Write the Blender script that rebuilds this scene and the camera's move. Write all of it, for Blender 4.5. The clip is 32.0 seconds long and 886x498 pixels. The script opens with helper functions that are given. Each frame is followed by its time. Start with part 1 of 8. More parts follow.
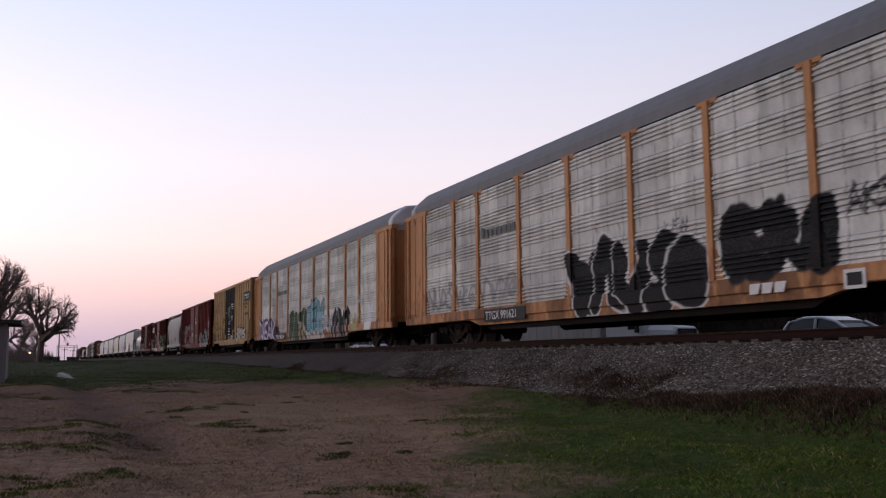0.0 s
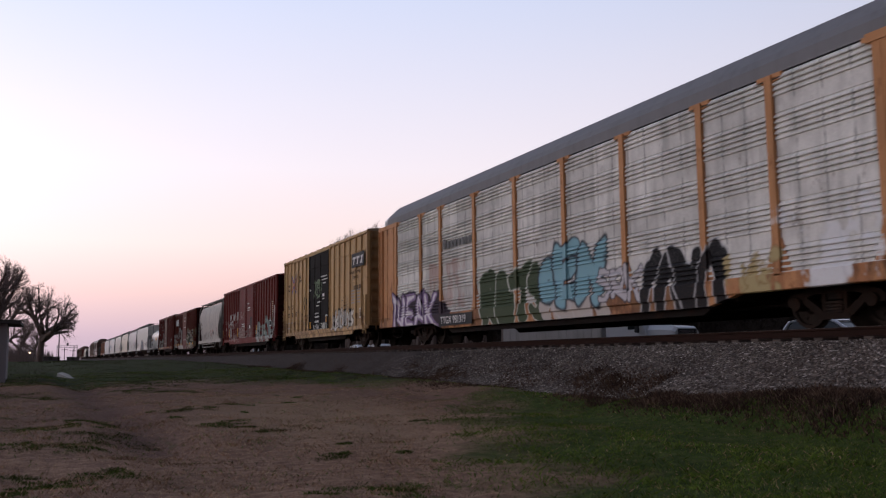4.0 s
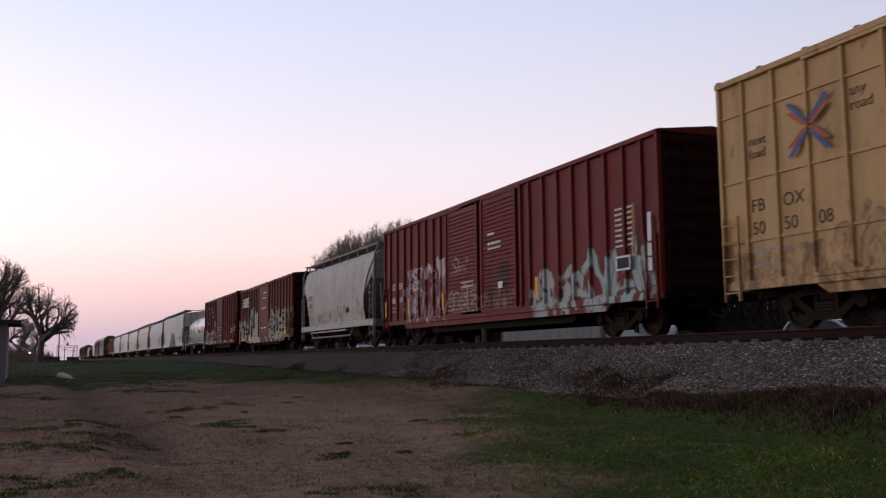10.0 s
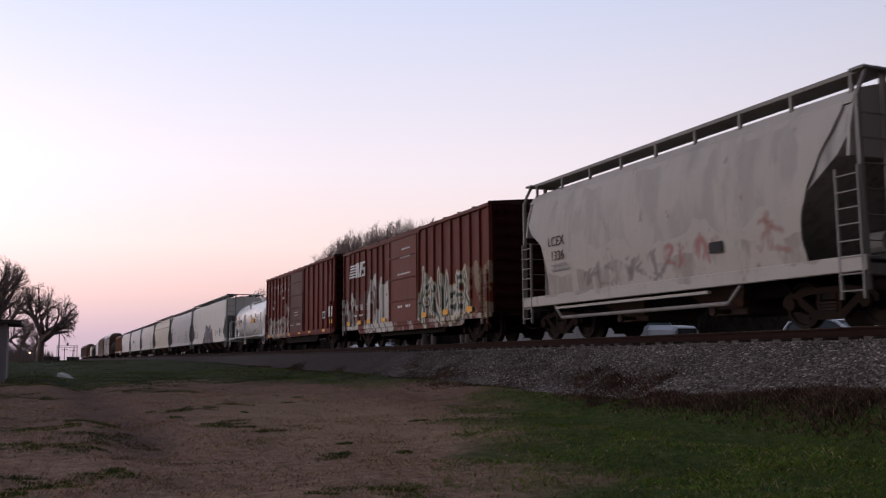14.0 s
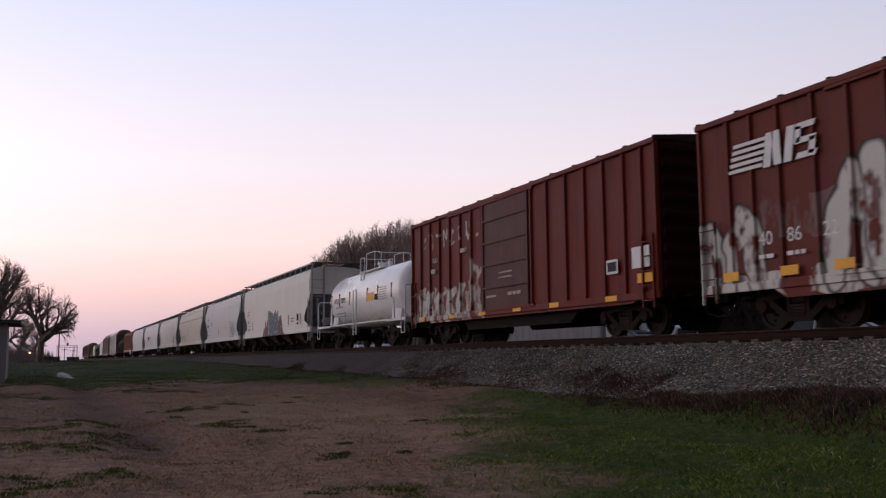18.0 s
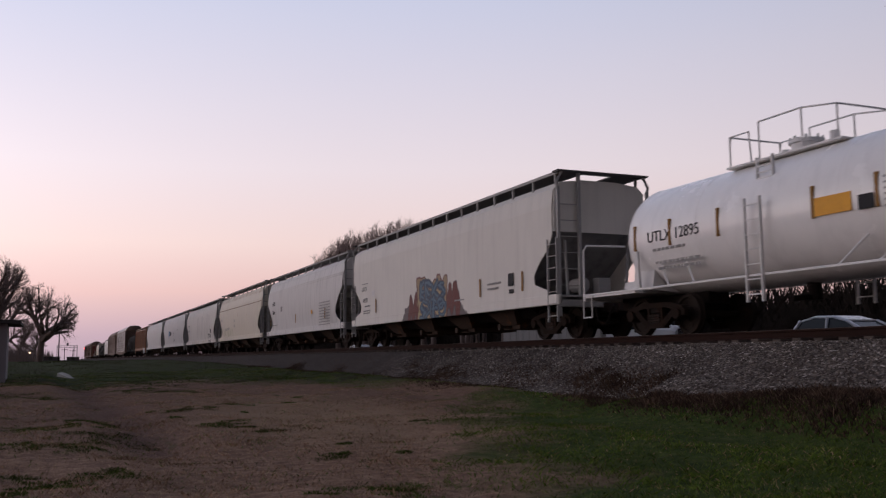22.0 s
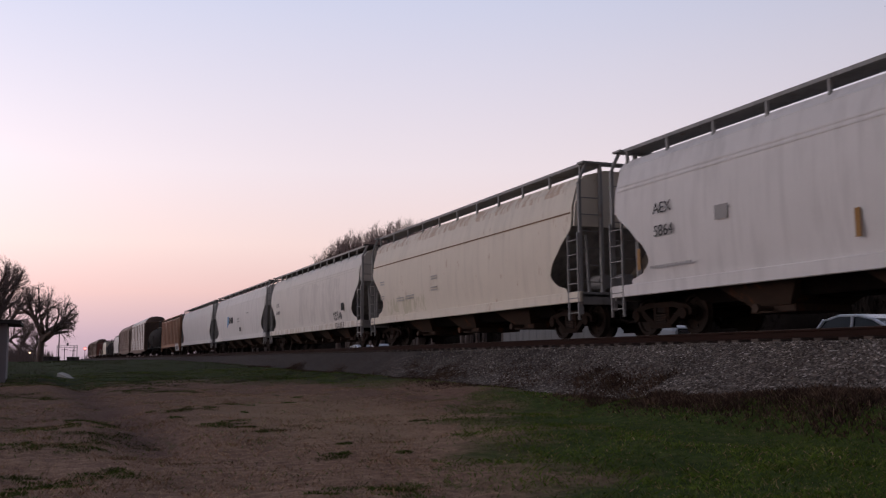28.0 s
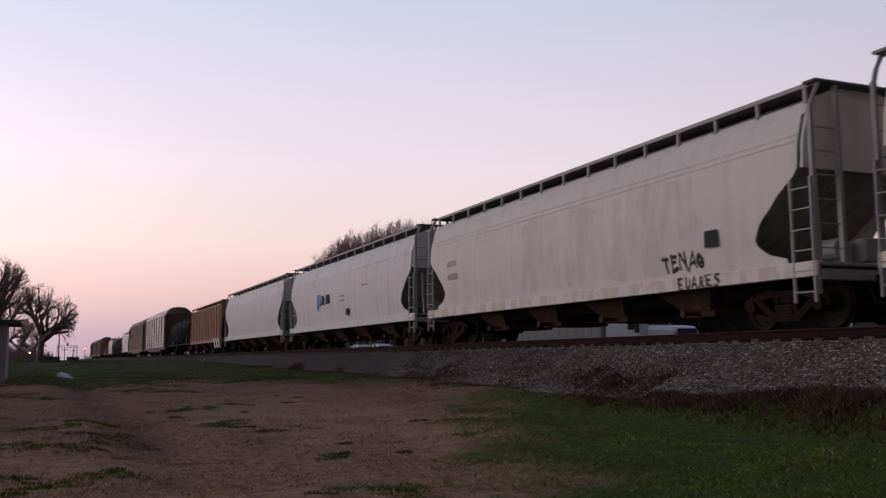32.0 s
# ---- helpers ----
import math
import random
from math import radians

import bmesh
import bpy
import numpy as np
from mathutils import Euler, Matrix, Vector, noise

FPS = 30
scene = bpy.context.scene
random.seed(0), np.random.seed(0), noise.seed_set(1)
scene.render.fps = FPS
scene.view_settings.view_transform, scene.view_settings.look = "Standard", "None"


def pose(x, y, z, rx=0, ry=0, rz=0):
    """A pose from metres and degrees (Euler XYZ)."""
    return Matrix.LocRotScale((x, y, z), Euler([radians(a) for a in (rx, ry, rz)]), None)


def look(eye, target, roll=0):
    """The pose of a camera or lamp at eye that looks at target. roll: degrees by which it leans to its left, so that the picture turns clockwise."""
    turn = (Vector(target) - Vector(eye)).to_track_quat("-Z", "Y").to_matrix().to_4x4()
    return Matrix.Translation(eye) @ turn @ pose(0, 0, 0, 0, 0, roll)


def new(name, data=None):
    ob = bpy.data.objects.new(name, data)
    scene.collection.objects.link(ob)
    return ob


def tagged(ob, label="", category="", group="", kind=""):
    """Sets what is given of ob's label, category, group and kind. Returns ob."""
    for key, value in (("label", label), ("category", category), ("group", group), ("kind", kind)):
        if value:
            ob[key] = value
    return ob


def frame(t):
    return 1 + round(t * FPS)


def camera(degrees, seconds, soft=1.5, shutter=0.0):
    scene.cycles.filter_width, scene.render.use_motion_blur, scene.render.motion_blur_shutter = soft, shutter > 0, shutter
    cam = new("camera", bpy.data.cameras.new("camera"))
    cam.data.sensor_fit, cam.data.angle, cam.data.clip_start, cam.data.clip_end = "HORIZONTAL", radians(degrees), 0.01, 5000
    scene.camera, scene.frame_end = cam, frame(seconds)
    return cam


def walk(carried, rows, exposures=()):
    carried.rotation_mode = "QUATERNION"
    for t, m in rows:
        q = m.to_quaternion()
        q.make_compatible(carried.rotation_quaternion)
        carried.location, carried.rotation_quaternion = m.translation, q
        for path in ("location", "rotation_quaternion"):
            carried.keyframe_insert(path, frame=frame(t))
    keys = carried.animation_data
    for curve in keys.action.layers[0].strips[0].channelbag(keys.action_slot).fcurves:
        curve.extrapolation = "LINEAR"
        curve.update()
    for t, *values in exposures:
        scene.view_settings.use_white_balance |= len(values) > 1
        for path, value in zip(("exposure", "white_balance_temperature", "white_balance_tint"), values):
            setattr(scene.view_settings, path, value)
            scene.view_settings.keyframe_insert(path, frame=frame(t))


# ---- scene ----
# ---- camera ----
cam = camera(51.37, 32.0, soft=1.2, shutter=0.3)
EYE = (0.0, -14.146, -0.464)
AIM = pose(*EYE, 96.662, 0, 67.085) @ pose(0, 0, 0, 0, 0, 0.524 * -1)
walk(cam, [(0.0, AIM), (32.0, AIM)], exposures=[(0.0, 0.08, 6280, 7.0), (8.0, 0.08, 6300, 7.2), (14.0, 0.06, 6340, 7.8), (19.0, 0.02, 6440, 9.2), (21.0, -0.18, 6480, 9.8), (23.0, -0.17, 6500, 10.0), (28.0, -0.10, 6500, 10.0), (32.0, -0.10, 6500, 10.0)])


# ---- light: dusk sky, soft afterglow behind the viewer ----
def lin(r, g, b):
    f = lambda c: (c / 255 / 12.92) if c <= 10 else ((c / 255 + 0.055) / 1.055) ** 2.4
    return (f(r), f(g), f(b), 1.0)


def node(nt, kind, ins=None, **props):
    n = nt.nodes.new(kind)
    for k, v in props.items():
        if k == "operation":
            n.operation = v
        elif k == "data_type":
            n.data_type = v
        elif k == "blend_type":
            n.blend_type = v
        elif k == "feature":
            n.feature = v
        elif k == "dims":
            n.noise_dimensions = v
        elif k == "vdims":
            n.voronoi_dimensions = v
        elif k == "clamp":
            n.use_clamp = v
    for k, v in (ins or {}).items():
        if isinstance(v, bpy.types.NodeSocket):
            nt.links.new(v, n.inputs[k])
        else:
            n.inputs[k].default_value = v
    return n


def mth(nt, op, a, b=0.0, c=None, clamp=False):
    ins = {0: a, 1: b}
    if c is not None:
        ins[2] = c
    return node(nt, "ShaderNodeMath", ins, operation=op, clamp=clamp).outputs[0]


def ramp(nt, fac, stops, ease="LINEAR"):
    n = nt.nodes.new("ShaderNodeValToRGB")
    nt.links.new(fac, n.inputs[0])
    n.color_ramp.interpolation = ease
    el = n.color_ramp.elements
    el[0].position, el[0].color = stops[0]
    el[1].position, el[1].color = stops[-1]
    for pos, col in stops[1:-1]:
        e = el.new(pos)
        e.color = col
    return n.outputs[0]


def mixc(nt, fac, a, b, how="MIX"):
    n = nt.nodes.new("ShaderNodeMix")
    n.data_type, n.blend_type = "RGBA", how
    for key, v in ((0, fac), (6, a), (7, b)):
        if isinstance(v, bpy.types.NodeSocket):
            nt.links.new(v, n.inputs[key])
        else:
            n.inputs[key].default_value = v
    return n.outputs[2]


world = bpy.data.worlds.new("dusk_sky")
scene.world = world
world.use_nodes = True
wt = world.node_tree
wt.nodes.clear()
wdir = wt.nodes.new("ShaderNodeTexCoord").outputs["Generated"]
wsep = node(wt, "ShaderNodeSeparateXYZ", {0: wdir})
sky_ramp = ramp(wt, wsep.outputs[2], [
    (0.0, lin(180, 158, 172)), (0.025, lin(200, 172, 184)), (0.07, lin(240, 201, 197)), (0.12, lin(252, 225, 221)),
    (0.2, lin(247, 233, 240)), (0.37, lin(218, 221, 245)), (0.6, lin(180, 190, 222)), (1.0, lin(140, 152, 190))])
# thin high haze
haze = node(wt, "ShaderNodeTexNoise", {"Vector": node(wt, "ShaderNodeVectorMath", {0: wdir, 1: (2.0, 2.0, 9.0)}, operation="MULTIPLY").outputs[0],
                                     "Scale": 1.6, "Detail": 4.0})
sky_col = mixc(wt, mth(wt, "MULTIPLY", mth(wt, "SUBTRACT", haze.outputs[0], 0.45, clamp=True), 0.10), sky_ramp, (1.0, 0.93, 0.95, 1.0))
# brightness: fades away from the far end of the line, and the afterglow lies low behind the viewer
side = mth(wt, "MAXIMUM", mth(wt, "MULTIPLY_ADD", wsep.outputs[0], -0.62, 0.46), 0.2)
back = mth(wt, "ADD", mth(wt, "MULTIPLY", wsep.outputs[1], -0.85), mth(wt, "MULTIPLY", wsep.outputs[0], -0.35), clamp=True)
back = mth(wt, "MULTIPLY", back, mth(wt, "MULTIPLY_ADD", wsep.outputs[1], -1.2, 0.35, clamp=True))
low = mth(wt, "SUBTRACT", 1.0, mth(wt, "MULTIPLY", wsep.outputs[2], 1.9), clamp=True)
glow = mth(wt, "MULTIPLY", mth(wt, "MULTIPLY", back, low), 1.7)
power = mth(wt, "MULTIPLY", mth(wt, "ADD", side, glow), 0.97)
wbg = node(wt, "ShaderNodeBackground", {"Color": sky_col, "Strength": power})
wout = wt.nodes.new("ShaderNodeOutputWorld")
wt.links.new(wbg.outputs[0], wout.inputs[0])

sun_data = bpy.data.lights.new("sun", "SUN")
sun_data.energy, sun_data.angle, sun_data.color = 0.35, radians(35), (1.0, 0.90, 0.84)
sun = new("sun", sun_data)
sun.matrix_world = look((-60, -100, 16), (0, 0, 0))


# ---- materials ----
def surface(name, base, rough=0.6, metal=0.0, var=0.2, scale=1.2, fine=30.0, streak=0.0, rust=0.0, rust_col=(0.16, 0.06, 0.025, 1),
            bump=0.15, layers=(), patch=0.0, per_piece=0.0, spec=0.18):
    m = bpy.data.materials.new(name)
    m.use_nodes = True
    nt = m.node_tree
    nt.nodes.clear()
    co = nt.nodes.new("ShaderNodeTexCoord").outputs["Object"]
    big = node(nt, "ShaderNodeTexNoise", {"Vector": co, "Scale": scale, "Detail": 5.0, "Roughness": 0.62}).outputs[0]
    small = node(nt, "ShaderNodeTexNoise", {"Vector": co, "Scale": fine, "Detail": 3.0}).outputs[0]
    b = (*base[:3], 1.0)
    val = mth(nt, "MULTIPLY_ADD", big, 2 * var, 1 - var)
    val = mth(nt, "MULTIPLY", val, mth(nt, "MULTIPLY_ADD", small, 0.7 * var, 1 - 0.35 * var))
    if patch:
        cell = node(nt, "ShaderNodeVectorMath", {0: co, 1: (2.9, 40.0, 0.96)}, operation="SNAP").outputs[0]
        wn = node(nt, "ShaderNodeTexWhiteNoise", {"Vector": cell}).outputs[0]
        val = mth(nt, "MULTIPLY", val, mth(nt, "MULTIPLY_ADD", wn, patch, 1 - patch / 2))
    if per_piece:
        rnd = nt.nodes.new("ShaderNodeObjectInfo").outputs["Random"]
        val = mth(nt, "MULTIPLY", val, mth(nt, "MULTIPLY_ADD", rnd, per_piece, 1 - per_piece / 2))
    if streak:
        sv = node(nt, "ShaderNodeVectorMath", {0: co, 1: (3.2, 3.2, 0.35)}, operation="MULTIPLY").outputs[0]
        sn = node(nt, "ShaderNodeTexNoise", {"Vector": sv, "Scale": 1.0, "Detail": 4.0}).outputs[0]
        val = mth(nt, "MULTIPLY", val, mth(nt, "SUBTRACT", 1.0, mth(nt, "MULTIPLY", mth(nt, "SUBTRACT", sn, 0.48, clamp=True), streak * 4)))
    col = mixc(nt, 1.0, b, node(nt, "ShaderNodeCombineXYZ", {0: val, 1: val, 2: val}).outputs[0], "MULTIPLY")
    if rust:
        rv = node(nt, "ShaderNodeVectorMath", {0: co, 1: (1.6, 1.6, 0.8)}, operation="MULTIPLY").outputs[0]
        rn = node(nt, "ShaderNodeTexNoise", {"Vector": rv, "Scale": 1.7, "Detail": 8.0, "Roughness": 0.7}).outputs[0]
        rf = mth(nt, "MULTIPLY", mth(nt, "SUBTRACT", rn, 0.62 - 0.14 * rust), 9.0, clamp=True)
        col = mixc(nt, mth(nt, "MULTIPLY", rf, 0.75), col, rust_col)
    for lay in layers:
        if "how" in lay:
            col = painted(nt, co, col, **lay)
    tags = [lay for lay in layers if "forms" in lay]
    if tags:
        PAINT[name] = tags
        at = nt.nodes.new("ShaderNodeAttribute")
        at.attribute_name = "sprayed_paint"
        worn_a = mth(nt, "MULTIPLY", at.outputs["Alpha"], mth(nt, "MULTIPLY_ADD", small, 0.3, 0.84, clamp=True))
        col = mixc(nt, worn_a, col, at.outputs["Color"])
    bs = node(nt, "ShaderNodeBsdfPrincipled", {"Base Color": col, "Metallic": metal, "Specular IOR Level": spec,
                                               "Roughness": mth(nt, "MULTIPLY_ADD", big, 0.3, rough - 0.15, clamp=True)})
    if bump:
        bn = node(nt, "ShaderNodeBump", {"Strength": bump, "Distance": 0.02, "Height": mth(nt, "ADD", big, mth(nt, "MULTIPLY", small, 0.4))})
        nt.links.new(bn.outputs[0], bs.inputs["Normal"])
    out = nt.nodes.new("ShaderNodeOutputMaterial")
    nt.links.new(bs.outputs[0], out.inputs[0])
    return m


def painted(nt, co, col, box, how, a, size=1.0, seed=0.0, amount=1.0, edge=0.12):
    """Sprayed paint inside box (x0, x1, z0, z1) of the car's own space. how: rivets (rows of them), scrawl (loose lines), worn (flaking patch)."""
    sep = node(nt, "ShaderNodeSeparateXYZ", {0: co})
    x, z = sep.outputs[0], sep.outputs[2]
    x0, x1, z0, z1 = box
    flat = node(nt, "ShaderNodeCombineXYZ", {0: x, 1: seed, 2: z}).outputs[0]
    wob = node(nt, "ShaderNodeTexNoise", {"Vector": flat, "Scale": 2.2 / size, "Detail": 2.0})
    d = mth(nt, "MINIMUM", mth(nt, "MINIMUM", mth(nt, "SUBTRACT", x, x0), mth(nt, "SUBTRACT", x1, x)),
            mth(nt, "MINIMUM", mth(nt, "SUBTRACT", z, z0), mth(nt, "SUBTRACT", z1, z)))
    d = mth(nt, "ADD", d, mth(nt, "MULTIPLY", mth(nt, "SUBTRACT", wob.outputs[0], 0.5), edge * 6))
    inside = mth(nt, "MULTIPLY", d, 40.0, clamp=True)
    warp = node(nt, "ShaderNodeVectorMath", {0: flat, 1: node(nt, "ShaderNodeVectorMath", {0: wob.outputs[1], 1: (0.9 * size, 0.0, 0.9 * size)}, operation="MULTIPLY").outputs[0]}, operation="ADD").outputs[0]
    if how == "rivets":
        col_m = mth(nt, "ABSOLUTE", mth(nt, "SUBTRACT", mth(nt, "FRACT", mth(nt, "DIVIDE", x, size)), 0.5))
        col_m = mth(nt, "MULTIPLY", mth(nt, "SUBTRACT", 0.045, col_m), 60.0, clamp=True)
        rows_m = mth(nt, "MULTIPLY", mth(nt, "SUBTRACT", wob.outputs[0], 0.38), 6.0, clamp=True)
        return mixc(nt, mth(nt, "MULTIPLY", mth(nt, "MULTIPLY", mth(nt, "MULTIPLY", col_m, rows_m), inside), amount), col, a)
    if how == "scrawl":
        wv = node(nt, "ShaderNodeTexNoise", {"Vector": node(nt, "ShaderNodeVectorMath", {0: warp, 1: (2.4 / size, 1.0, 1.5 / size)}, operation="MULTIPLY").outputs[0], "Scale": 1.0, "Detail": 1.0}).outputs[0]
        line = mth(nt, "SUBTRACT", 1.0, mth(nt, "MULTIPLY", mth(nt, "ABSOLUTE", mth(nt, "SUBTRACT", wv, 0.5)), 26.0), clamp=True)
        line = mth(nt, "MULTIPLY", line, 2.5, clamp=True)
        return mixc(nt, mth(nt, "MULTIPLY", mth(nt, "MULTIPLY", line, inside), amount), col, a)
    wn = node(nt, "ShaderNodeTexNoise", {"Vector": node(nt, "ShaderNodeVectorMath", {0: flat, 1: (3.2 / size, 1.0, 1.1 / size)}, operation="MULTIPLY").outputs[0], "Scale": 1.0, "Detail": 6.0, "Roughness": 0.65}).outputs[0]
    k = mth(nt, "MULTIPLY", mth(nt, "SUBTRACT", wn, 0.47), 12.0, clamp=True)
    return mixc(nt, mth(nt, "MULTIPLY", mth(nt, "MULTIPLY", k, inside), amount), col, a)


# letter-like forms in a unit square: straight strokes (x, z, x, z) and rings (x, z, radius)
FORMS = {
    "ring": [(.5, .62, .27), (.5, .34, .28)],
    "loop": [(.45, .72, .2), (.2, .05, .2, .95), (.3, .45, .85, .02)],
    "arch": [(.15, .03, .2, .72), (.2, .72, .5, .93), (.5, .93, .8, .7), (.8, .7, .86, .03)],
    "comb": [(.2, .03, .2, .97), (.2, .95, .85, .95), (.2, .5, .7, .5), (.2, .05, .85, .05)],
    "zig": [(.1, .97, .3, .05), (.3, .05, .5, .72), (.5, .72, .7, .05), (.7, .05, .9, .97)],
    "hook": [(.85, .85, .4, .95), (.4, .95, .2, .7), (.2, .7, .78, .36), (.78, .36, .6, .05), (.6, .05, .15, .1)],
    "fork": [(.2, .02, .2, .98), (.2, .45, .82, .98), (.35, .55, .88, .02)],
    "cup": [(.15, .97, .2, .25), (.2, .25, .5, .03), (.5, .03, .8, .25), (.8, .25, .85, .97)],
    "peak": [(.08, .02, .45, .97), (.52, .97, .92, .02), (.25, .35, .75, .35)],
    "slash": [(.15, .02, .22, .97), (.22, .97, .78, .03), (.78, .03, .86, .97)],
    "bar": [(.5, .02, .5, .98), (.15, .93, .85, .93)],
    "foot": [(.25, .98, .25, .06), (.25, .06, .85, .1), (.25, .6, .6, .75)]}


def value_noise(x, z, seed):
    """Smooth noise from 0 to 1 over a plane."""
    xi, zi = np.floor(x), np.floor(z)
    fx, fz = x - xi, z - zi
    fx, fz = fx * fx * (3 - 2 * fx), fz * fz * (3 - 2 * fz)

    def corner(dx, dz):
        h = np.sin((xi + dx) * 127.1 + (zi + dz) * 311.7 + seed * 74.7) * 43758.5453
        return h - np.floor(h)

    top = corner(0, 1) + (corner(1, 1) - corner(0, 1)) * fx
    low = corner(0, 0) + (corner(1, 0) - corner(0, 0)) * fx
    return low + (top - low) * fz


def sprayed(xs, zs, paint, box, forms, a, b, weight=0.17, rim=0.05, lean=0.0, seed=0, amount=1.0, wobble=0.10, lap=1.25, hollow=None, fade=0.0, shade=None, jitter=0.09):
    """Lays a row of overlapping sprayed shapes in box (x0, x1, z0, z1) of the car's own space over paint, an array of colours with their cover.
    Each shape's rim goes over the shape before it. hollow: the colour along its middle. shade: the colour of a drop shadow. fade: how worn it is."""
    x0, x1, z0, z1 = box
    h, pitch, rnd = z1 - z0, (x1 - x0) / len(forms), random.Random(seed)
    fx, fz = xs * 2.2 / h, zs * 2.2 / h
    wx = (value_noise(fx, fz, seed) - 0.5) * 2 * wobble + (value_noise(fx * 2.7, fz * 2.7, seed + 5) - 0.5) * 0.7 * wobble
    wz = (value_noise(fx, fz, seed + 9) - 0.5) * 2 * wobble + (value_noise(fx * 2.7, fz * 2.7, seed + 7) - 0.5) * 0.7 * wobble
    cover = np.full(xs.shape, amount)
    if fade:
        wear = 0.55 * value_noise(xs * 2.6, zs * 1.3, seed + 20) + 0.3 * value_noise(xs * 7.0, zs * 4.0, seed + 21) + 0.15 * value_noise(xs * 17.0, zs * 13.0, seed + 22)
        cover = cover * np.clip((wear - 0.62 * fade - 0.12) * 6.0, 0, 1)

    def lay(mask, colour):
        k = (mask * cover)[:, None]
        paint[:, :3] = np.where(k > 0, (paint[:, :3] * paint[:, 3:] * (1 - k) + np.array(colour[:3]) * k) / np.maximum(paint[:, 3:] * (1 - k) + k, 1e-6), paint[:, :3])
        paint[:, 3:] = paint[:, 3:] * (1 - k) + k

    for k, form in enumerate(forms):
        xc, wd = x0 + pitch * (k + 0.5), pitch * lap * rnd.uniform(0.9, 1.1)
        zb, hh, tilt = z0 + h * rnd.uniform(-0.05, 0.06), h * rnd.uniform(0.88, 1.08), lean + rnd.uniform(-0.14, 0.14)
        v = (zs - zb) / hh + wz
        u = (xs - xc + wd / 2) / wd + wx - tilt * v
        near = np.where((u > -0.7) & (u < 1.7) & (v > -0.7) & (v < 1.7))[0]
        if not len(near):
            continue
        un, vn = u[near], v[near]

        def reach(du, dv, spread):
            r2, dist = random.Random(seed * 31 + k), np.full(un.shape, 9.0)
            for st in FORMS[form]:
                st = [c + r2.uniform(-jitter, jitter) for c in st]
                fat = r2.uniform(0.8, 1.25)
                if len(st) == 3:
                    d = np.abs(np.hypot(un - du - st[0], vn - dv - st[1]) - max(0.12, st[2]))
                else:
                    bx_, bz_ = st[2] - st[0], st[3] - st[1]
                    t = np.clip(((un - du - st[0]) * bx_ + (vn - dv - st[1]) * bz_) / (bx_ * bx_ + bz_ * bz_), 0, 1)
                    d = np.hypot(un - du - st[0] - t * bx_, vn - dv - st[1] - t * bz_)
                dist = np.minimum(dist, d / fat)
            full = np.zeros(xs.shape)
            full[near] = np.clip((spread - dist) * 24.0 + 0.5, 0, 1)
            return full

        if shade is not None:
            lay(reach(0.14, -0.08, weight + rim), shade)
        lay(reach(0, 0, weight + rim), b)
        lay(reach(0, 0, weight), a)
        if hollow is not None:
            lay(reach(0, 0, weight * 0.42), hollow)


PAINT = {}


def tagged_sides(verts, faces, tags):
    """Splits the faces on the near side that carry sprayed paint into small ones, and works out the paint at each corner."""
    x0, x1 = min(t["box"][0] for t in tags) - 0.7, max(t["box"][1] for t in tags) + 0.7
    z1 = max(t["box"][3] for t in tags) + 0.5
    v = np.array(verts, float)
    keep, out_v, out_f, n = [], [], [], len(v)
    for f in faces:
        q = v[list(f)]
        if len(f) != 4 or q[:, 1].max() > -1.2 or q[:, 0].max() < x0 or q[:, 0].min() > x1 or q[:, 2].min() > z1 or np.ptp(q[:, 1]) > 0.25:
            keep.append(f)
            continue
        la, lb = np.linalg.norm(q[1] - q[0]), np.linalg.norm(q[3] - q[0])
        na, nb = max(1, int(la / 0.03)), max(1, int(lb / 0.03))
        if na * nb > 60000:
            keep.append(f)
            continue
        s_, t_ = np.meshgrid(np.linspace(0, 1, na + 1), np.linspace(0, 1, nb + 1), indexing="ij")
        s_, t_ = s_.reshape(-1, 1), t_.reshape(-1, 1)
        out_v.append(q[0] * (1 - s_) * (1 - t_) + q[1] * s_ * (1 - t_) + q[2] * s_ * t_ + q[3] * (1 - s_) * t_)
        i_, j_ = np.meshgrid(np.arange(na), np.arange(nb), indexing="ij")
        base = (n + i_ * (nb + 1) + j_).ravel()
        out_f.append(np.stack([base, base + nb + 1, base + nb + 2, base + 1], 1))
        n += (na + 1) * (nb + 1)
    allv = np.concatenate([v] + out_v)
    paint = np.zeros((len(allv), 4))
    if out_v:
        m = len(v)
        part_ = np.zeros((len(allv) - m, 4))
        for tag in tags:
            b0, b1, b2, b3 = tag["box"]
            hit = np.where((allv[m:, 0] > b0 - 0.8) & (allv[m:, 0] < b1 + 0.8) & (allv[m:, 2] > b2 - 0.6) & (allv[m:, 2] < b3 + 0.6))[0]
            some = part_[hit]
            sprayed(allv[m:, 0][hit], allv[m:, 2][hit], some, **tag)
            part_[hit] = some
        paint[m:] = part_
        keep = keep + np.concatenate(out_f).tolist()
    # weld the seams; a painted corner wins over a bare one
    _, first, back_ = np.unique(np.round(allv[::-1], 4), axis=0, return_index=True, return_inverse=True)
    back_ = back_.ravel()[::-1]
    return allv[::-1][first].tolist(), [[int(back_[i]) for i in f] for f in keep], paint[::-1][first]


def glowing(name, col, strength):
    m = bpy.data.materials.new(name)
    m.use_nodes = True
    b = m.node_tree.nodes["Principled BSDF"]
    b.inputs["Base Color"].default_value = (*col, 1)
    b.inputs["Emission Color"].default_value = (*col, 1)
    b.inputs["Emission Strength"].default_value = strength
    return m


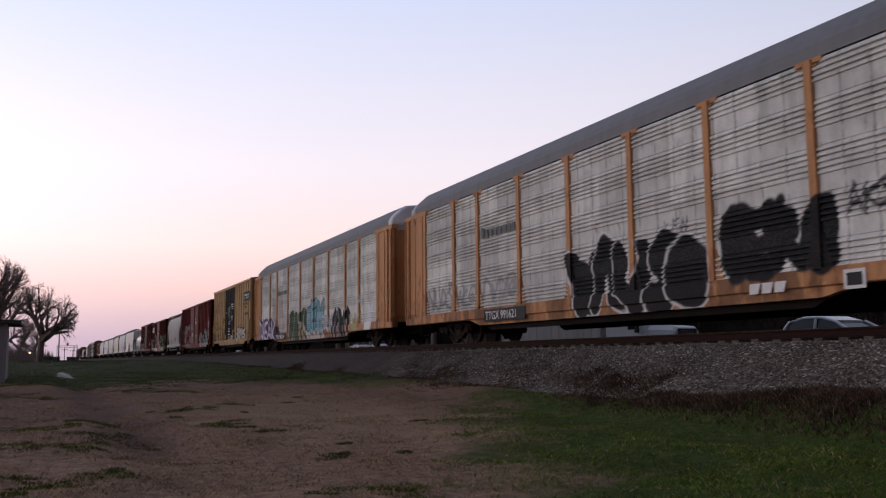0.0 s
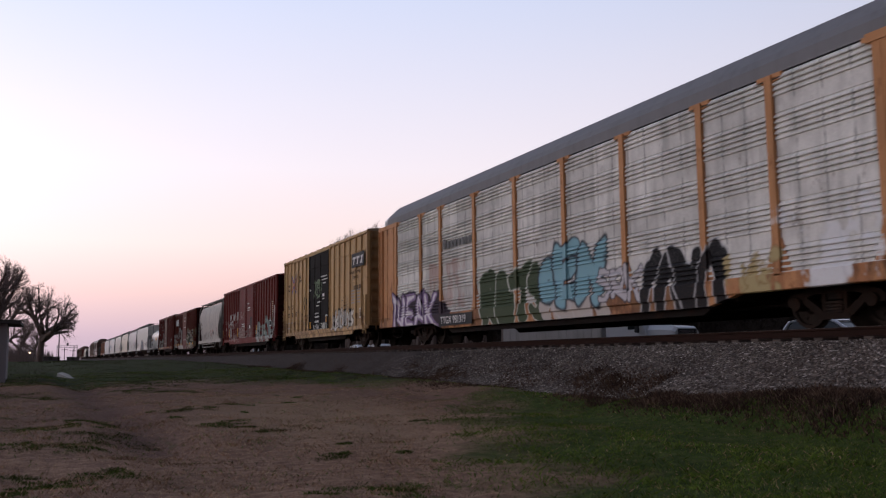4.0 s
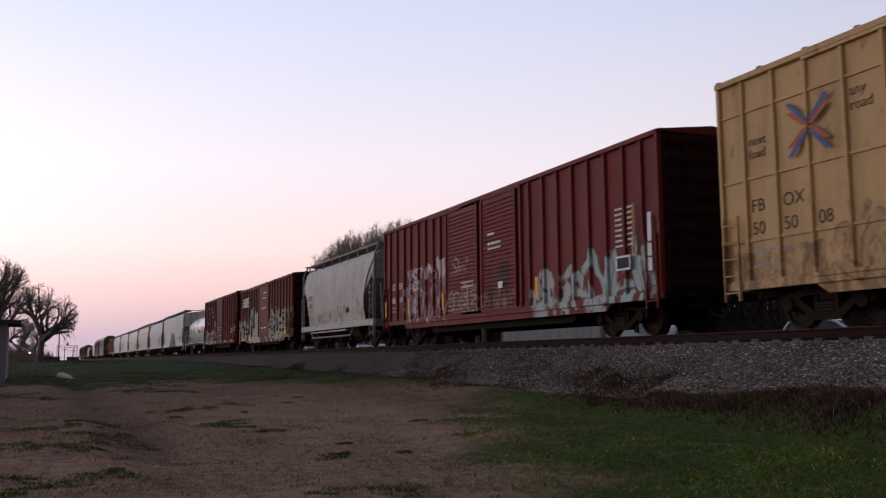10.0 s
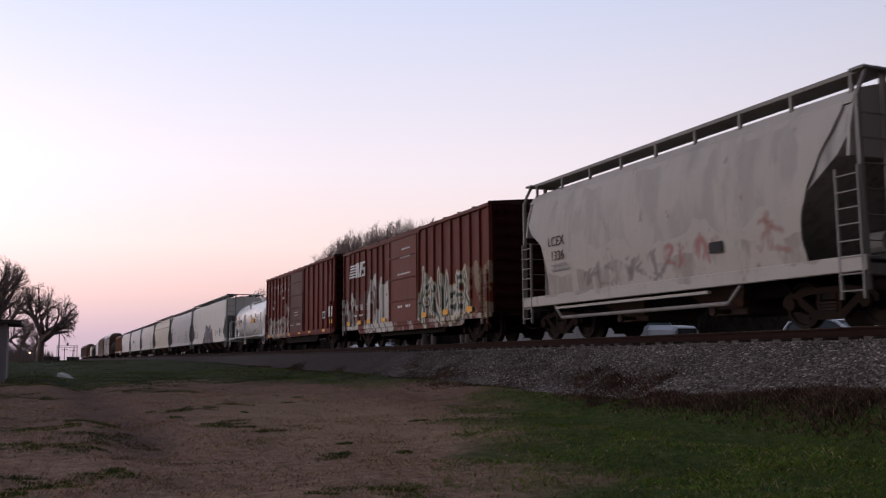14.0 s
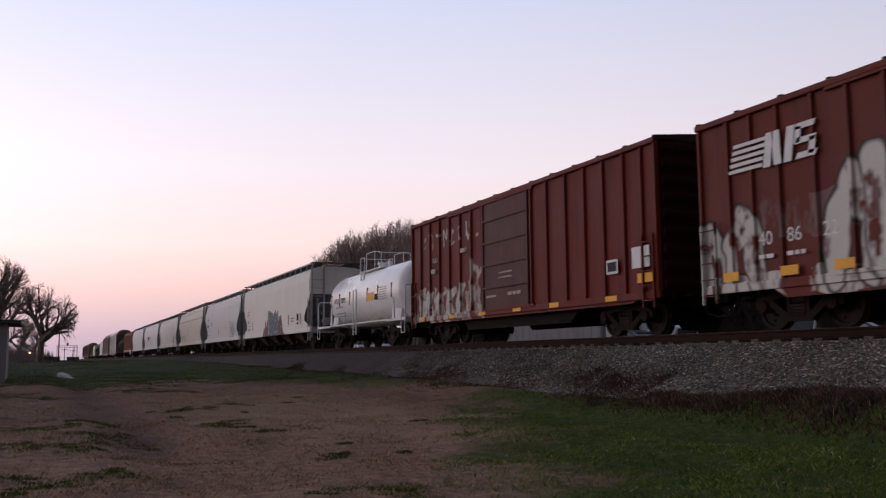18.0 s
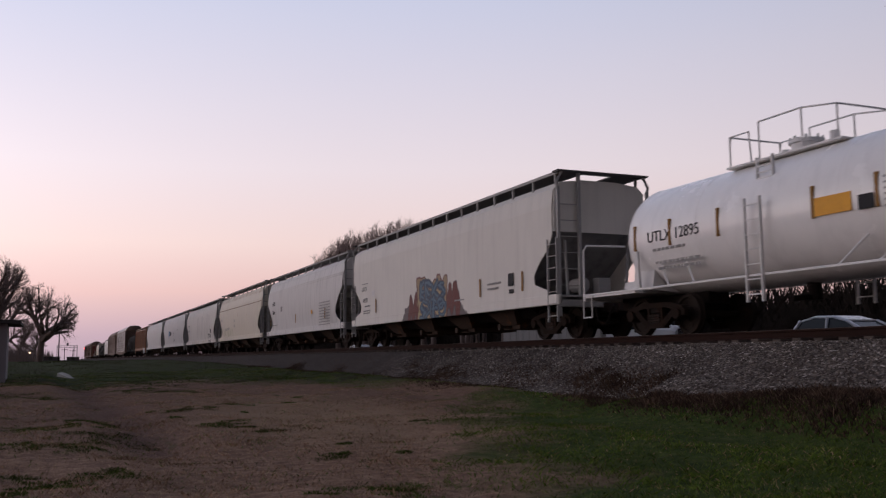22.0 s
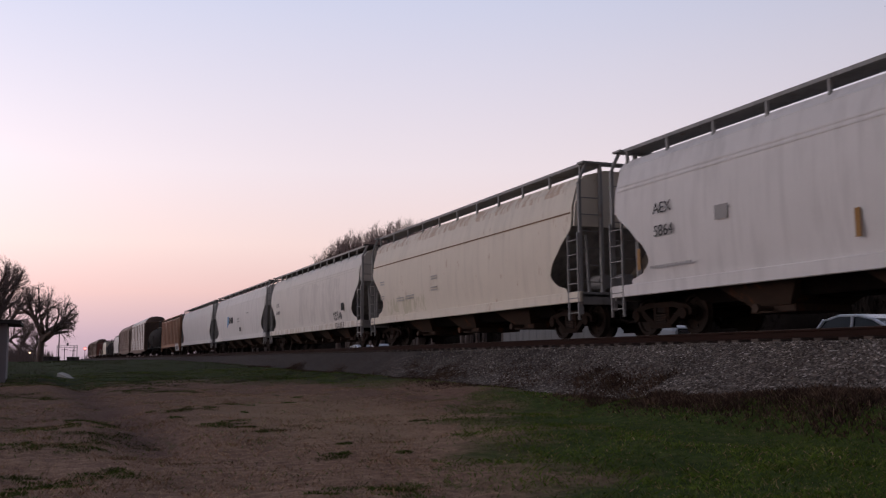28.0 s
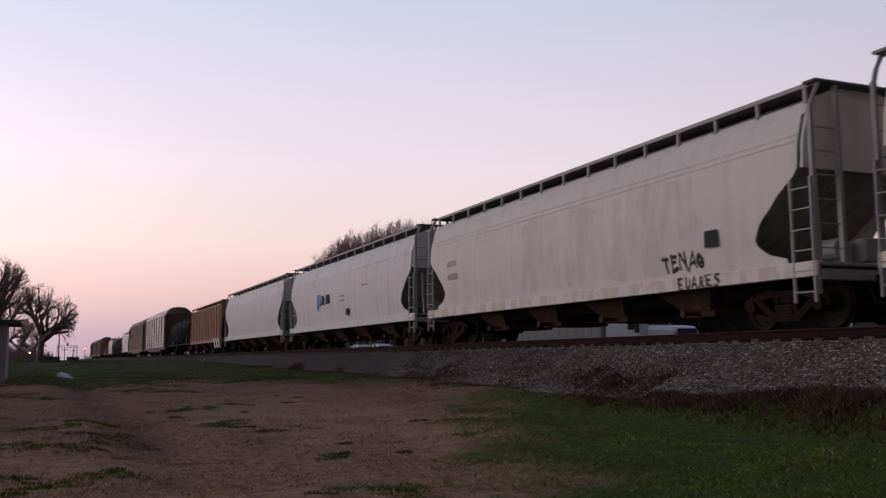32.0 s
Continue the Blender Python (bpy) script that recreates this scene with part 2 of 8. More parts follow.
WHITE = (0.72, 0.71, 0.70, 1)
BLACK = (0.012, 0.012, 0.014, 1)
ORANGE_COL = (0.49, 0.245, 0.112)
steel_dark = surface("sooty_steel", (0.014, 0.011, 0.010), 0.8, 0.2, 0.35, 2.0, 25, rust=0.6, rust_col=(0.028, 0.014, 0.009, 1), spec=0.08)
wheel_steel = surface("wheel_steel", (0.022, 0.016, 0.013), 0.75, 0.2, 0.3, 4.0, 40, rust=0.5, rust_col=(0.04, 0.02, 0.012, 1), spec=0.1)
bogie_steel = surface("dusty_bogie_steel", (0.022, 0.015, 0.012), 0.85, 0.1, 0.4, 3.0, 25, rust=0.5, rust_col=(0.030, 0.016, 0.010, 1), spec=0.05)
rail_steel = surface("rusty_rail", (0.026, 0.013, 0.010), 0.85, 0.0, 0.3, 3.0, 60, spec=0.08)
rail_shine = surface("worn_rail_head", (0.10, 0.09, 0.085), 0.45, 0.7, 0.2, 3.0, 60)
tie_wood = surface("weathered_tie", (0.080, 0.064, 0.054), 0.9, 0, 0.4, 4.0, 30, per_piece=0.6, spec=0.15)
white_bar = surface("stencil_white", (0.66, 0.65, 0.63), 0.7, 0, 0.2, 6.0, 40, bump=0)
grey_bar = surface("stencil_grey", (0.30, 0.29, 0.28), 0.7, 0, 0.2, 6.0, 40, bump=0)
black_bar = surface("stencil_black", (0.03, 0.03, 0.032), 0.7, 0, 0.2, 6.0, 40, bump=0)
yellow_tape = surface("reflective_yellow", (0.75, 0.36, 0.03), 0.45, 0, 0.15, 5.0, 30, bump=0)
pipe_white = surface("white_pipe", (0.70, 0.69, 0.67), 0.5, 0, 0.15, 3.0, 30, bump=0.05)
pipe_grey = surface("grey_pipe", (0.33, 0.32, 0.31), 0.6, 0.1, 0.2, 3.0, 30, bump=0.05)


# ---- mesh tools ----
class Geo:
    def __init__(self):
        self.v, self.f = [], []

    def add(self, verts, faces):
        n = len(self.v)
        self.v += [tuple(p) for p in verts]
        self.f += [tuple(i + n for i in q) for q in faces]
        return self

    def box(self, x0, x1, y0, y1, z0, z1):
        return self.add([(x, y, z) for x in (x0, x1) for y in (y0, y1) for z in (z0, z1)],
                        [(0, 1, 3, 2), (4, 6, 7, 5), (0, 4, 5, 1), (2, 3, 7, 6), (0, 2, 6, 4), (1, 5, 7, 3)])

    def cbox(self, x0, x1, y0, y1, z0, z1, c=0.02):
        """A box with chamfered edges."""
        lo, hi = (x0, y0, z0), (x1, y1, z1)
        vs, idx = [], {}
        for sx in (0, 1):
            for sy in (0, 1):
                for sz in (0, 1):
                    s = (sx, sy, sz)
                    for ax in range(3):
                        p = [(lo[k] + c if s[k] == 0 else hi[k] - c) for k in range(3)]
                        p[ax] = lo[ax] if s[ax] == 0 else hi[ax]
                        idx[(s, ax)] = len(vs)
                        vs.append(tuple(p))
        fs = []
        for ax in range(3):
            a, b = (ax + 1) % 3, (ax + 2) % 3
            for side_ in (0, 1):
                q = []
                for u, w in ((0, 0), (1, 0), (1, 1), (0, 1)):
                    s = [0, 0, 0]
                    s[ax], s[a], s[b] = side_, u, w
                    q.append(idx[(tuple(s), ax)])
                fs.append(q if side_ else q[::-1])
            for u in (0, 1):
                for w in (0, 1):
                    s0, s1 = [0, 0, 0], [0, 0, 0]
                    s0[a] = s1[a] = u
                    s0[b] = s1[b] = w
                    s1[ax] = 1
                    s0, s1 = tuple(s0), tuple(s1)
                    q = [idx[(s0, a)], idx[(s1, a)], idx[(s1, b)], idx[(s0, b)]]
                    fs.append(q if (u + w) % 2 else q[::-1])
        for sx in (0, 1):
            for sy in (0, 1):
                for sz in (0, 1):
                    s = (sx, sy, sz)
                    q = [idx[(s, 0)], idx[(s, 1)], idx[(s, 2)]]
                    fs.append(q if (sx + sy + sz) % 2 else q[::-1])
        return self.add(vs, fs)

    def prism(self, prof, a0, a1, axis="x"):
        """A closed outline, extruded: (y, z) along x, or (x, z) along y, or (x, y) along z."""
        put = {"x": lambda p, a: (a, p[0], p[1]), "y": lambda p, a: (p[0], a, p[1]), "z": lambda p, a: (p[0], p[1], a)}[axis]
        n = len(prof)
        vs = [put(p, a0) for p in prof] + [put(p, a1) for p in prof]
        fs = [(i, (i + 1) % n, n + (i + 1) % n, n + i) for i in range(n)] + [tuple(range(n))[::-1], tuple(range(n, 2 * n))]
        return self.add(vs, fs)

    def loft(self, rings, cap=True):
        n, vs, fs = len(rings[0]), [p for r in rings for p in r], []
        for k in range(len(rings) - 1):
            for i in range(n):
                j = (i + 1) % n
                fs.append((k * n + i, k * n + j, (k + 1) * n + j, (k + 1) * n + i))
        if cap:
            fs += [tuple(range(n))[::-1], tuple(range(len(vs) - n, len(vs)))]
        return self.add(vs, fs)

    def tube(self, pts, r, n=6, r1=None):
        pts = [Vector(p) for p in pts]
        rings = []
        for i, p in enumerate(pts):
            d = (pts[min(i + 1, len(pts) - 1)] - pts[max(i - 1, 0)]).normalized()
            ref = Vector((0, 0, 1)) if abs(d.z) < 0.9 else Vector((1, 0, 0))
            u = d.cross(ref).normalized()
            w = u.cross(d)
            rr = r if r1 is None else r + (r1 - r) * i / (len(pts) - 1)
            rings.append([p + rr * (math.cos(2 * math.pi * k / n) * u + math.sin(2 * math.pi * k / n) * w) for k in range(n)])
        return self.loft(rings)

    def wheel(self, x, y0, y1, z, r, n=24):
        return self.loft([[(x + r_ * math.cos(2 * math.pi * k / n), y, z + r_ * math.sin(2 * math.pi * k / n)) for k in range(n)]
                          for y, r_ in ((y0, r * 0.94), (y0 + 0.01, r), (y1 - 0.01, r), (y1, r * 0.94))])

    def lathe_y(self, prof, x, z, n=24):
        return self.loft([[(x + r_ * math.cos(2 * math.pi * k / n), y, z + r_ * math.sin(2 * math.pi * k / n)) for k in range(n)] for y, r_ in prof])

    def mesh(self, name, mat, smooth=False):
        me = bpy.data.meshes.new(name)
        if mat.name in PAINT and self.v:
            vs, fs, paint = tagged_sides(self.v, self.f, PAINT[mat.name])
            me.from_pydata(vs, [], fs)
            layer = me.color_attributes.new("sprayed_paint", "FLOAT_COLOR", "POINT")
            layer.data.foreach_set("color", paint.astype(np.float32).ravel())
        else:
            me.from_pydata(self.v, [], self.f)
        me.materials.append(mat)
        if smooth:
            me.polygons.foreach_set("use_smooth", [True] * len(me.polygons))
        me.update()
        return me


def part(name, geo, mat, parent, label="", smooth=False, loc=None):
    me = geo if isinstance(geo, bpy.types.Mesh) else geo.mesh(name, mat, smooth)
    ob = new(name, me)
    ob.parent = parent
    if loc is not None:
        ob.location = loc
    if label:
        tagged(ob, label)
    return ob


def thing(name, label, category, loc=(0, 0, 0), rz=0.0, group="", kind=""):
    ob = new(name)
    ob.empty_display_size = 0.3
    ob.matrix_world = pose(*loc, 0, 0, rz)
    return tagged(ob, label, category, group, kind)


def solid(name, geo, mat, label, category="", group="", kind="", smooth=False, loc=(0, 0, 0)):
    ob = new(name, geo.mesh(name, mat, smooth))
    ob.location = loc
    return tagged(ob, label, category, group, kind)


def lettering(words, size, mat, parent, x, y, z, name="lettering", thick=0.003):
    """Flat letters on a wall that faces -y."""
    cu = bpy.data.curves.new("letters", "FONT")
    cu.body, cu.size, cu.extrude, cu.align_x = words, size, thick, "LEFT"
    tmp = bpy.data.objects.new("letters", cu)
    me = bpy.data.meshes.new_from_object(tmp)
    bpy.data.objects.remove(tmp)
    bpy.data.curves.remove(cu)
    me.materials.clear()
    me.materials.append(mat)
    me.transform(Matrix.Translation((x, y, z)) @ Matrix.Rotation(radians(90), 4, "X"))
    return part(name, me, mat, parent)


def lines(parent, mat, rows, y, name="stencil"):
    """Unreadable rows of writing: (x0, x1, z, height)."""
    g = Geo()
    for x0, x1, z, h in rows:
        x = x0
        while x < x1 - 0.02:
            w = min(h * random.uniform(1.2, 3.0), x1 - x)
            g.box(x, x + w, y - 0.003, y + 0.003, z, z + h)
            x += w + h * 0.6
    return tagged(part(name, g, mat, parent), kind="stuff")

# ---- ground ----
def smooth(a, b, t):
    t = min(1.0, max(0.0, (t - a) / (b - a)))
    return t * t * (3 - 2 * t)


def near_level(x):
    """The level of the field on the viewer's side."""
    pts = ((-400, -0.62), (-110, -0.6), (-83, -0.66), (-55, -0.86), (-40, -1.06), (-32, -1.22), (-26, -1.38), (-14, -1.58), (0, -1.7), (200, -1.7))
    for (x0, z0), (x1, z1) in zip(pts, pts[1:]):
        if x <= x1:
            return z0 + (z1 - z0) * max(0.0, (x - x0) / (x1 - x0))
    return -1.7


def ground_z(x, y):
    near = near_level(x)
    fade = smooth(160, 60, abs(x)) * smooth(60, 25, abs(y))
    if y < 0:
        near += fade * (0.10 * noise.noise((x * 0.16, y * 0.3, 0.0)) + 0.07 * noise.noise((x * 0.6, y * 0.8, 3.0)) + 0.03 * noise.noise((x * 1.9, y * 2.2, 9.0)))
        # shallow swale and a low bank beside it
        near -= fade * 0.17 * math.exp(-((y + 12.75 - 0.036 * (x + 12.8) + 0.12 * math.sin(x * 0.9)) / 0.55) ** 2) * smooth(-60, -40, x) * smooth(-10.5, -13.0, x)
        near += fade * 0.12 * smooth(-9.5, -6.5, y) * smooth(-4.0, -5.5, y)
        near += 0.26 * smooth(-6.2, -4.7, y) * smooth(-40, -25, x) + 0.36 * smooth(-5.8, -4.1, y) * smooth(-17, -9, x)
    # rise beyond the street, added to close off the sky under the cars
    bank = 3.4 * smooth(21.0, 44.0, y) * smooth(-420, -150, x)
    return near + (-0.9 - near) * smooth(-4.2, 4.2, y) + bank


def ground_material():
    m = bpy.data.materials.new("field_grass_and_dirt")
    m.use_nodes = True
    nt = m.node_tree
    nt.nodes.clear()
    co = nt.nodes.new("ShaderNodeTexCoord").outputs["Object"]
    sep = node(nt, "ShaderNodeSeparateXYZ", {0: co})
    x, y = sep.outputs[0], sep.outputs[1]
    n1 = node(nt, "ShaderNodeTexNoise", {"Vector": co, "Scale": 0.55, "Detail": 6.0, "Roughness": 0.6}).outputs[0]
    n2 = node(nt, "ShaderNodeTexNoise", {"Vector": co, "Scale": 6.0, "Detail": 6.0, "Roughness": 0.7}).outputs[0]
    n3 = node(nt, "ShaderNodeTexNoise", {"Vector": co, "Scale": 40.0, "Detail": 3.0}).outputs[0]
    long = node(nt, "ShaderNodeVectorMath", {0: co, 1: (0.5, 1.7, 1.0)}, operation="MULTIPLY").outputs[0]
    n4 = node(nt, "ShaderNodeTexNoise", {"Vector": long, "Scale": 1.5, "Detail": 4.0, "Roughness": 0.55}).outputs[0]
    # the green side of the field: toe of the bank and the foreground towards +x
    reach = mth(nt, "ADD", y, mth(nt, "MULTIPLY", x, 0.49))
    g1 = mth(nt, "MULTIPLY", mth(nt, "ADD", mth(nt, "ADD", reach, 14.9), mth(nt, "MULTIPLY_ADD", n1, 7.0, -3.5)), 0.55, clamp=True)
    strip = mth(nt, "ADD", mth(nt, "ADD", mth(nt, "MULTIPLY", x, -0.55), mth(nt, "ADD", y, -7.0)), mth(nt, "MULTIPLY_ADD", n1, 3.0, -1.5))
    band = mth(nt, "ADD", mth(nt, "MULTIPLY", mth(nt, "ADD", x, 31.0), -0.6), mth(nt, "ADD", mth(nt, "MULTIPLY_ADD", n1, 9.0, -4.5), mth(nt, "MULTIPLY_ADD", n4, 5.0, -2.5)))
    g2 = mth(nt, "MULTIPLY", mth(nt, "MAXIMUM", strip, band), 0.45, clamp=True)
    tuft = mth(nt, "MULTIPLY", mth(nt, "SUBTRACT", n4, 0.64), 9.0, clamp=True)
    green = mth(nt, "MAXIMUM", mth(nt, "MAXIMUM", g1, g2), mth(nt, "MULTIPLY", tuft, 0.8))
    dry = ramp(nt, n2, [(0.25, (0.130, 0.072, 0.050, 1)), (0.44, (0.250, 0.146, 0.096, 1)), (0.58, (0.355, 0.220, 0.142, 1)), (0.8, (0.49, 0.335, 0.21, 1))])
    grass = ramp(nt, n2, [(0.25, (0.020, 0.030, 0.005, 1)), (0.48, (0.046, 0.070, 0.012, 1)), (0.62, (0.085, 0.096, 0.024, 1)), (0.8, (0.20, 0.145, 0.07, 1))])
    # the straw thins out over bare soil further on
    thin = mth(nt, "MULTIPLY", mth(nt, "ADD", mth(nt, "MULTIPLY_ADD", x, -0.16, -1.9), mth(nt, "MULTIPLY_ADD", n1, 1.4, -0.7)), 1.0, clamp=True)
    dry = mixc(nt, mth(nt, "MULTIPLY", thin, 0.6), dry, (0.165, 0.095, 0.068, 1))
    # pale straw on the low rise, and bare soil along the swale
    ex, ey = mth(nt, "MULTIPLY", mth(nt, "ADD", x, 17.5), 0.13), mth(nt, "MULTIPLY", mth(nt, "ADD", y, 9.6), 0.38)
    rise = mth(nt, "SUBTRACT", 1.0, mth(nt, "ADD", mth(nt, "MULTIPLY", ex, ex), mth(nt, "MULTIPLY", ey, ey)), clamp=True)
    dry = mixc(nt, mth(nt, "MULTIPLY", rise, mth(nt, "MULTIPLY_ADD", n4, 1.0, 0.25, clamp=True)), dry, (0.36, 0.238, 0.142, 1))
    trail = mth(nt, "ADD", mth(nt, "ADD", y, 12.2), mth(nt, "ADD", mth(nt, "MULTIPLY", mth(nt, "ADD", x, 12.8), -0.036), mth(nt, "MULTIPLY", n1, 1.1)))
    worn = mth(nt, "SUBTRACT", 1.0, mth(nt, "MULTIPLY", mth(nt, "ABSOLUTE", trail), 1.3), clamp=True)
    worn = mth(nt, "MULTIPLY", worn, mth(nt, "MULTIPLY", mth(nt, "ADD", x, 11.0), -0.4, clamp=True))
    dry = mixc(nt, mth(nt, "MULTIPLY", worn, 0.8), dry, (0.135, 0.072, 0.058, 1))
    soil = mth(nt, "MULTIPLY", mth(nt, "SUBTRACT", n1, 0.52), 5.0, clamp=True)
    dry = mixc(nt, mth(nt, "MULTIPLY", soil, 0.45), dry, (0.19, 0.105, 0.066, 1))
    lush = mth(nt, "MULTIPLY", mth(nt, "SUBTRACT", n4, 0.5), 5.0, clamp=True)
    grass = mixc(nt, mth(nt, "MULTIPLY", lush, 0.6), grass, (0.062, 0.098, 0.015, 1))
    bare = mth(nt, "MULTIPLY", mth(nt, "MULTIPLY", mth(nt, "SUBTRACT", n4, 0.47, clamp=True), 6.0, clamp=True), mth(nt, "MULTIPLY", mth(nt, "ADD", x, 22.0), -0.2, clamp=True))
    grass = mixc(nt, mth(nt, "MULTIPLY", bare, 0.7), grass, (0.060, 0.036, 0.024, 1))
    # taller, darker growth away along the foot of the bank
    rank = mth(nt, "MULTIPLY", mth(nt, "ADD", mth(nt, "MULTIPLY_ADD", x, -0.16, -3.6), mth(nt, "MULTIPLY_ADD", n4, 3.0, -1.5)), 1.0, clamp=True)
    grass = mixc(nt, mth(nt, "MULTIPLY", rank, 0.62), grass, (0.022, 0.029, 0.008, 1))
    fresh = mth(nt, "MULTIPLY", mth(nt, "SUBTRACT", n1, 0.54, clamp=True), 7.0, clamp=True)
    grass = mixc(nt, mth(nt, "MULTIPLY", fresh, 0.55), grass, (0.060, 0.088, 0.016, 1))
    col = mixc(nt, green, dry, grass)
    col = mixc(nt, 0.5, col, ramp(nt, n3, [(0.3, (0.6, 0.6, 0.6, 1)), (0.7, (1.15, 1.15, 1.15, 1))]), "MULTIPLY")
    # far side: street verge, dull
    far = mth(nt, "MULTIPLY", mth(nt, "SUBTRACT", y, 2.0), 1.0, clamp=True)
    col = mixc(nt, far, col, mixc(nt, n2, (0.012, 0.012, 0.008, 1), (0.04, 0.033, 0.024, 1)))
    bs = node(nt, "ShaderNodeBsdfPrincipled", {"Base Color": col, "Roughness": 0.95, "Specular IOR Level": 0.1})
    bn = node(nt, "ShaderNodeBump", {"Strength": 0.9, "Distance": 0.08, "Height": mth(nt, "ADD", n2, mth(nt, "MULTIPLY", n3, 0.35))})
    nt.links.new(bn.outputs[0], bs.inputs["Normal"])
    out = nt.nodes.new("ShaderNodeOutputMaterial")
    nt.links.new(bs.outputs[0], out.inputs[0])
    return m


def spaced(near_step, lo, hi, a, b, grow=1.35):
    """Even steps between lo and hi, growing outwards to a and b."""
    mid = [lo + near_step * i for i in range(int((hi - lo) / near_step) + 1)]
    left, right, s = [], [], near_step
    p = lo
    while p > a:
        s *= grow
        p -= s
        left.append(max(p, a))
    p, s = mid[-1], near_step
    while p < b:
        s *= grow
        p += s
        right.append(min(p, b))
    return left[::-1] + mid + right


gx, gy = spaced(0.28, -46, 0, -3000, 1500, 1.22), spaced(0.2, -16.0, -3.9, -1800, 2600)
gg = Geo()
gg.v = [(x, y, ground_z(x, y)) for y in gy for x in gx]
nx = len(gx)
gg.f = [(j * nx + i, j * nx + i + 1, (j + 1) * nx + i + 1, (j + 1) * nx + i) for j in range(len(gy) - 1) for i in range(nx - 1)]
field_mat = ground_material()
ground = solid("ground", gg, field_mat, "rough field of dry tan grass and dark green patches", "ground", kind="structure", smooth=True)


# ---- ballast bed, rails and sleepers ----
def ballast_material():
    m = bpy.data.materials.new("grey_crushed_stone")
    m.use_nodes = True
    nt = m.node_tree
    nt.nodes.clear()
    co = nt.nodes.new("ShaderNodeTexCoord").outputs["Object"]
    vo = node(nt, "ShaderNodeTexVoronoi", {"Vector": co, "Scale": 21.0})
    n1 = node(nt, "ShaderNodeTexNoise", {"Vector": co, "Scale": 0.8, "Detail": 6.0}).outputs[0]
    n2 = node(nt, "ShaderNodeTexNoise", {"Vector": co, "Scale": 25.0, "Detail": 3.0}).outputs[0]
    cell = node(nt, "ShaderNodeSeparateColor", {0: vo.outputs["Color"]}).outputs[0]
    col = ramp(nt, cell, [(0.0, (0.060, 0.046, 0.037, 1)), (0.55, (0.150, 0.122, 0.102, 1)), (0.90, (0.26, 0.218, 0.186, 1)), (1.0, (0.52, 0.46, 0.41, 1))])
    col = mixc(nt, mth(nt, "MULTIPLY", mth(nt, "SUBTRACT", n1, 0.5, clamp=True), 3.2, clamp=True), col, (0.035, 0.02, 0.015, 1))
    # further along the line soil and dead weeds fill the stones
    along = node(nt, "ShaderNodeSeparateXYZ", {0: co}).outputs[0]
    soiled = mth(nt, "MULTIPLY", mth(nt, "ADD", mth(nt, "MULTIPLY_ADD", along, -0.07, -1.15), mth(nt, "MULTIPLY_ADD", n1, 1.6, -0.8)), 1.0, clamp=True)
    col = mixc(nt, mth(nt, "MULTIPLY", soiled, 0.85), col, (0.032, 0.022, 0.018, 1))
    # shade under the train and beside the rails, put into the stone colour
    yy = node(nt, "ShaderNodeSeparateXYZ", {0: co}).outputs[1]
    track_shade = mth(nt, "MULTIPLY", mth(nt, "ADD", yy, mth(nt, "MULTIPLY_ADD", n1, 0.5, 1.35)), 4.0, clamp=True)
    col = mixc(nt, mth(nt, "MULTIPLY", track_shade, 0.85), col, (0.028, 0.017, 0.013, 1))
    bs = node(nt, "ShaderNodeBsdfPrincipled", {"Base Color": col, "Roughness": 0.9, "Specular IOR Level": 0.2})
    bn = node(nt, "ShaderNodeBump", {"Strength": 1.0, "Distance": 0.05, "Height": mth(nt, "ADD", mth(nt, "SUBTRACT", 1.0, vo.outputs["Distance"]), n2)})
    nt.links.new(bn.outputs[0], bs.inputs["Normal"])
    out = nt.nodes.new("ShaderNodeOutputMaterial")
    nt.links.new(bs.outputs[0], out.inputs[0])
    return m


ballast_mat = ballast_material()
PROFILE = ((-5.6, -1.95), (-4.6, -1.28), (-3.6, -0.86), (-2.9, -0.55), (-2.25, -0.30), (-1.7, -0.25), (0.0, -0.235), (1.7, -0.25), (2.25, -0.30), (3.2, -0.65), (4.2, -1.1), (4.8, -1.4))


def ballast_z(x, y):
    for (y0, z0), (y1, z1) in zip(PROFILE, PROFILE[1:]):
        if y <= y1:
            z = z0 + (z1 - z0) * (y - y0) / (y1 - y0)
            break
    # the field climbs the bank away from the viewer
    return z + 0.05 * noise.noise((x * 0.5, y * 0.9, 7.0)) * smooth(-1.5, -2.6, y)


bx = spaced(0.45, -60, 4, -900, 320)
by = [-5.6 + 0.28 * i for i in range(14)] + [-1.7, -0.8, 0.0, 0.8, 1.7, 2.25, 3.2, 4.2, 4.8]
bg = Geo()
bg.v = [(x, y, ballast_z(x, y)) for y in by for x in bx]
nx = len(bx)
bg.f = [(j * nx + i, j * nx + i + 1, (j + 1) * nx + i + 1, (j + 1) * nx + i) for j in range(len(by) - 1) for i in range(nx - 1)]
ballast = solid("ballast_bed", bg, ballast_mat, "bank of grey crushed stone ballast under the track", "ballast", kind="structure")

track = thing("railway_track", "straight railway track, rusty rails on weathered sleepers", "railway track", kind="structure")
RAIL = [(-0.075, -0.18), (0.075, -0.18), (0.075, -0.168), (0.012, -0.15), (0.012, -0.05), (0.036, -0.04), (0.036, -0.006), (0.028, 0.0), (-0.028, 0.0), (-0.036, -0.006), (-0.036, -0.04), (-0.012, -0.05), (-0.012, -0.15), (-0.075, -0.168)]
for yr in (-0.755, 0.755):
    rail = part("rail", Geo().prism([(y + yr, z) for y, z in RAIL], -900, 320), rail_steel, track)
    part("rail_head", Geo().box(-900, 320, yr - 0.027, yr + 0.027, 0.0, 0.003), rail_shine, rail, "bright worn running surface")
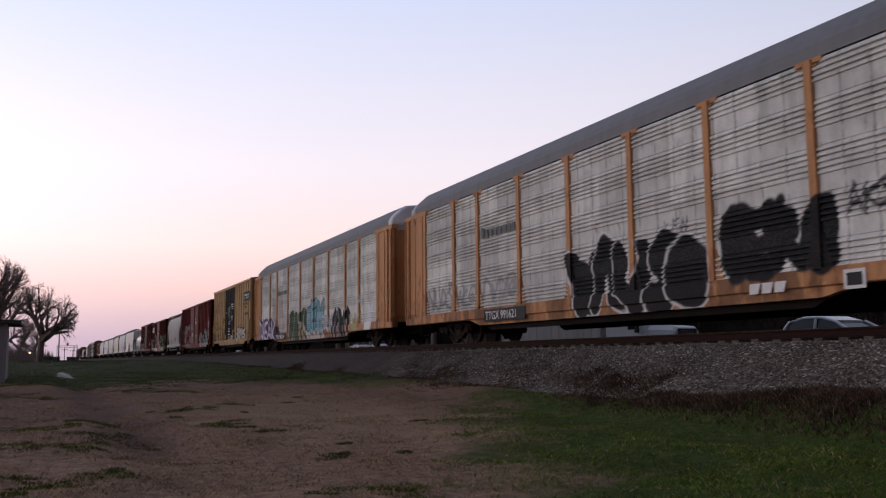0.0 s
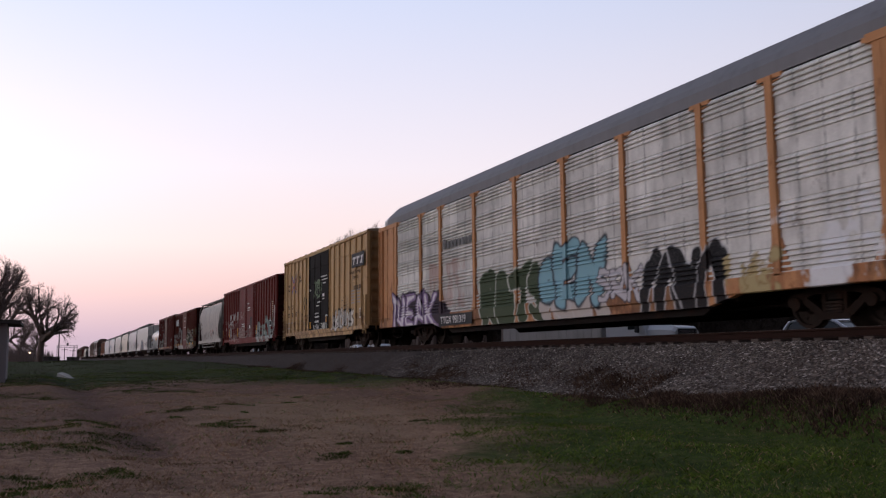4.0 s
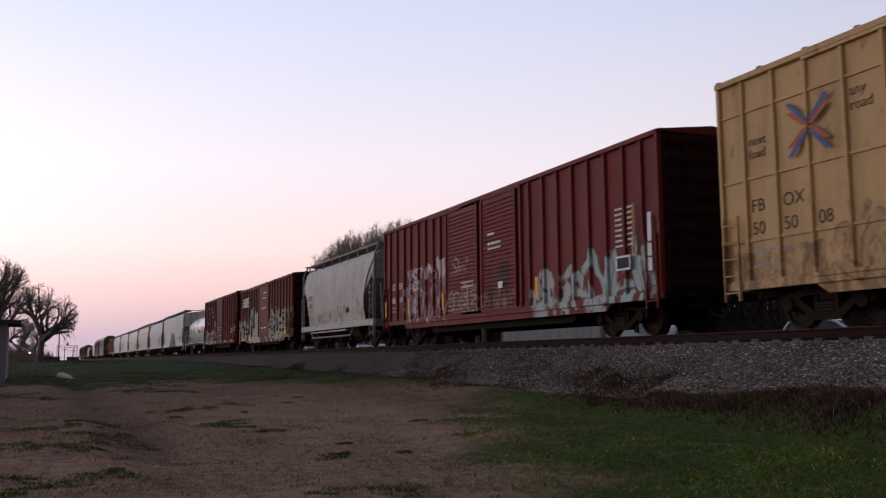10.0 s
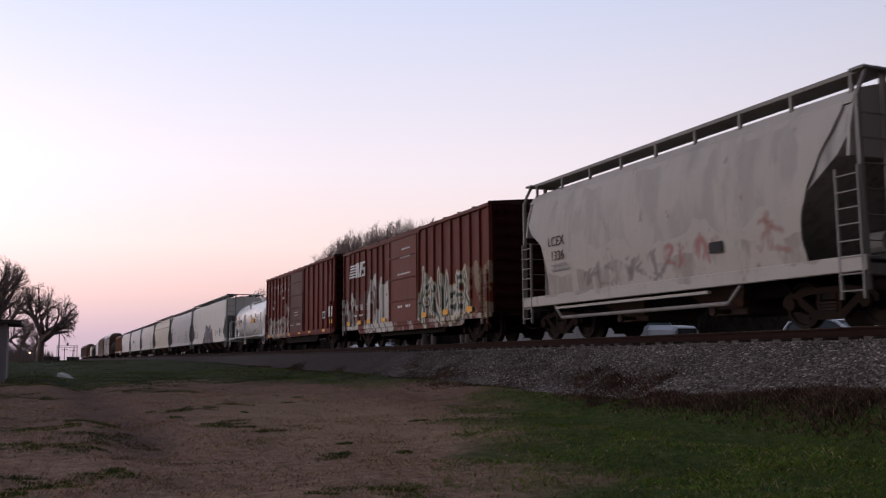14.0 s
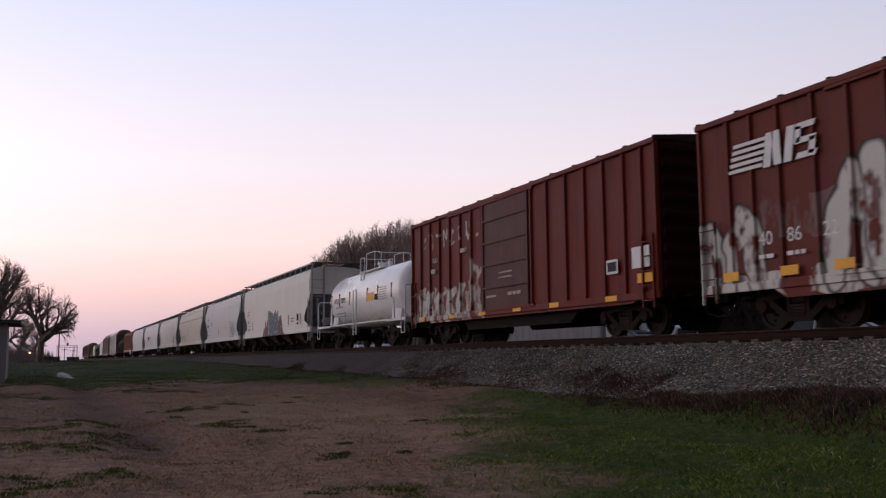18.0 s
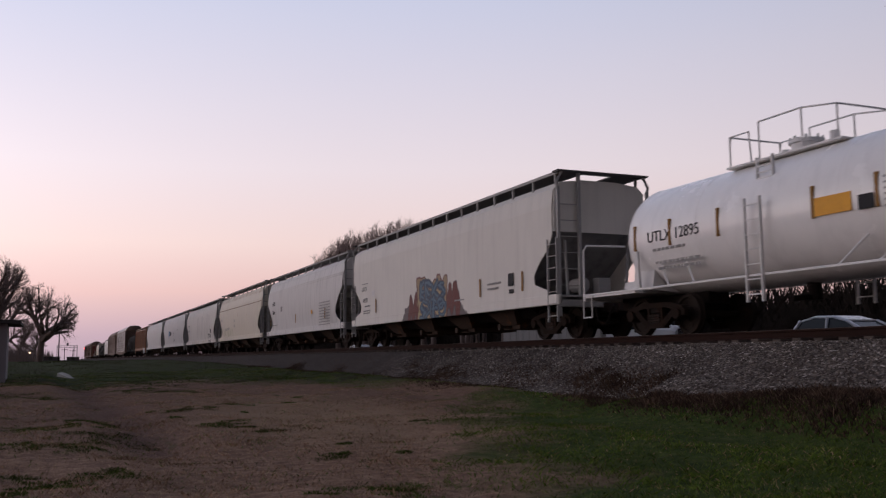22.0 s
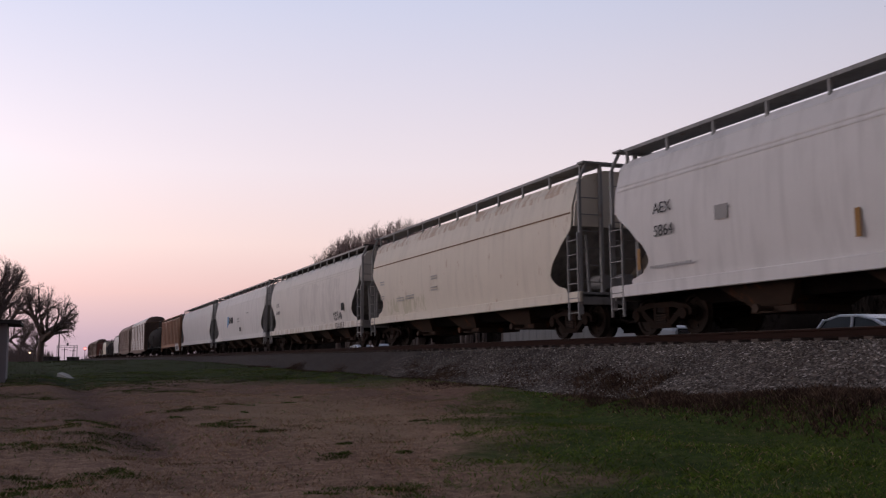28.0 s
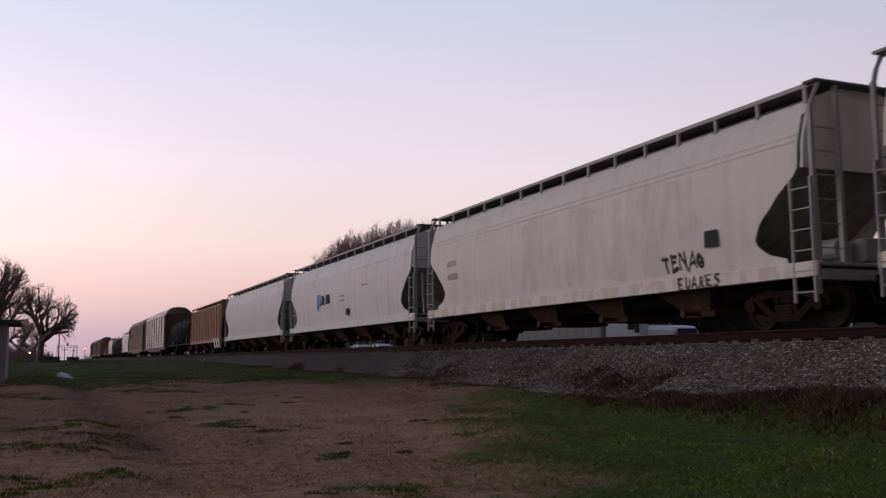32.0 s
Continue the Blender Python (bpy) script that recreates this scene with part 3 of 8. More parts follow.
tie = Geo().cbox(-0.115, 0.115, -1.3, 1.3, -0.36, -0.183, 0.012).mesh("sleeper", tie_wood)
plates = Geo()
for yr in (-0.755, 0.755):
    plates.box(-0.09, 0.09, yr - 0.18, yr + 0.18, -0.183, -0.178)
plate_mesh = plates.mesh("tie_plate", rail_steel)
far_ties = Geo()
xt, k = -420.0, 0
while xt < 60:
    xt += 0.545 + 0.05 * math.sin(k * 1.7)
    k += 1
    if -62 < xt < 2:
        s = part("sleeper", tie, tie_wood, track, loc=(xt, random.uniform(-0.05, 0.05), random.uniform(-0.012, 0.008)))
        part("tie_plate", plate_mesh, rail_steel, s, loc=(0, -s.location.y, -s.location.z))
    else:
        far_ties.box(xt - 0.115, xt + 0.115, -1.3, 1.3, -0.36, -0.183)
tagged(part("sleepers_further_on", far_ties, tie_wood, track), kind="stuff")

# loose stones on the near shoulder
stones = Geo()
rs = random.Random(4)
for _ in range(26000):
    x, y = -30 + 28 * rs.random() ** 0.8, -1.75 - 3.1 * rs.random() ** 1.1
    z, r = ballast_z(x, y), rs.uniform(0.012, 0.032)
    a, q = rs.uniform(0, 6.28), rs.uniform(0.5, 1.0)
    ca, sa = math.cos(a) * r, math.sin(a) * r
    stones.add([(x + ca, y + sa, z + 0.01), (x - sa * q, y + ca * q, z + 0.015), (x - ca, y - sa, z), (x + sa * q, y - ca * q, z + 0.005), (x + ca * 0.2, y - sa * 0.2, z + r * rs.uniform(0.7, 1.1))],
               [(0, 1, 4), (1, 2, 4), (2, 3, 4), (3, 0, 4)])


def stone_material():
    m = bpy.data.materials.new("loose_stone")
    m.use_nodes = True
    nt = m.node_tree
    nt.nodes.clear()
    rnd = nt.nodes.new("ShaderNodeNewGeometry").outputs["Random Per Island"]
    col = ramp(nt, rnd, [(0.0, (0.055, 0.043, 0.035, 1)), (0.6, (0.18, 0.148, 0.122, 1)), (0.93, (0.31, 0.26, 0.225, 1)), (1.0, (0.62, 0.56, 0.50, 1))])
    bs = node(nt, "ShaderNodeBsdfPrincipled", {"Base Color": col, "Roughness": 0.85, "Specular IOR Level": 0.2})
    out = nt.nodes.new("ShaderNodeOutputMaterial")
    nt.links.new(bs.outputs[0], out.inputs[0])
    return m


solid("ballast_stones", stones, stone_material(), "loose grey ballast stones on the bank", "stones", kind="stuff")

# ---- rolling stock: running gear ----
def wheelset_mesh(r):
    g = Geo()
    for s in (-1, 1):
        g.lathe_y([(s * 0.66, r * 1.06), (s * 0.69, r * 1.06), (s * 0.70, r), (s * 0.79, r * 0.985), (s * 0.795, r * 0.84), (s * 0.74, r * 0.8), (s * 0.73, r * 0.4), (s * 0.81, r * 0.3), (s * 0.82, 0.0)], 0, 0, 28)
    g.lathe_y([(-1.05, 0.07), (-0.6, 0.085), (0.6, 0.085), (1.05, 0.07)], 0, 0, 12)
    for k in range(4):
        a = k * math.pi / 2
        g.box(math.cos(a) * r * 0.6 - 0.03, math.cos(a) * r * 0.6 + 0.03, -0.76, -0.73, math.sin(a) * r * 0.6 - 0.03, math.sin(a) * r * 0.6 + 0.03)
    return g.mesh("wheelset", wheel_steel, False)


R_WHEEL = 0.457
WHEELSET = wheelset_mesh(R_WHEEL)
# cast truss: top chord, two slanting members, bottom chord and the columns beside the springs
TRUSS = (([(-1.13, 0.42), (-1.14, 0.54), (-1.04, 0.64), (-0.45, 0.75), (0.45, 0.75), (1.04, 0.64), (1.14, 0.54), (1.13, 0.42), (0.98, 0.42), (0.93, 0.52), (0.42, 0.63), (-0.42, 0.63), (-0.93, 0.52), (-0.98, 0.42)], 0.075),
         ([(-0.86, 0.54), (-0.66, 0.58), (-0.20, 0.25), (-0.36, 0.18)], 0.066), ([(0.36, 0.18), (0.20, 0.25), (0.66, 0.58), (0.86, 0.54)], 0.066),
         ([(-0.40, 0.15), (0.40, 0.15), (0.34, 0.27), (-0.34, 0.27)], 0.08),
         ([(-0.29, 0.25), (-0.21, 0.25), (-0.21, 0.65), (-0.29, 0.65)], 0.058), ([(0.21, 0.25), (0.29, 0.25), (0.29, 0.65), (0.21, 0.65)], 0.058))
FRAME_MESH = {}
for s in (-1, 1):
    g = Geo()
    for shape, t in TRUSS:
        g.prism(shape, s * 1.0 - t, s * 1.0 + t, "y")
    for x in (-0.89, 0.89):
        g.wheel(x, s * 1.0 - 0.14, s * 1.0 + 0.14, R_WHEEL, 0.13, 14)
    FRAME_MESH[s] = g.mesh("side_frame", bogie_steel)
BOLSTER = Geo().cbox(-0.18, 0.18, -1.05, 1.05, 0.5, 0.72, 0.02).mesh("bogie", steel_dark)
SPRINGS = []
for s in (-1, 1):
    g = Geo()
    for z in (0.27, 0.33, 0.39, 0.45):
        g.cbox(-0.2, 0.2, s * 0.96 - 0.12, s * 0.96 + 0.12, z - 0.025, z + 0.03, 0.01)
    SPRINGS.append(g.mesh("spring_nest", wheel_steel))
SPINNERS = []


def running_gear(car, half, inset, spin=True):
    """Two bogies, each with side frames, bolster, springs and two wheelsets; and the couplers."""
    for s in (-1, 1):
        b = part("bogie", BOLSTER, steel_dark, car, loc=(s * (half - inset), 0, 0))
        part("side_frame", FRAME_MESH[-1], bogie_steel, b)
        part("side_frame", FRAME_MESH[1], bogie_steel, b)
        for nest in SPRINGS:
            part("spring_nest", nest, wheel_steel, b)
        for x in (-0.89, 0.89):
            w = part("wheelset", WHEELSET, wheel_steel, b, loc=(x, 0, R_WHEEL))
            if spin:
                SPINNERS.append((w, x))
        g = Geo().cbox(s * (half - 0.3), s * (half + 0.55), -0.13, 0.13, 0.72, 0.98, 0.02)
        g.cbox(s * (half + 0.35), s * (half + 0.62), -0.2, 0.16, 0.68, 1.02, 0.03) if s > 0 else g.cbox(-(half + 0.62), -(half + 0.35), -0.16, 0.2, 0.68, 1.02, 0.03)
        cp = part("coupler", g, steel_dark, car)
        hose = [(s * (half + 0.1), -0.45, 0.85), (s * (half + 0.3), -0.5, 0.45), (s * (half + 0.6), -0.42, 0.36), (s * (half + 0.8), -0.4, 0.4)]
        part("brake_hose", Geo().tube(hose, 0.03, 6), steel_dark, cp)


def ladder(parent, x0, x1, y, z0, z1, mat, rungs=7, name="ladder", out=0.05):
    """One rail carries the other rail and each rung."""
    rail = lambda x: Geo().box(x - 0.02, x + 0.02, y - 0.03, y + 0.03, z0, z1)
    lad = part(name, rail(x0), mat, parent)
    part("ladder_rail", rail(x1), mat, lad)
    rung = Geo().box(x0, x1, y - out * 0.4 - 0.012, y - out * 0.4 + 0.012, -0.012, 0.012).mesh("rung", mat)
    for k in range(rungs):
        part("rung", rung, mat, lad, loc=(0, 0, z0 + (z1 - z0) * (k + 0.5) / rungs))
    return lad


def underframe(car, half, z0, z1, mat=None, gear=True):
    g = Geo().cbox(-half + 0.1, half - 0.1, -0.28, 0.28, z0, z1, 0.02)
    for x in [(-half + 2.0) + (2 * half - 4.0) * k / 6 for k in range(7)]:
        g.box(x - 0.06, x + 0.06, -1.4, 1.4, z0 + 0.1, z1)
    part("centre_sill", g, mat or steel_dark, car)
    if gear:
        cy = Geo()
        cy.tube([(0.6, -0.75, z0 - 0.02), (1.5, -0.75, z0 - 0.02)], 0.2, 14)
        part("brake_cylinder", cy, steel_dark, car)
        part("brake_rod", Geo().tube([(-half + 2.5, -0.6, z0), (half - 2.5, -0.6, z0)], 0.022, 5), steel_dark, car)


# ---- autorack ----
def autorack(name, label, half, posts, panel_mat, frame_mat, roof_mat, end_top_mat, detail=True):
    car = thing(name, label, "autorack", group="cars of the freight train")
    W = 1.52
    z_lo, z_hi = 1.02, 4.86
    edges = [-half + 1.95] + posts + [half - 1.95]
    # corrugated side sheets, ridges in groups with plain bands between
    prof, z = [], z_lo
    step = 0.105 if detail else 0.4
    n = int((z_hi - z_lo) / step)
    for k in range(n):
        z = z_lo + (z_hi - z_lo) * k / n
        h = (z_hi - z_lo) / n
        plain = (k % 8) in (5, 6, 7)
        if plain:
            prof += [(0.026, z), (0.026, z + h)]
        else:
            prof += [(0.0, z), (0.06, z + h * 0.05), (0.06, z + h * 0.32), (0.004, z + h * 0.95)]
    for s in (-1, 1):
        for a, b in zip(edges, edges[1:]):
            out = [(s * (W + d), z) for d, z in prof]
            inn = [(s * (W - 0.02), z_hi), (s * (W - 0.02), z_lo)]
            part("side_panel", Geo().prism(out + inn, a + 0.05, b - 0.05), panel_mat, car)
        for x in posts + [-half + 1.95, half - 1.95]:
            g = Geo()
            g.box(x - 0.09, x + 0.09, s * W - 0.10, s * W + 0.12, 1.0, 4.86)
            g.prism([(x - 0.33, 4.88), (x + 0.33, 4.88), (x + 0.33, 4.78), (x + 0.12, 4.72), (x - 0.12, 4.72), (x - 0.33, 4.78)], s * W - 0.06, s * W + 0.115, "y")
            g.prism([(x - 0.12, 1.7), (x + 0.12, 1.7), (x + 0.36, 1.0), (x - 0.36, 1.0)], s * W - 0.05, s * W + 0.105, "y")
            part("post", g, frame_mat, car)
        g = Geo().cbox(-half, half, s * 1.5 - 0.12, s * 1.5 + 0.13, 0.72, 1.05, 0.02)
        g.prism([(-half + 5.6, 0.74), (half - 5.6, 0.74), (half - 6.6, 0.52), (-half + 6.6, 0.52)], s * 1.5 - 0.06, s * 1.5 + 0.1, "y")
        part("side_sill", g, frame_mat, car)
        for e in (-1, 1):
            x0, x1 = sorted((e * half, e * (half - 1.95)))
            end = part("end_panel", Geo().cbox(x0 + 0.06, x1 - 0.02, s * W - 0.09, s * W + 0.02, 1.0, 4.8, 0.01), frame_mat, car)
            g = Geo().box(x0 + 0.3, x1 - 0.3, s * W + (0.02 if s > 0 else -0.06), s * W + (0.06 if s > 0 else -0.02), 1.3, 4.5)
            part("end_panel_stiffener", g, frame_mat, end)
            for u in (0.12, 0.5, 0.88):
                xr = x0 + (x1 - x0) * u
                part("end_panel_rib", Geo().box(xr - 0.05, xr + 0.05, min(s * W, s * (W + 0.11)), max(s * W, s * (W + 0.11)), 1.0, 4.78), frame_mat, end)
            g = Geo().prism([(e * (half + 0.02), 4.74), (e * (half - 2.15), 4.74), (e * (half - 2.15), 4.9), (e * (half + 0.02), 4.9)], s * W - 0.12, s * W + 0.16, "y")
            part("corner_cap", g, frame_mat, car)
            xl = e * (half - 0.06)
            ladder(car, min(xl, xl - e * 0.42), max(xl, xl - e * 0.42), s * (W + 0.12), 0.95, 4.75, frame_mat, 10)
    # roof: upright edge, canted sheet, nearly flat top
    rp = [(-1.5, 4.9), (-1.5, 5.16), (-1.38, 5.34), (-0.98, 5.72), (-0.75, 5.82), (0.0, 5.9), (0.75, 5.82), (0.98, 5.72), (1.38, 5.34), (1.5, 5.16), (1.5, 4.9)]
    part("roof", Geo().prism(rp, -half + 0.75, half - 0.75), roof_mat, car)
    g = Geo()
    x = -half + 0.8
    while detail and x < half - 0.7:
        for (y0, z0), (y1, z1) in zip(rp[1:-2], rp[2:-1]):
            g.box(x - 0.02, x + 0.02, min(y0, y1), max(y0, y1), min(z0, z1) - 0.05, max(z0, z1) + 0.012)
        x += 1.25
    for e in (-1, 1):
        xa, xb = e * (half - 0.75), e * (half - 0.24)
        rings = [[(xa, y, z) for y, z in rp], [((xa + xb * 2) / 3, y * 0.99, 4.9 + (z - 4.9) * 0.95) for y, z in rp], [(xb, y * 0.97, 4.9 + (z - 4.9) * 0.82) for y, z in rp]]
        part("roof_end", Geo().loft(rings), end_top_mat, car, "pale curved roof end cap", True)
        part("end_door", Geo().cbox(min(e * (half - 0.35), e * (half - 0.28)), max(e * (half - 0.35), e * (half - 0.28)), -1.46, 1.46, 0.95, 4.72, 0.01), frame_mat, car)
        g2 = Geo().cbox(min(e * (half - 0.36), e * (half - 0.27)), max(e * (half - 0.36), e * (half - 0.27)), -1.46, 1.46, 4.72, 5.2, 0.01)
        part("end_screen", g2, end_top_mat, car)
        for y in (-0.72, 0.0, 0.72):
            part("end_door_seam", Geo().box(min(e * (half - 0.28), e * (half - 0.24)), max(e * (half - 0.28), e * (half - 0.24)), y - 0.03, y + 0.03, 1.0, 4.7), frame_mat, car)
    for s in (-1, 1):
        part("side_girder", Geo().prism([(-half + 6.2, 0.74), (half - 6.2, 0.74), (half - 7.0, 0.36), (-half + 7.0, 0.36)], s * 1.32 - 0.05, s * 1.32 + 0.05, "y"), steel_dark, car)
    part("deck", Geo().box(-half + 0.4, half - 0.4, -1.42, 1.42, 0.9, 1.0), steel_dark, car)
    part("inner_deck", Geo().box(-half + 0.8, half - 0.8, -1.4, 1.4, 2.9, 2.95), steel_dark, car)
    underframe(car, half, 0.5, 0.9)
    running_gear(car, half, 3.7, detail)
    return car


# ---- boxcar ----
def boxcar(name, label, half, eave, floor, body_mat, door_mat, roof_mat, rib_x, doors, rib=0.075, rib_w=0.10, hlines=(), door_bars=4, louvre=False, end_mat=None, low_x=None, low_z=0.62, spin=True, rods=False, bumps=0.02):
    """rib_x: posts along the side. doors: (x0, x1). low_x: the deeper middle sill."""
    car = thing(name, label, "boxcar", group="cars of the freight train")
    W = 1.52
    for s in (-1, 1):
        ys = s * W
        x_edges = [-half] + [v for d in doors for v in d] + [half]
        for a, b in zip(x_edges[::2], x_edges[1::2]):
            part("side_sheet", Geo().box(a, b, min(ys, ys - s * 0.05), max(ys, ys - s * 0.05), floor, eave), body_mat, car)
        for x in rib_x:
            w = rib_w / 2
            g = Geo().prism([(x - w, ys), (x - w * 0.7, ys + s * rib), (x + w * 0.7, ys + s * rib), (x + w, ys)], floor + 0.02, eave - 0.08, "z")
            part("post", g, body_mat, car)
        for x0, x1, z in hlines:
            part("seam", Geo().box(x0, x1, min(ys, ys + s * 0.035), max(ys, ys + s * 0.035), z - 0.03, z + 0.03), body_mat, car)
        for x0, x1 in doors:
            yd = ys + s * 0.05
            d = part("door", Geo().cbox(x0 + 0.02, x1 - 0.02, min(yd, yd - s * 0.06), max(yd, yd - s * 0.06), floor + 0.05, eave - 0.14, 0.01), door_mat, car)
            if louvre:
                g = Geo()
                n = 26
                for k in range(n):
                    z = floor + 0.12 + (eave - floor - 0.36) * k / n
                    g.prism([(yd, z), (yd + s * 0.035, z + 0.025), (yd, z + 0.07)], x0 + 0.08, x1 - 0.08)
                part("door_corrugation", g, door_mat, d)
            else:
                for k in range(1, door_bars + 1):
                    z = floor + (eave - floor) * k / (door_bars + 1)
                    part("door_rib", Geo().box(x0 + 0.06, x1 - 0.06, min(yd, yd + s * 0.05), max(yd, yd + s * 0.05), z - 0.035, z + 0.035), door_mat, d)
            for x in (x0 + 0.06, x1 - 0.06):
                part("door_edge", Geo().box(x - 0.05, x + 0.05, min(yd, yd + s * 0.045), max(yd, yd + s * 0.045), floor + 0.05, eave - 0.14), door_mat, d)
            for x in ((x0 + (x1 - x0) * 0.35, x0 + (x1 - x0) * 0.65) if rods else ()):
                part("lock_rod", Geo().tube([(x, yd + s * 0.07, floor + 0.1), (x, yd + s * 0.07, eave - 0.3)], 0.018, 6), steel_dark, d)
            for z in (floor + 0.03, eave - 0.12):
                part("door_track", Geo().box(x0 - (x1 - x0) * 0.9 if len(doors) == 1 else x0 - 1.5, x1 + 0.3, min(ys, ys + s * 0.09), max(ys, ys + s * 0.09), z - 0.04, z + 0.03), body_mat, car)
        g = Geo().cbox(-half, half, min(ys, ys + s * 0.04) - 0.02, max(ys, ys + s * 0.04) + 0.01, floor - 0.14, floor + 0.04, 0.01)
        if low_x:
            a, b = low_x
            g.prism([(a - 0.35, floor - 0.1), (b + 0.35, floor - 0.1), (b, low_z), (a, low_z)], min(ys, ys - s * 0.06), max(ys, ys - s * 0.06), "y")
        part("side_sill", g, body_mat, car)
        part("top_rail", Geo().cbox(-half, half, min(ys, ys + s * 0.09) - 0.01, max(ys, ys + s * 0.09) + 0.01, eave - 0.1, eave + 0.02, 0.01), body_mat, car)
        for e in (-1, 1):
            xl = e * (half - 0.12)
            ladder(car, min(xl, xl - e * 0.42), max(xl, xl - e * 0.42), s * (W + 0.11), floor - 0.35, floor + 1.35, body_mat, 5)
    ridge = eave + 0.17
    part("roof", Geo().prism([(-1.56, eave - 0.02), (-1.56, eave + 0.03), (-0.02, ridge), (0.02, ridge), (1.56, eave + 0.03), (1.56, eave - 0.02)], -half - 0.03, half + 0.03), roof_mat, car)
    n = int(2 * half / 1.2)
    for k in range(n + 1):
        x = -half + 0.05 + (2 * half - 0.1) * k / n
        part("roof_rib", Geo().prism([(-1.56 - bumps, eave), (-1.56 - bumps, eave + 0.03 + 2 * bumps), (0, ridge + 0.05), (1.56 + bumps, eave + 0.03 + 2 * bumps), (1.56 + bumps, eave)], x - 0.045, x + 0.045), roof_mat, car)
    em = end_mat or body_mat
    for e in (-1, 1):
        part("end_wall", Geo().box(min(e * half, e * (half - 0.05)), max(e * half, e * (half - 0.05)), -1.5, 1.5, floor, eave), em, car)
        n = 9
        for k in range(n):
            z = floor + (eave - floor) * (k + 0.5) / n
            h = (eave - floor) / n * 0.36
            g = Geo().prism([(e * half, z - h), (e * (half + 0.075), z - h * 0.35), (e * (half + 0.075), z + h * 0.35), (e * half, z + h)], -1.42, 1.42, "y")
            part("end_rib", g, em, car)
        part("end_step", Geo().cbox(min(e * half, e * (half + 0.3)), max(e * half, e * (half + 0.3)), -0.9, 0.9, floor - 0.1, floor - 0.04, 0.01), em, car)
        ladder(car, e * half - 0.01, e * half + 0.01, -1.2, floor - 0.2, floor + 1.4, em, 5)
    part("brake_wheel", Geo().tube([(half + 0.14 + 0.01 * math.cos(a), 0.6 + 0.26 * math.sin(a), floor + 1.0 + 0.26 * math.cos(a)) for a in [2 * math.pi * k / 16 for k in range(17)]], 0.02, 6), steel_dark, car)
    for s in (-1, 1):
        part("side_girder", Geo().prism([(-half + 3.9, floor - 0.1), (half - 3.9, floor - 0.1), (half - 4.5, 0.42), (-half + 4.5, 0.42)], s * 1.2 - 0.04, s * 1.2 + 0.04, "y"), steel_dark, car)
    part("floor_pan", Geo().box(-half + 0.05, half - 0.05, -1.48, 1.48, floor - 0.1, floor - 0.02), steel_dark, car)
    underframe(car, half, 0.62, floor - 0.1)
    running_gear(car, half, 2.15 if half < 9 else 2.45, spin)
    return car


# ---- covered hopper ----
def curve_y(z, eave, round_side):
    """Half width of a covered hopper's side at height z."""
    t = (z - 1.2) / (eave - 1.2)
    if round_side:
        return 1.30 + 0.27 * math.sin(min(1.0, max(0.0, t)) * math.pi * 0.62 + 0.62) - 0.10 * max(0.0, t - 0.8) * 4
    return 1.54 - 0.05 * max(0.0, (t - 0.85) / 0.15)


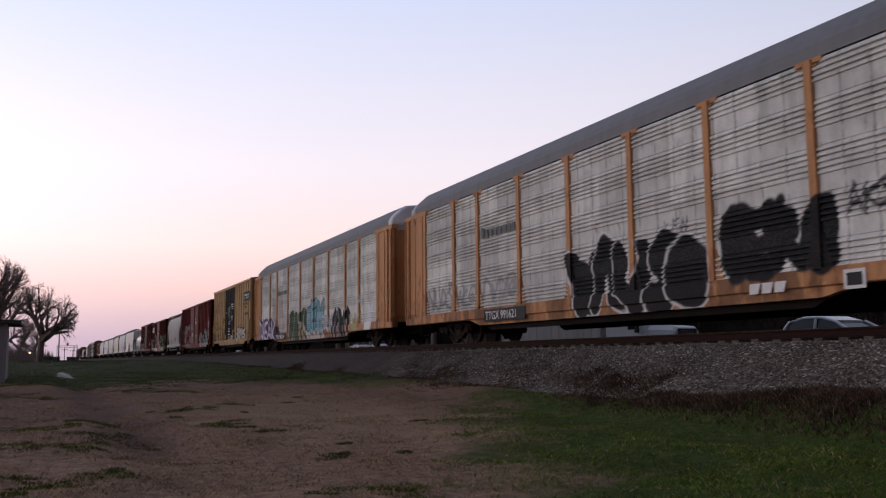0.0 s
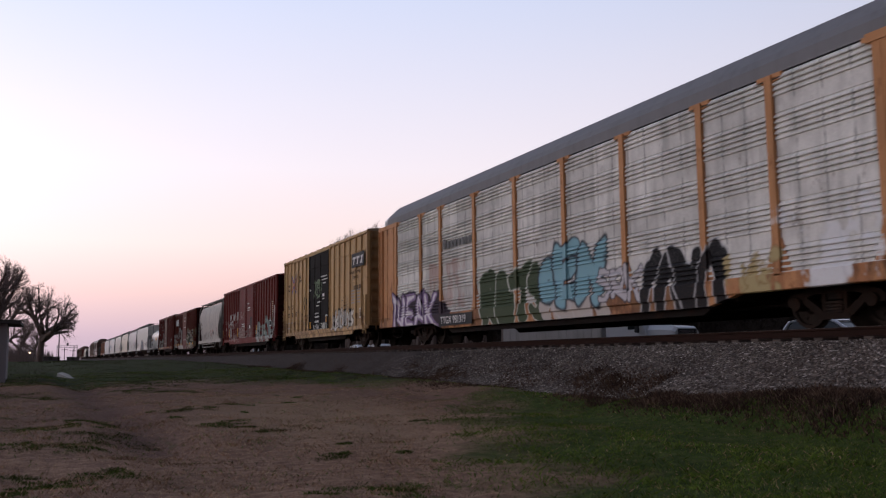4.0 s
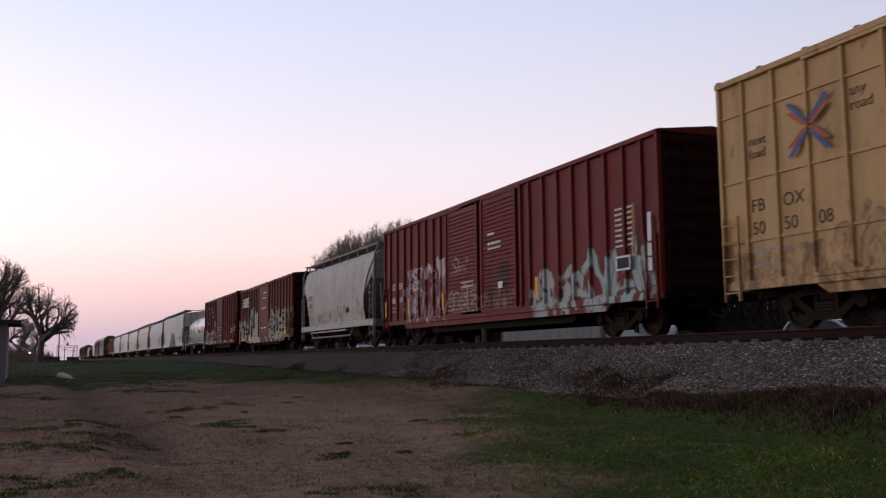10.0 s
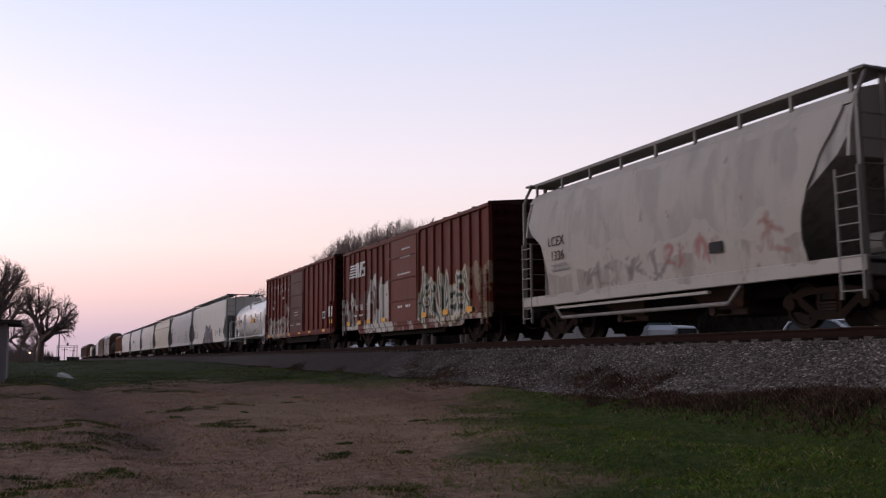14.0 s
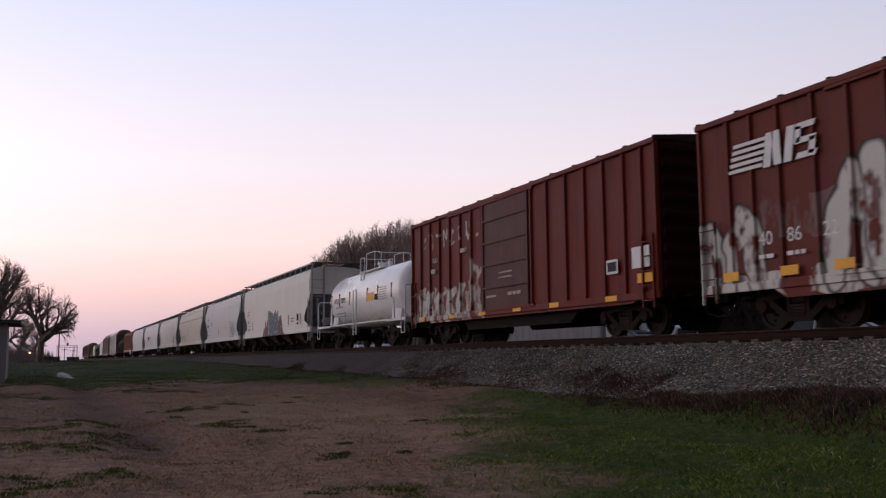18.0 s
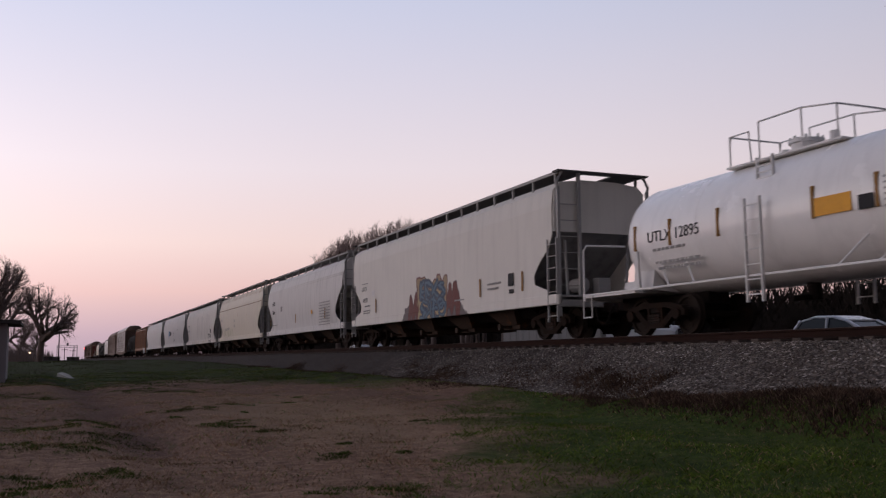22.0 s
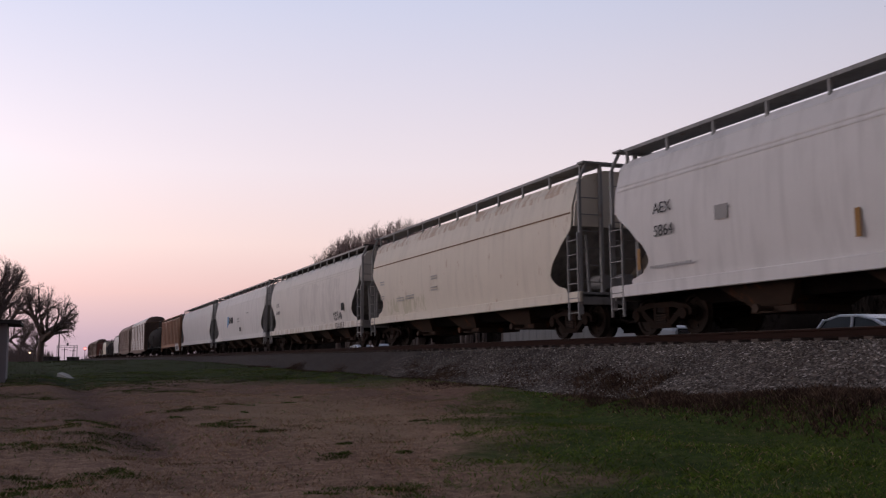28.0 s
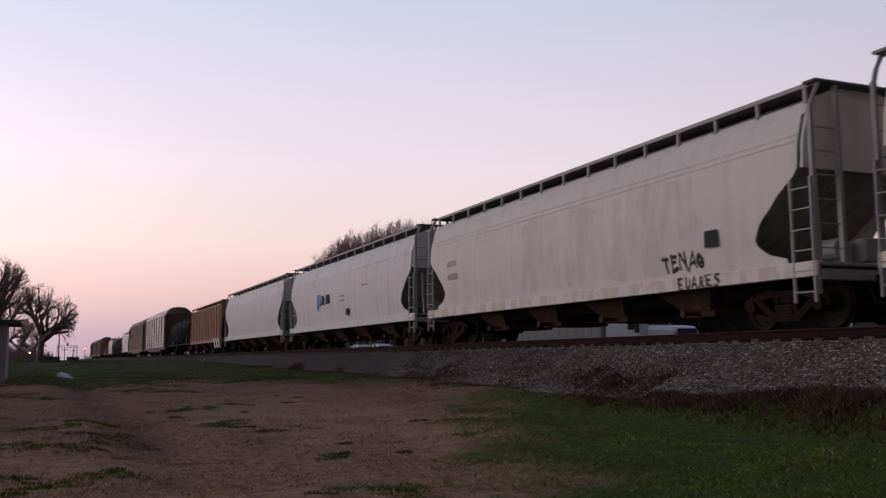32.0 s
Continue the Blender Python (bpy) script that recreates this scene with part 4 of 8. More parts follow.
def hopper(name, label, half, eave, body_mat, board_mat, frame_mat, notch, bays=4, round_side=True, board=0.42, board_posts=13, sill_mat=None, seam_z=None, rungs=6, dark_end=None, spin=True, seam_mat=None, slit=0.14):
    """A covered hopper car. slit: the open height under the running boards. notch: (z, distance that the side sheet stands back from the end)."""
    car = thing(name, label, "covered hopper", group="cars of the freight train")
    sill_mat = sill_mat or body_mat
    levels = [1.2 + (eave - 1.2) * k / 26 for k in range(27)]

    def back_of(z):
        if z >= notch[0][0]:
            return notch[0][1]
        for (z0, d0), (z1, d1) in zip(notch, notch[1:]):
            if z >= z1:
                t = (z - z1) / (z0 - z1)
                return d1 + (d0 - d1) * (0.6 * t + 0.4 * t * t * (3 - 2 * t))
        return notch[-1][1]

    for s in (-1, 1):
        g = Geo()
        rows_ = []
        for z in levels:
            y = s * curve_y(z, eave, round_side)
            xe = half - 0.25 - back_of(z)
            rows_.append([(-xe, y, z), (xe, y, z), (xe, y - s * 0.03, z), (-xe, y - s * 0.03, z)])
        g.loft(rows_)
        part("side_sheet", g, body_mat, car, smooth=False)
        if seam_z:
            for zz in seam_z:
                y = s * (curve_y(zz, eave, round_side) + 0.004)
                xe = half - 0.3 - back_of(zz)
                part("seam", Geo().box(-xe, xe, min(y, y + s * 0.012), max(y, y + s * 0.012), zz - 0.02, zz + 0.02), seam_mat or body_mat, car)
        part("side_sill", Geo().cbox(-half, half, s * 1.5 - 0.06, s * 1.5 + 0.06, 0.92, 1.2, 0.015), sill_mat, car)
    # inner body with sloping ends
    def ring(z, x):
        w = curve_y(z, eave, round_side) - 0.05
        return [(-x, -w, z), (x, -w, z), (x, w, z), (-x, w, z)]
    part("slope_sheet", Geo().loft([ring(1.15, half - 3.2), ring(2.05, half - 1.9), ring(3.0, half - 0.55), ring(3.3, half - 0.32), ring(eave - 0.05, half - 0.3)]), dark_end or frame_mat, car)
    top = eave + board + 0.04 - slit
    we = curve_y(eave, eave, round_side)
    part("roof", Geo().prism([(-we, eave - 0.03), (-we, eave + 0.02), (-we * 0.86, eave + board * 0.5), (-0.55, top), (0.55, top), (we * 0.86, eave + board * 0.5), (we, eave + 0.02), (we, eave - 0.03)], -half + 0.25, half - 0.25), body_mat, car)
    part("hatch_trough", Geo().cbox(-half + 1.0, half - 1.0, -0.3, 0.3, top, top + 0.1, 0.02), frame_mat, car)
    # running boards on brackets
    zt = eave + board + 0.07
    for s in (-1, 1):
        yo = we - 0.13
        y0, y1 = sorted((s * 0.50, s * yo))
        b = part("running_board", Geo().box(-half + 0.02, half - 0.02, y0, y1, zt - 0.03, zt), board_mat, car)
        part("board_edge", Geo().box(-half + 0.02, half - 0.02, s * yo - 0.01, s * yo + 0.01, zt - 0.07, zt + 0.012), frame_mat, b)
        for k in range(board_posts):
            x = -half + 0.4 + (2 * half - 0.8) * k / (board_posts - 1)
            g = Geo().box(x - 0.035, x + 0.035, s * (yo - 0.03) - 0.03, s * (yo - 0.03) + 0.03, eave + 0.05, zt - 0.03)
            part("board_bracket", g, frame_mat, car)
        for e in (-1, 1):
            xe = e * (half - 0.06)
            g = Geo().box(xe - 0.04, xe + 0.04, s * 1.47 - 0.04, s * 1.47 + 0.04, 0.6, eave + 0.05)
            g.tube([(xe, s * 1.47, eave), (xe, s * (we + 0.02), zt - 0.34), (xe, s * (we - 0.16), zt - 0.02)], 0.045, 6)
            part("end_post", g, frame_mat, car)
            ladder(car, min(xe, xe - e * 0.5), max(xe, xe - e * 0.5), s * 1.54, 0.45, 2.75, frame_mat, rungs)
    for e in (-1, 1):
        part("end_board", Geo().box(min(e * (half - 0.3), e * (half + 0.02)), max(e * (half - 0.3), e * (half + 0.02)), -we, we, zt - 0.05, zt), board_mat, car)
        g = Geo()
        g.box(min(e * (half - 0.16), e * (half - 0.06)), max(e * (half - 0.16), e * (half - 0.06)), -0.82, -0.74, 1.1, zt - 0.03)
        ef = part("end_frame", g, frame_mat, car)
        for z in (1.45, 1.9, 2.35, 2.8, 3.25, 3.7):
            part("rung", Geo().box(min(e * (half - 0.12), e * (half - 0.09)), max(e * (half - 0.12), e * (half - 0.09)), -1.45, -0.78, z - 0.012, z + 0.012), frame_mat, ef)
        # end sheet under the arched roof
        arch = [(-curve_y(2.95, eave, round_side) + 0.03, 2.95), (-curve_y(3.5, eave, round_side) + 0.03, 3.5), (-we + 0.03, eave), (-we * 0.84, eave + board * 0.48), (-0.55, top - 0.01)]
        x0, x1 = sorted((e * (half - 0.30), e * (half - 0.24)))
        part("end_sheet", Geo().prism(arch + [(-y, z) for y, z in arch[::-1]], x0, x1), body_mat, car)
        part("end_sill", Geo().cbox(min(e * half, e * (half - 0.16)), max(e * half, e * (half - 0.16)), -1.5, 1.5, 0.85, 1.18, 0.015), frame_mat, car)
        part("shear_plate", Geo().box(min(e * half, e * (half - 2.6)), max(e * half, e * (half - 2.6)), -1.44, 1.44, 1.05, 1.12), frame_mat, car)
        for s in (-1, 1):
            part("end_brace", Geo().tube([(e * (half - 0.5), s * 0.95, 1.1), (e * (half - 0.45), s * 1.05, 2.75)], 0.05, 6), frame_mat, car)
    part("brake_cylinder", Geo().tube([(half - 0.9, -0.5, 1.5), (half - 0.4, -0.5, 1.5)], 0.2, 12), frame_mat, car)
    part("brake_valve", Geo().cbox(half - 0.6, half - 0.25, -0.1, 0.3, 1.25, 1.7, 0.03), frame_mat, car)
    # dark block added between the bays to stand for the deep shade there
    part("underbody", Geo().prism([(-1.28, 1.14), (-0.7, 0.66), (0.7, 0.66), (1.28, 1.14)], -half + 2.5, half - 2.5), steel_dark, car)
    part("brake_tank", Geo().tube([(-half + 0.7, 0.2, 1.42), (-half + 1.5, 0.2, 1.42)], 0.22, 12), frame_mat, car)
    # discharge bays
    span = 2 * half - 5.4
    for k in range(bays):
        x = -span / 2 + span * (k + 0.5) / bays
        w = span / bays * 0.36
        bay = part("bay", Geo().loft([[(x - w, -1.36, 1.15), (x + w, -1.36, 1.15), (x + w, 1.36, 1.15), (x - w, 1.36, 1.15)],
                                      [(x - w * 0.4, -0.8, 0.5), (x + w * 0.4, -0.8, 0.5), (x + w * 0.4, 0.8, 0.5), (x - w * 0.4, 0.8, 0.5)]]), bay_mat, car)
        g = Geo().cbox(x - w * 0.45, x + w * 0.45, -0.75, 0.75, 0.36, 0.52, 0.02)
        g.tube([(x, -1.15, 0.44), (x, 1.15, 0.44)], 0.05, 8)
        g.wheel(x, -1.2, -1.12, 0.44, 0.1, 10)
        part("outlet_gate", g, bay_mat, bay)
    part("centre_sill", Geo().cbox(-half + 0.2, half - 0.2, -0.25, 0.25, 0.62, 1.0, 0.02), steel_dark, car)
    part("brake_pipe", Geo().tube([(-half + 1, -1.1, 0.95), (half - 1, -1.1, 0.95)], 0.025, 5), steel_dark, car)
    running_gear(car, half, 1.35, spin)
    return car


# ---- tank car ----
def tank_car(name, label, half, shell_half, radius, zc, shell_mat, frame_mat, detail=True, cage=True, off=0.0):
    car = thing(name, label, "tank car", group="cars of the freight train")
    n, rings = 40, []
    prof = [(-shell_half, 0.0)] + [(-shell_half + 0.62 * (1 - math.cos(a)), radius * math.sin(a)) for a in [math.pi / 2 * k / 8 for k in range(1, 9)]]
    prof = prof + [(-x, r) for x, r in prof[::-1]]
    prof = [(x + off, r) for x, r in prof]
    for x, r in prof:
        rings.append([(x, r * math.cos(2 * math.pi * k / n), zc + r * math.sin(2 * math.pi * k / n)) for k in range(n)])
    shell = part("shell", Geo().loft(rings, cap=False), shell_mat, car, smooth=True)
    for x in ([off - shell_half + 0.62, off + shell_half - 0.62, -2.0, 2.0] if detail else []):
        part("weld_band", Geo().loft([[(x + dx, (radius + dr) * math.cos(2 * math.pi * k / n), zc + (radius + dr) * math.sin(2 * math.pi * k / n)) for k in range(n)] for dx, dr in ((-0.02, 0.0), (-0.01, 0.006), (0.01, 0.006), (0.02, 0.0))], cap=False), shell_mat, shell, smooth=True)
    zt = zc + radius
    g = Geo().tube([(0, 0, zt - 0.05), (0, 0, zt + 0.2)], 0.30, 20)
    g.tube([(0, 0, zt + 0.2), (0, 0, zt + 0.27)], 0.36, 20)
    for k in range(8):
        a = k * math.pi / 4
        g.tube([(0.31 * math.cos(a), 0.31 * math.sin(a), zt + 0.18), (0.31 * math.cos(a), 0.31 * math.sin(a), zt + 0.34)], 0.03, 6)
    part("manway", g, frame_mat, car)
    part("valve", Geo().tube([(0.75, 0, zt - 0.05), (0.75, 0, zt + 0.3)], 0.1, 10), frame_mat, car)
    part("vent", Geo().tube([(-0.7, 0.1, zt - 0.05), (-0.7, 0.1, zt + 0.22)], 0.08, 10), frame_mat, car)
    if cage:
        p = part("top_platform", Geo().box(-1.6, 1.6, -0.74, 0.74, zt - 0.1, zt - 0.06), frame_mat, car)
        for s in (-1, 1):
            g = Geo()
            for x in (-1.5, -0.6, 0.6, 1.5):
                part("rail_post", Geo().tube([(x, s * 0.7, zt - 0.12), (x, s * 0.7, zt + (0.74 if abs(x) < 1 else 0.6))], 0.02, 6), frame_mat, p)
            part("side_hoop", Geo().tube([(-1.5, s * 0.7, zt + 0.3), (-1.45, s * 0.7, zt + 0.6), (-0.9, s * 0.7, zt + 0.6), (-0.85, s * 0.7, zt - 0.1)], 0.02, 6), frame_mat, p)
            g.tube([(-0.6, s * 0.7, zt + 0.74), (0.6, s * 0.7, zt + 0.74), (1.5, s * 0.7, zt + 0.6)], 0.02, 6)
            part("hand_rail", g, frame_mat, p)
        for x in (-1.5, 1.5):
            part("end_rail", Geo().tube([(x, -0.7, zt + 0.6), (x, 0.7, zt + 0.6)], 0.02, 6), frame_mat, p)
    for s in (-1, 1):
        ladder(car, -0.28, 0.16, s * (radius + 0.12), 0.55, zc + 0.35, frame_mat, 7)
        ladder(car, -0.28, 0.16, s * (radius * 0.8), zc + 0.7, zt - 0.12, frame_mat, 4)
        part("walkway_edge", Geo().cbox(-half, half, s * 1.42 - 0.02, s * 1.42 + 0.02, 1.05, 1.10, 0.008), frame_mat, car)
        for e in (-1, 1):
            xs = off + e * (shell_half - 0.9)
            g = Geo().prism([(xs - 0.1, 1.1), (xs + 0.12, 1.1), (xs + 0.06, zc - 0.3), (xs - 0.0, zc - 0.3)], s * (radius + 0.03) - 0.03, s * (radius + 0.03) + 0.03, "y")
            part("saddle_strap", g, frame_mat, car)
            part("saddle", Geo().prism([(s * 0.3, 1.0), (s * 1.2, 1.06), (s * 1.12, zc - 0.75), (s * 0.8, zc - 1.1), (s * 0.3, zc - 1.3)], xs - 0.35, xs + 0.35), frame_mat, car)
            xe = e * (half - 0.03)
            g = Geo().tube([(xe, s * 1.42, 1.05), (xe, s * 1.42, 2.25), (xe - e * 0.06, s * 1.36, 2.38), (xe - e * 0.1, s * 0.2, 2.4)], 0.03, 6)
            part("end_rail", g, frame_mat, car)
            g = Geo()
            for dx in (0.0, 0.4):
                g.tube([(xe - e * dx, s * 1.45, 1.05), (xe - e * dx, s * 1.45, 0.5)], 0.02, 5)
            g.tube([(xe, s * 1.45, 0.5), (xe - e * 0.4, s * 1.45, 0.5)], 0.02, 5)
            part("sill_step", g, frame_mat, car)
            for dx in (0.7, 1.6):
                part("brace", Geo().tube([(e * (half - 2.9 - dx), s * 1.4, 1.08), (e * (half - 2.4 - dx), s * 1.2, zc - 0.7)], 0.025, 5), frame_mat, car)
    for e in (-1, 1):
        part("end_platform", Geo().box(min(e * half, e * (half - 2.3)), max(e * half, e * (half - 2.3)), -1.42, 1.42, 1.0, 1.06), frame_mat, car)
        part("stub_sill", Geo().cbox(min(e * (half - 0.1), e * (half - 3.6)), max(e * (half - 0.1), e * (half - 3.6)), -0.3, 0.3, 0.68, 1.02, 0.02), steel_dark, car)
        part("end_beam", Geo().cbox(min(e * half, e * (half - 0.1)), max(e * half, e * (half - 0.1)), -1.45, 1.45, 0.92, 1.12, 0.01), frame_mat, car)
    part("bottom_outlet", Geo().tube([(0, 0, zc - radius + 0.1), (0, 0, 0.6)], 0.15, 12).tube([(0, 0, 0.68), (0, -0.6, 0.62)], 0.06, 8), steel_dark, car)
    part("brake_cylinder", Geo().tube([(half - 1.4, -0.6, 1.3), (half - 0.8, -0.6, 1.3)], 0.16, 10), frame_mat, car)
    part("brake_valve", Geo().cbox(-half + 0.5, -half + 1.1, -0.5, 0.1, 1.06, 1.4, 0.03), frame_mat, car)
    running_gear(car, half, 2.55, detail)
    return car

# ---- the train ----
pale_ink = surface("pale_grey_ink", (0.36, 0.35, 0.34), 0.7, 0, 0.3, 5.0, 30, bump=0)
worn_ink = surface("worn_dark_ink", (0.13, 0.13, 0.13), 0.7, 0, 0.4, 6.0, 30, bump=0)
rack_orange = surface("faded_orange_paint", ORANGE_COL, 0.6, 0, 0.22, 0.9, 30, streak=0.25, rust=0.35)
rack_roof = surface("grey_roof_sheet", (0.185, 0.185, 0.193), 0.7, 0.1, 0.15, 0.8, 30, streak=0.15)
rack_end = surface("pale_end_sheet", (0.5, 0.5, 0.52), 0.6, 0.1, 0.15, 1.2, 30)
bay_mat = surface("dusty_brown_bay", (0.055, 0.037, 0.028), 0.85, 0, 0.35, 2.0, 25, rust=0.4, spec=0.15)

CAR_A, CAR_B = 84.38, 55.30
DARK = (0.05, 0.05, 0.05, 1)
TAGS_A = [
    dict(box=(-1.3, 4.0, 0.74, 2.1), forms=("zig", "arch", "cup", "hook", "ring"), a=BLACK, b=WHITE, weight=0.24, rim=0.035, seed=2, lap=1.25, jitter=0.05),
    dict(box=(4.6, 7.5, 1.1, 2.25), forms=("ring", "comb", "loop", "ring"), a=BLACK, b=(0.03, 0.03, 0.03, 1), weight=0.2, rim=0.03, seed=5, lap=1.3, jitter=0.05)]
LINES_A = [
    dict(box=(2.55, 3.5, 2.2, 2.5), forms=("foot", "comb", "slash"), a=DARK, b=DARK, weight=0.06, rim=0.01, seed=1, amount=0.8, lap=0.9),
    dict(box=(7.8, 9.3, 1.95, 2.5), forms=("peak", "fork", "hook", "slash"), a=DARK, b=DARK, weight=0.07, rim=0.01, seed=3, amount=0.85),
    dict(box=(-11.6, -9.2, 1.2, 1.95), forms=("slash", "cup", "peak", "hook"), a=(0.25, 0.25, 0.25, 1), b=(0.16, 0.16, 0.17, 1), weight=0.05, rim=0.03, seed=9, amount=0.7),
    dict(box=(-9.0, -7.4, 1.2, 1.85), forms=("zig", "foot", "ring"), a=(0.25, 0.25, 0.25, 1), b=(0.16, 0.16, 0.17, 1), weight=0.05, rim=0.03, seed=11, amount=0.6),
    dict(box=(-6.9, -4.6, 1.3, 2.0), forms=("arch", "arch", "ring"), a=(0.30, 0.30, 0.30, 1), b=(0.17, 0.17, 0.18, 1), weight=0.05, rim=0.035, seed=12, amount=0.6)]
PLUM, LILAC = (0.030, 0.020, 0.032, 1), (0.24, 0.17, 0.30, 1)
TAGS_B = [
    dict(box=(-10.6, -6.6, 0.75, 1.35), forms=("peak", "peak", "peak"), a=PLUM, b=PLUM, weight=0.32, rim=0.02, seed=4, lap=1.5),
    dict(box=(-11.9, -7.6, 0.6, 1.75), forms=("slash", "comb", "peak", "fork"), a=LILAC, b=PLUM, hollow=(0.66, 0.62, 0.66, 1), shade=PLUM, weight=0.15, rim=0.05, seed=6, lap=1.2, lean=-0.15, jitter=0.12),
    dict(box=(-3.9, 0.6, 0.6, 2.0), forms=("loop", "ring", "bar", "hook"), a=(0.05, 0.072, 0.038, 1), b=(0.60, 0.62, 0.55, 1), weight=0.2, rim=0.03, seed=8, lap=1.25, jitter=0.05),
    dict(box=(0.1, 3.1, 0.62, 1.5), forms=("arch", "cup", "arch"), a=(0.46, 0.42, 0.38, 1), b=(0.52, 0.50, 0.48, 1), weight=0.25, rim=0.03, seed=3, lap=1.4),
    dict(box=(0.0, 3.1, 1.0, 2.35), forms=("ring", "comb", "slash"), a=(0.22, 0.40, 0.46, 1), b=(0.03, 0.035, 0.045, 1), weight=0.15, rim=0.05, seed=10, lap=1.2),
    dict(box=(3.0, 4.9, 0.9, 1.7), forms=("hook", "loop", "fork"), a=(0.50, 0.48, 0.50, 1), b=(0.05, 0.05, 0.06, 1), weight=0.12, rim=0.05, seed=7),
    dict(box=(4.9, 7.7, 0.5, 1.65), forms=("arch", "arch", "zig", "arch"), a=BLACK, b=(0.55, 0.55, 0.55, 1), weight=0.2, rim=0.035, seed=13, lap=1.3),
    dict(box=(7.7, 9.2, 0.62, 1.4), forms=("zig", "comb"), a=(0.42, 0.34, 0.17, 1), b=(0.30, 0.22, 0.10, 1), weight=0.15, rim=0.04, seed=14, fade=0.4),
    dict(box=(9.3, 11.75, 0.85, 2.1), forms=("loop", "ring", "hook"), a=(0.72, 0.72, 0.72, 1), b=(0.62, 0.63, 0.64, 1), weight=0.16, rim=0.04, seed=15, fade=0.62, lap=1.2)]
RIVETS = [dict(box=(-13, 13, 1.0, 4.9), how="rivets", a=(0.16, 0.155, 0.15, 1), size=0.68, seed=21.0, amount=0.6)]
galv_a = surface("galvanised_side", (0.59, 0.58, 0.545), 0.65, 0.0, 0.42, 2.2, 34, streak=0.25, patch=0.36, rust=0.1, rust_col=(0.16, 0.12, 0.09, 1), spec=0.07, layers=RIVETS + LINES_A + TAGS_A)
galv_b = surface("galvanised_side_tagged", (0.59, 0.58, 0.545), 0.65, 0.0, 0.42, 2.2, 34, streak=0.25, patch=0.36, rust=0.1, rust_col=(0.16, 0.12, 0.09, 1), spec=0.07,
                 layers=RIVETS + [dict(box=(-8.4, -5.2, 1.3, 2.9), how="worn", a=(0.36, 0.19, 0.15, 1), size=2.0, seed=4.0, amount=0.5)] + TAGS_B)
GRIME = [dict(box=(-13.9, 13.9, 0.5, 1.7), how="worn", a=(0.24, 0.085, 0.04, 1), size=1.4, seed=12.0, amount=0.5, edge=0.2),
         dict(box=(-13.9, 13.9, 0.4, 1.15), how="worn", a=(0.05, 0.032, 0.024, 1), size=2.2, seed=13.0, amount=0.6, edge=0.1)]
orange_a = surface("faded_orange_paint_tagged", ORANGE_COL, 0.6, 0, 0.22, 0.9, 30, streak=0.25, rust=0.35, spec=0.08, layers=GRIME + TAGS_A)
orange_b = surface("faded_orange_paint_painted_over", ORANGE_COL, 0.6, 0, 0.22, 0.9, 30, streak=0.25, rust=0.35, spec=0.08, layers=GRIME + TAGS_B)

autorack_a = autorack("autorack_car", "enclosed autorack with galvanised panels, orange posts and black sprayed lettering", 13.75,
                      [-9.14, -7.22, -4.35, -1.48, 1.40, 4.24, 7.13, 9.2], galv_a, orange_a, rack_roof, rack_end)
autorack_b = autorack("autorack_car", "enclosed autorack with galvanised panels, orange posts and coloured sprayed lettering", 13.76,
                      [-9.14, -7.22, -4.35, -1.46, 1.40, 4.22, 7.14, 9.25], galv_b, orange_b, rack_roof, rack_end)

for car, base, num in ((autorack_a, -6.7, "TTGX 991621"), (autorack_b, -7.23, "TTGX 981319")):
    bd = part("number_board", Geo().box(base, base + 2.75, -1.645, -1.635, 0.6, 0.98), black_bar, car, "black board with white stencilled mark")
    lettering(num, 0.36, white_bar, bd, base + 0.12, -1.648, 0.67)
    # the worn name on the side becomes plain bars
    for k in range(8):
        x = -6.94 + 0.31 * k
        part("worn_side_logo", Geo().box(x, x + (0.27 if k == 5 else 0.2), -1.592, -1.585, 3.28, 3.62 if k == 0 else 3.52), worn_ink, car)
for k in range(3):
    part("side_logo", Geo().prism([(5.38 + 0.34 * k, 0.68), (5.62 + 0.34 * k, 0.68), (5.7 + 0.34 * k, 0.88), (5.4 + 0.34 * k, 0.88)], -1.642, -1.634, "y"), white_bar, autorack_a)
part("placard", Geo().box(7.73, 8.2, -1.64, -1.634, 0.62, 0.96), white_bar, autorack_a)
part("placard_panel", Geo().box(7.8, 8.13, -1.645, -1.638, 0.68, 0.9), black_bar, autorack_a)

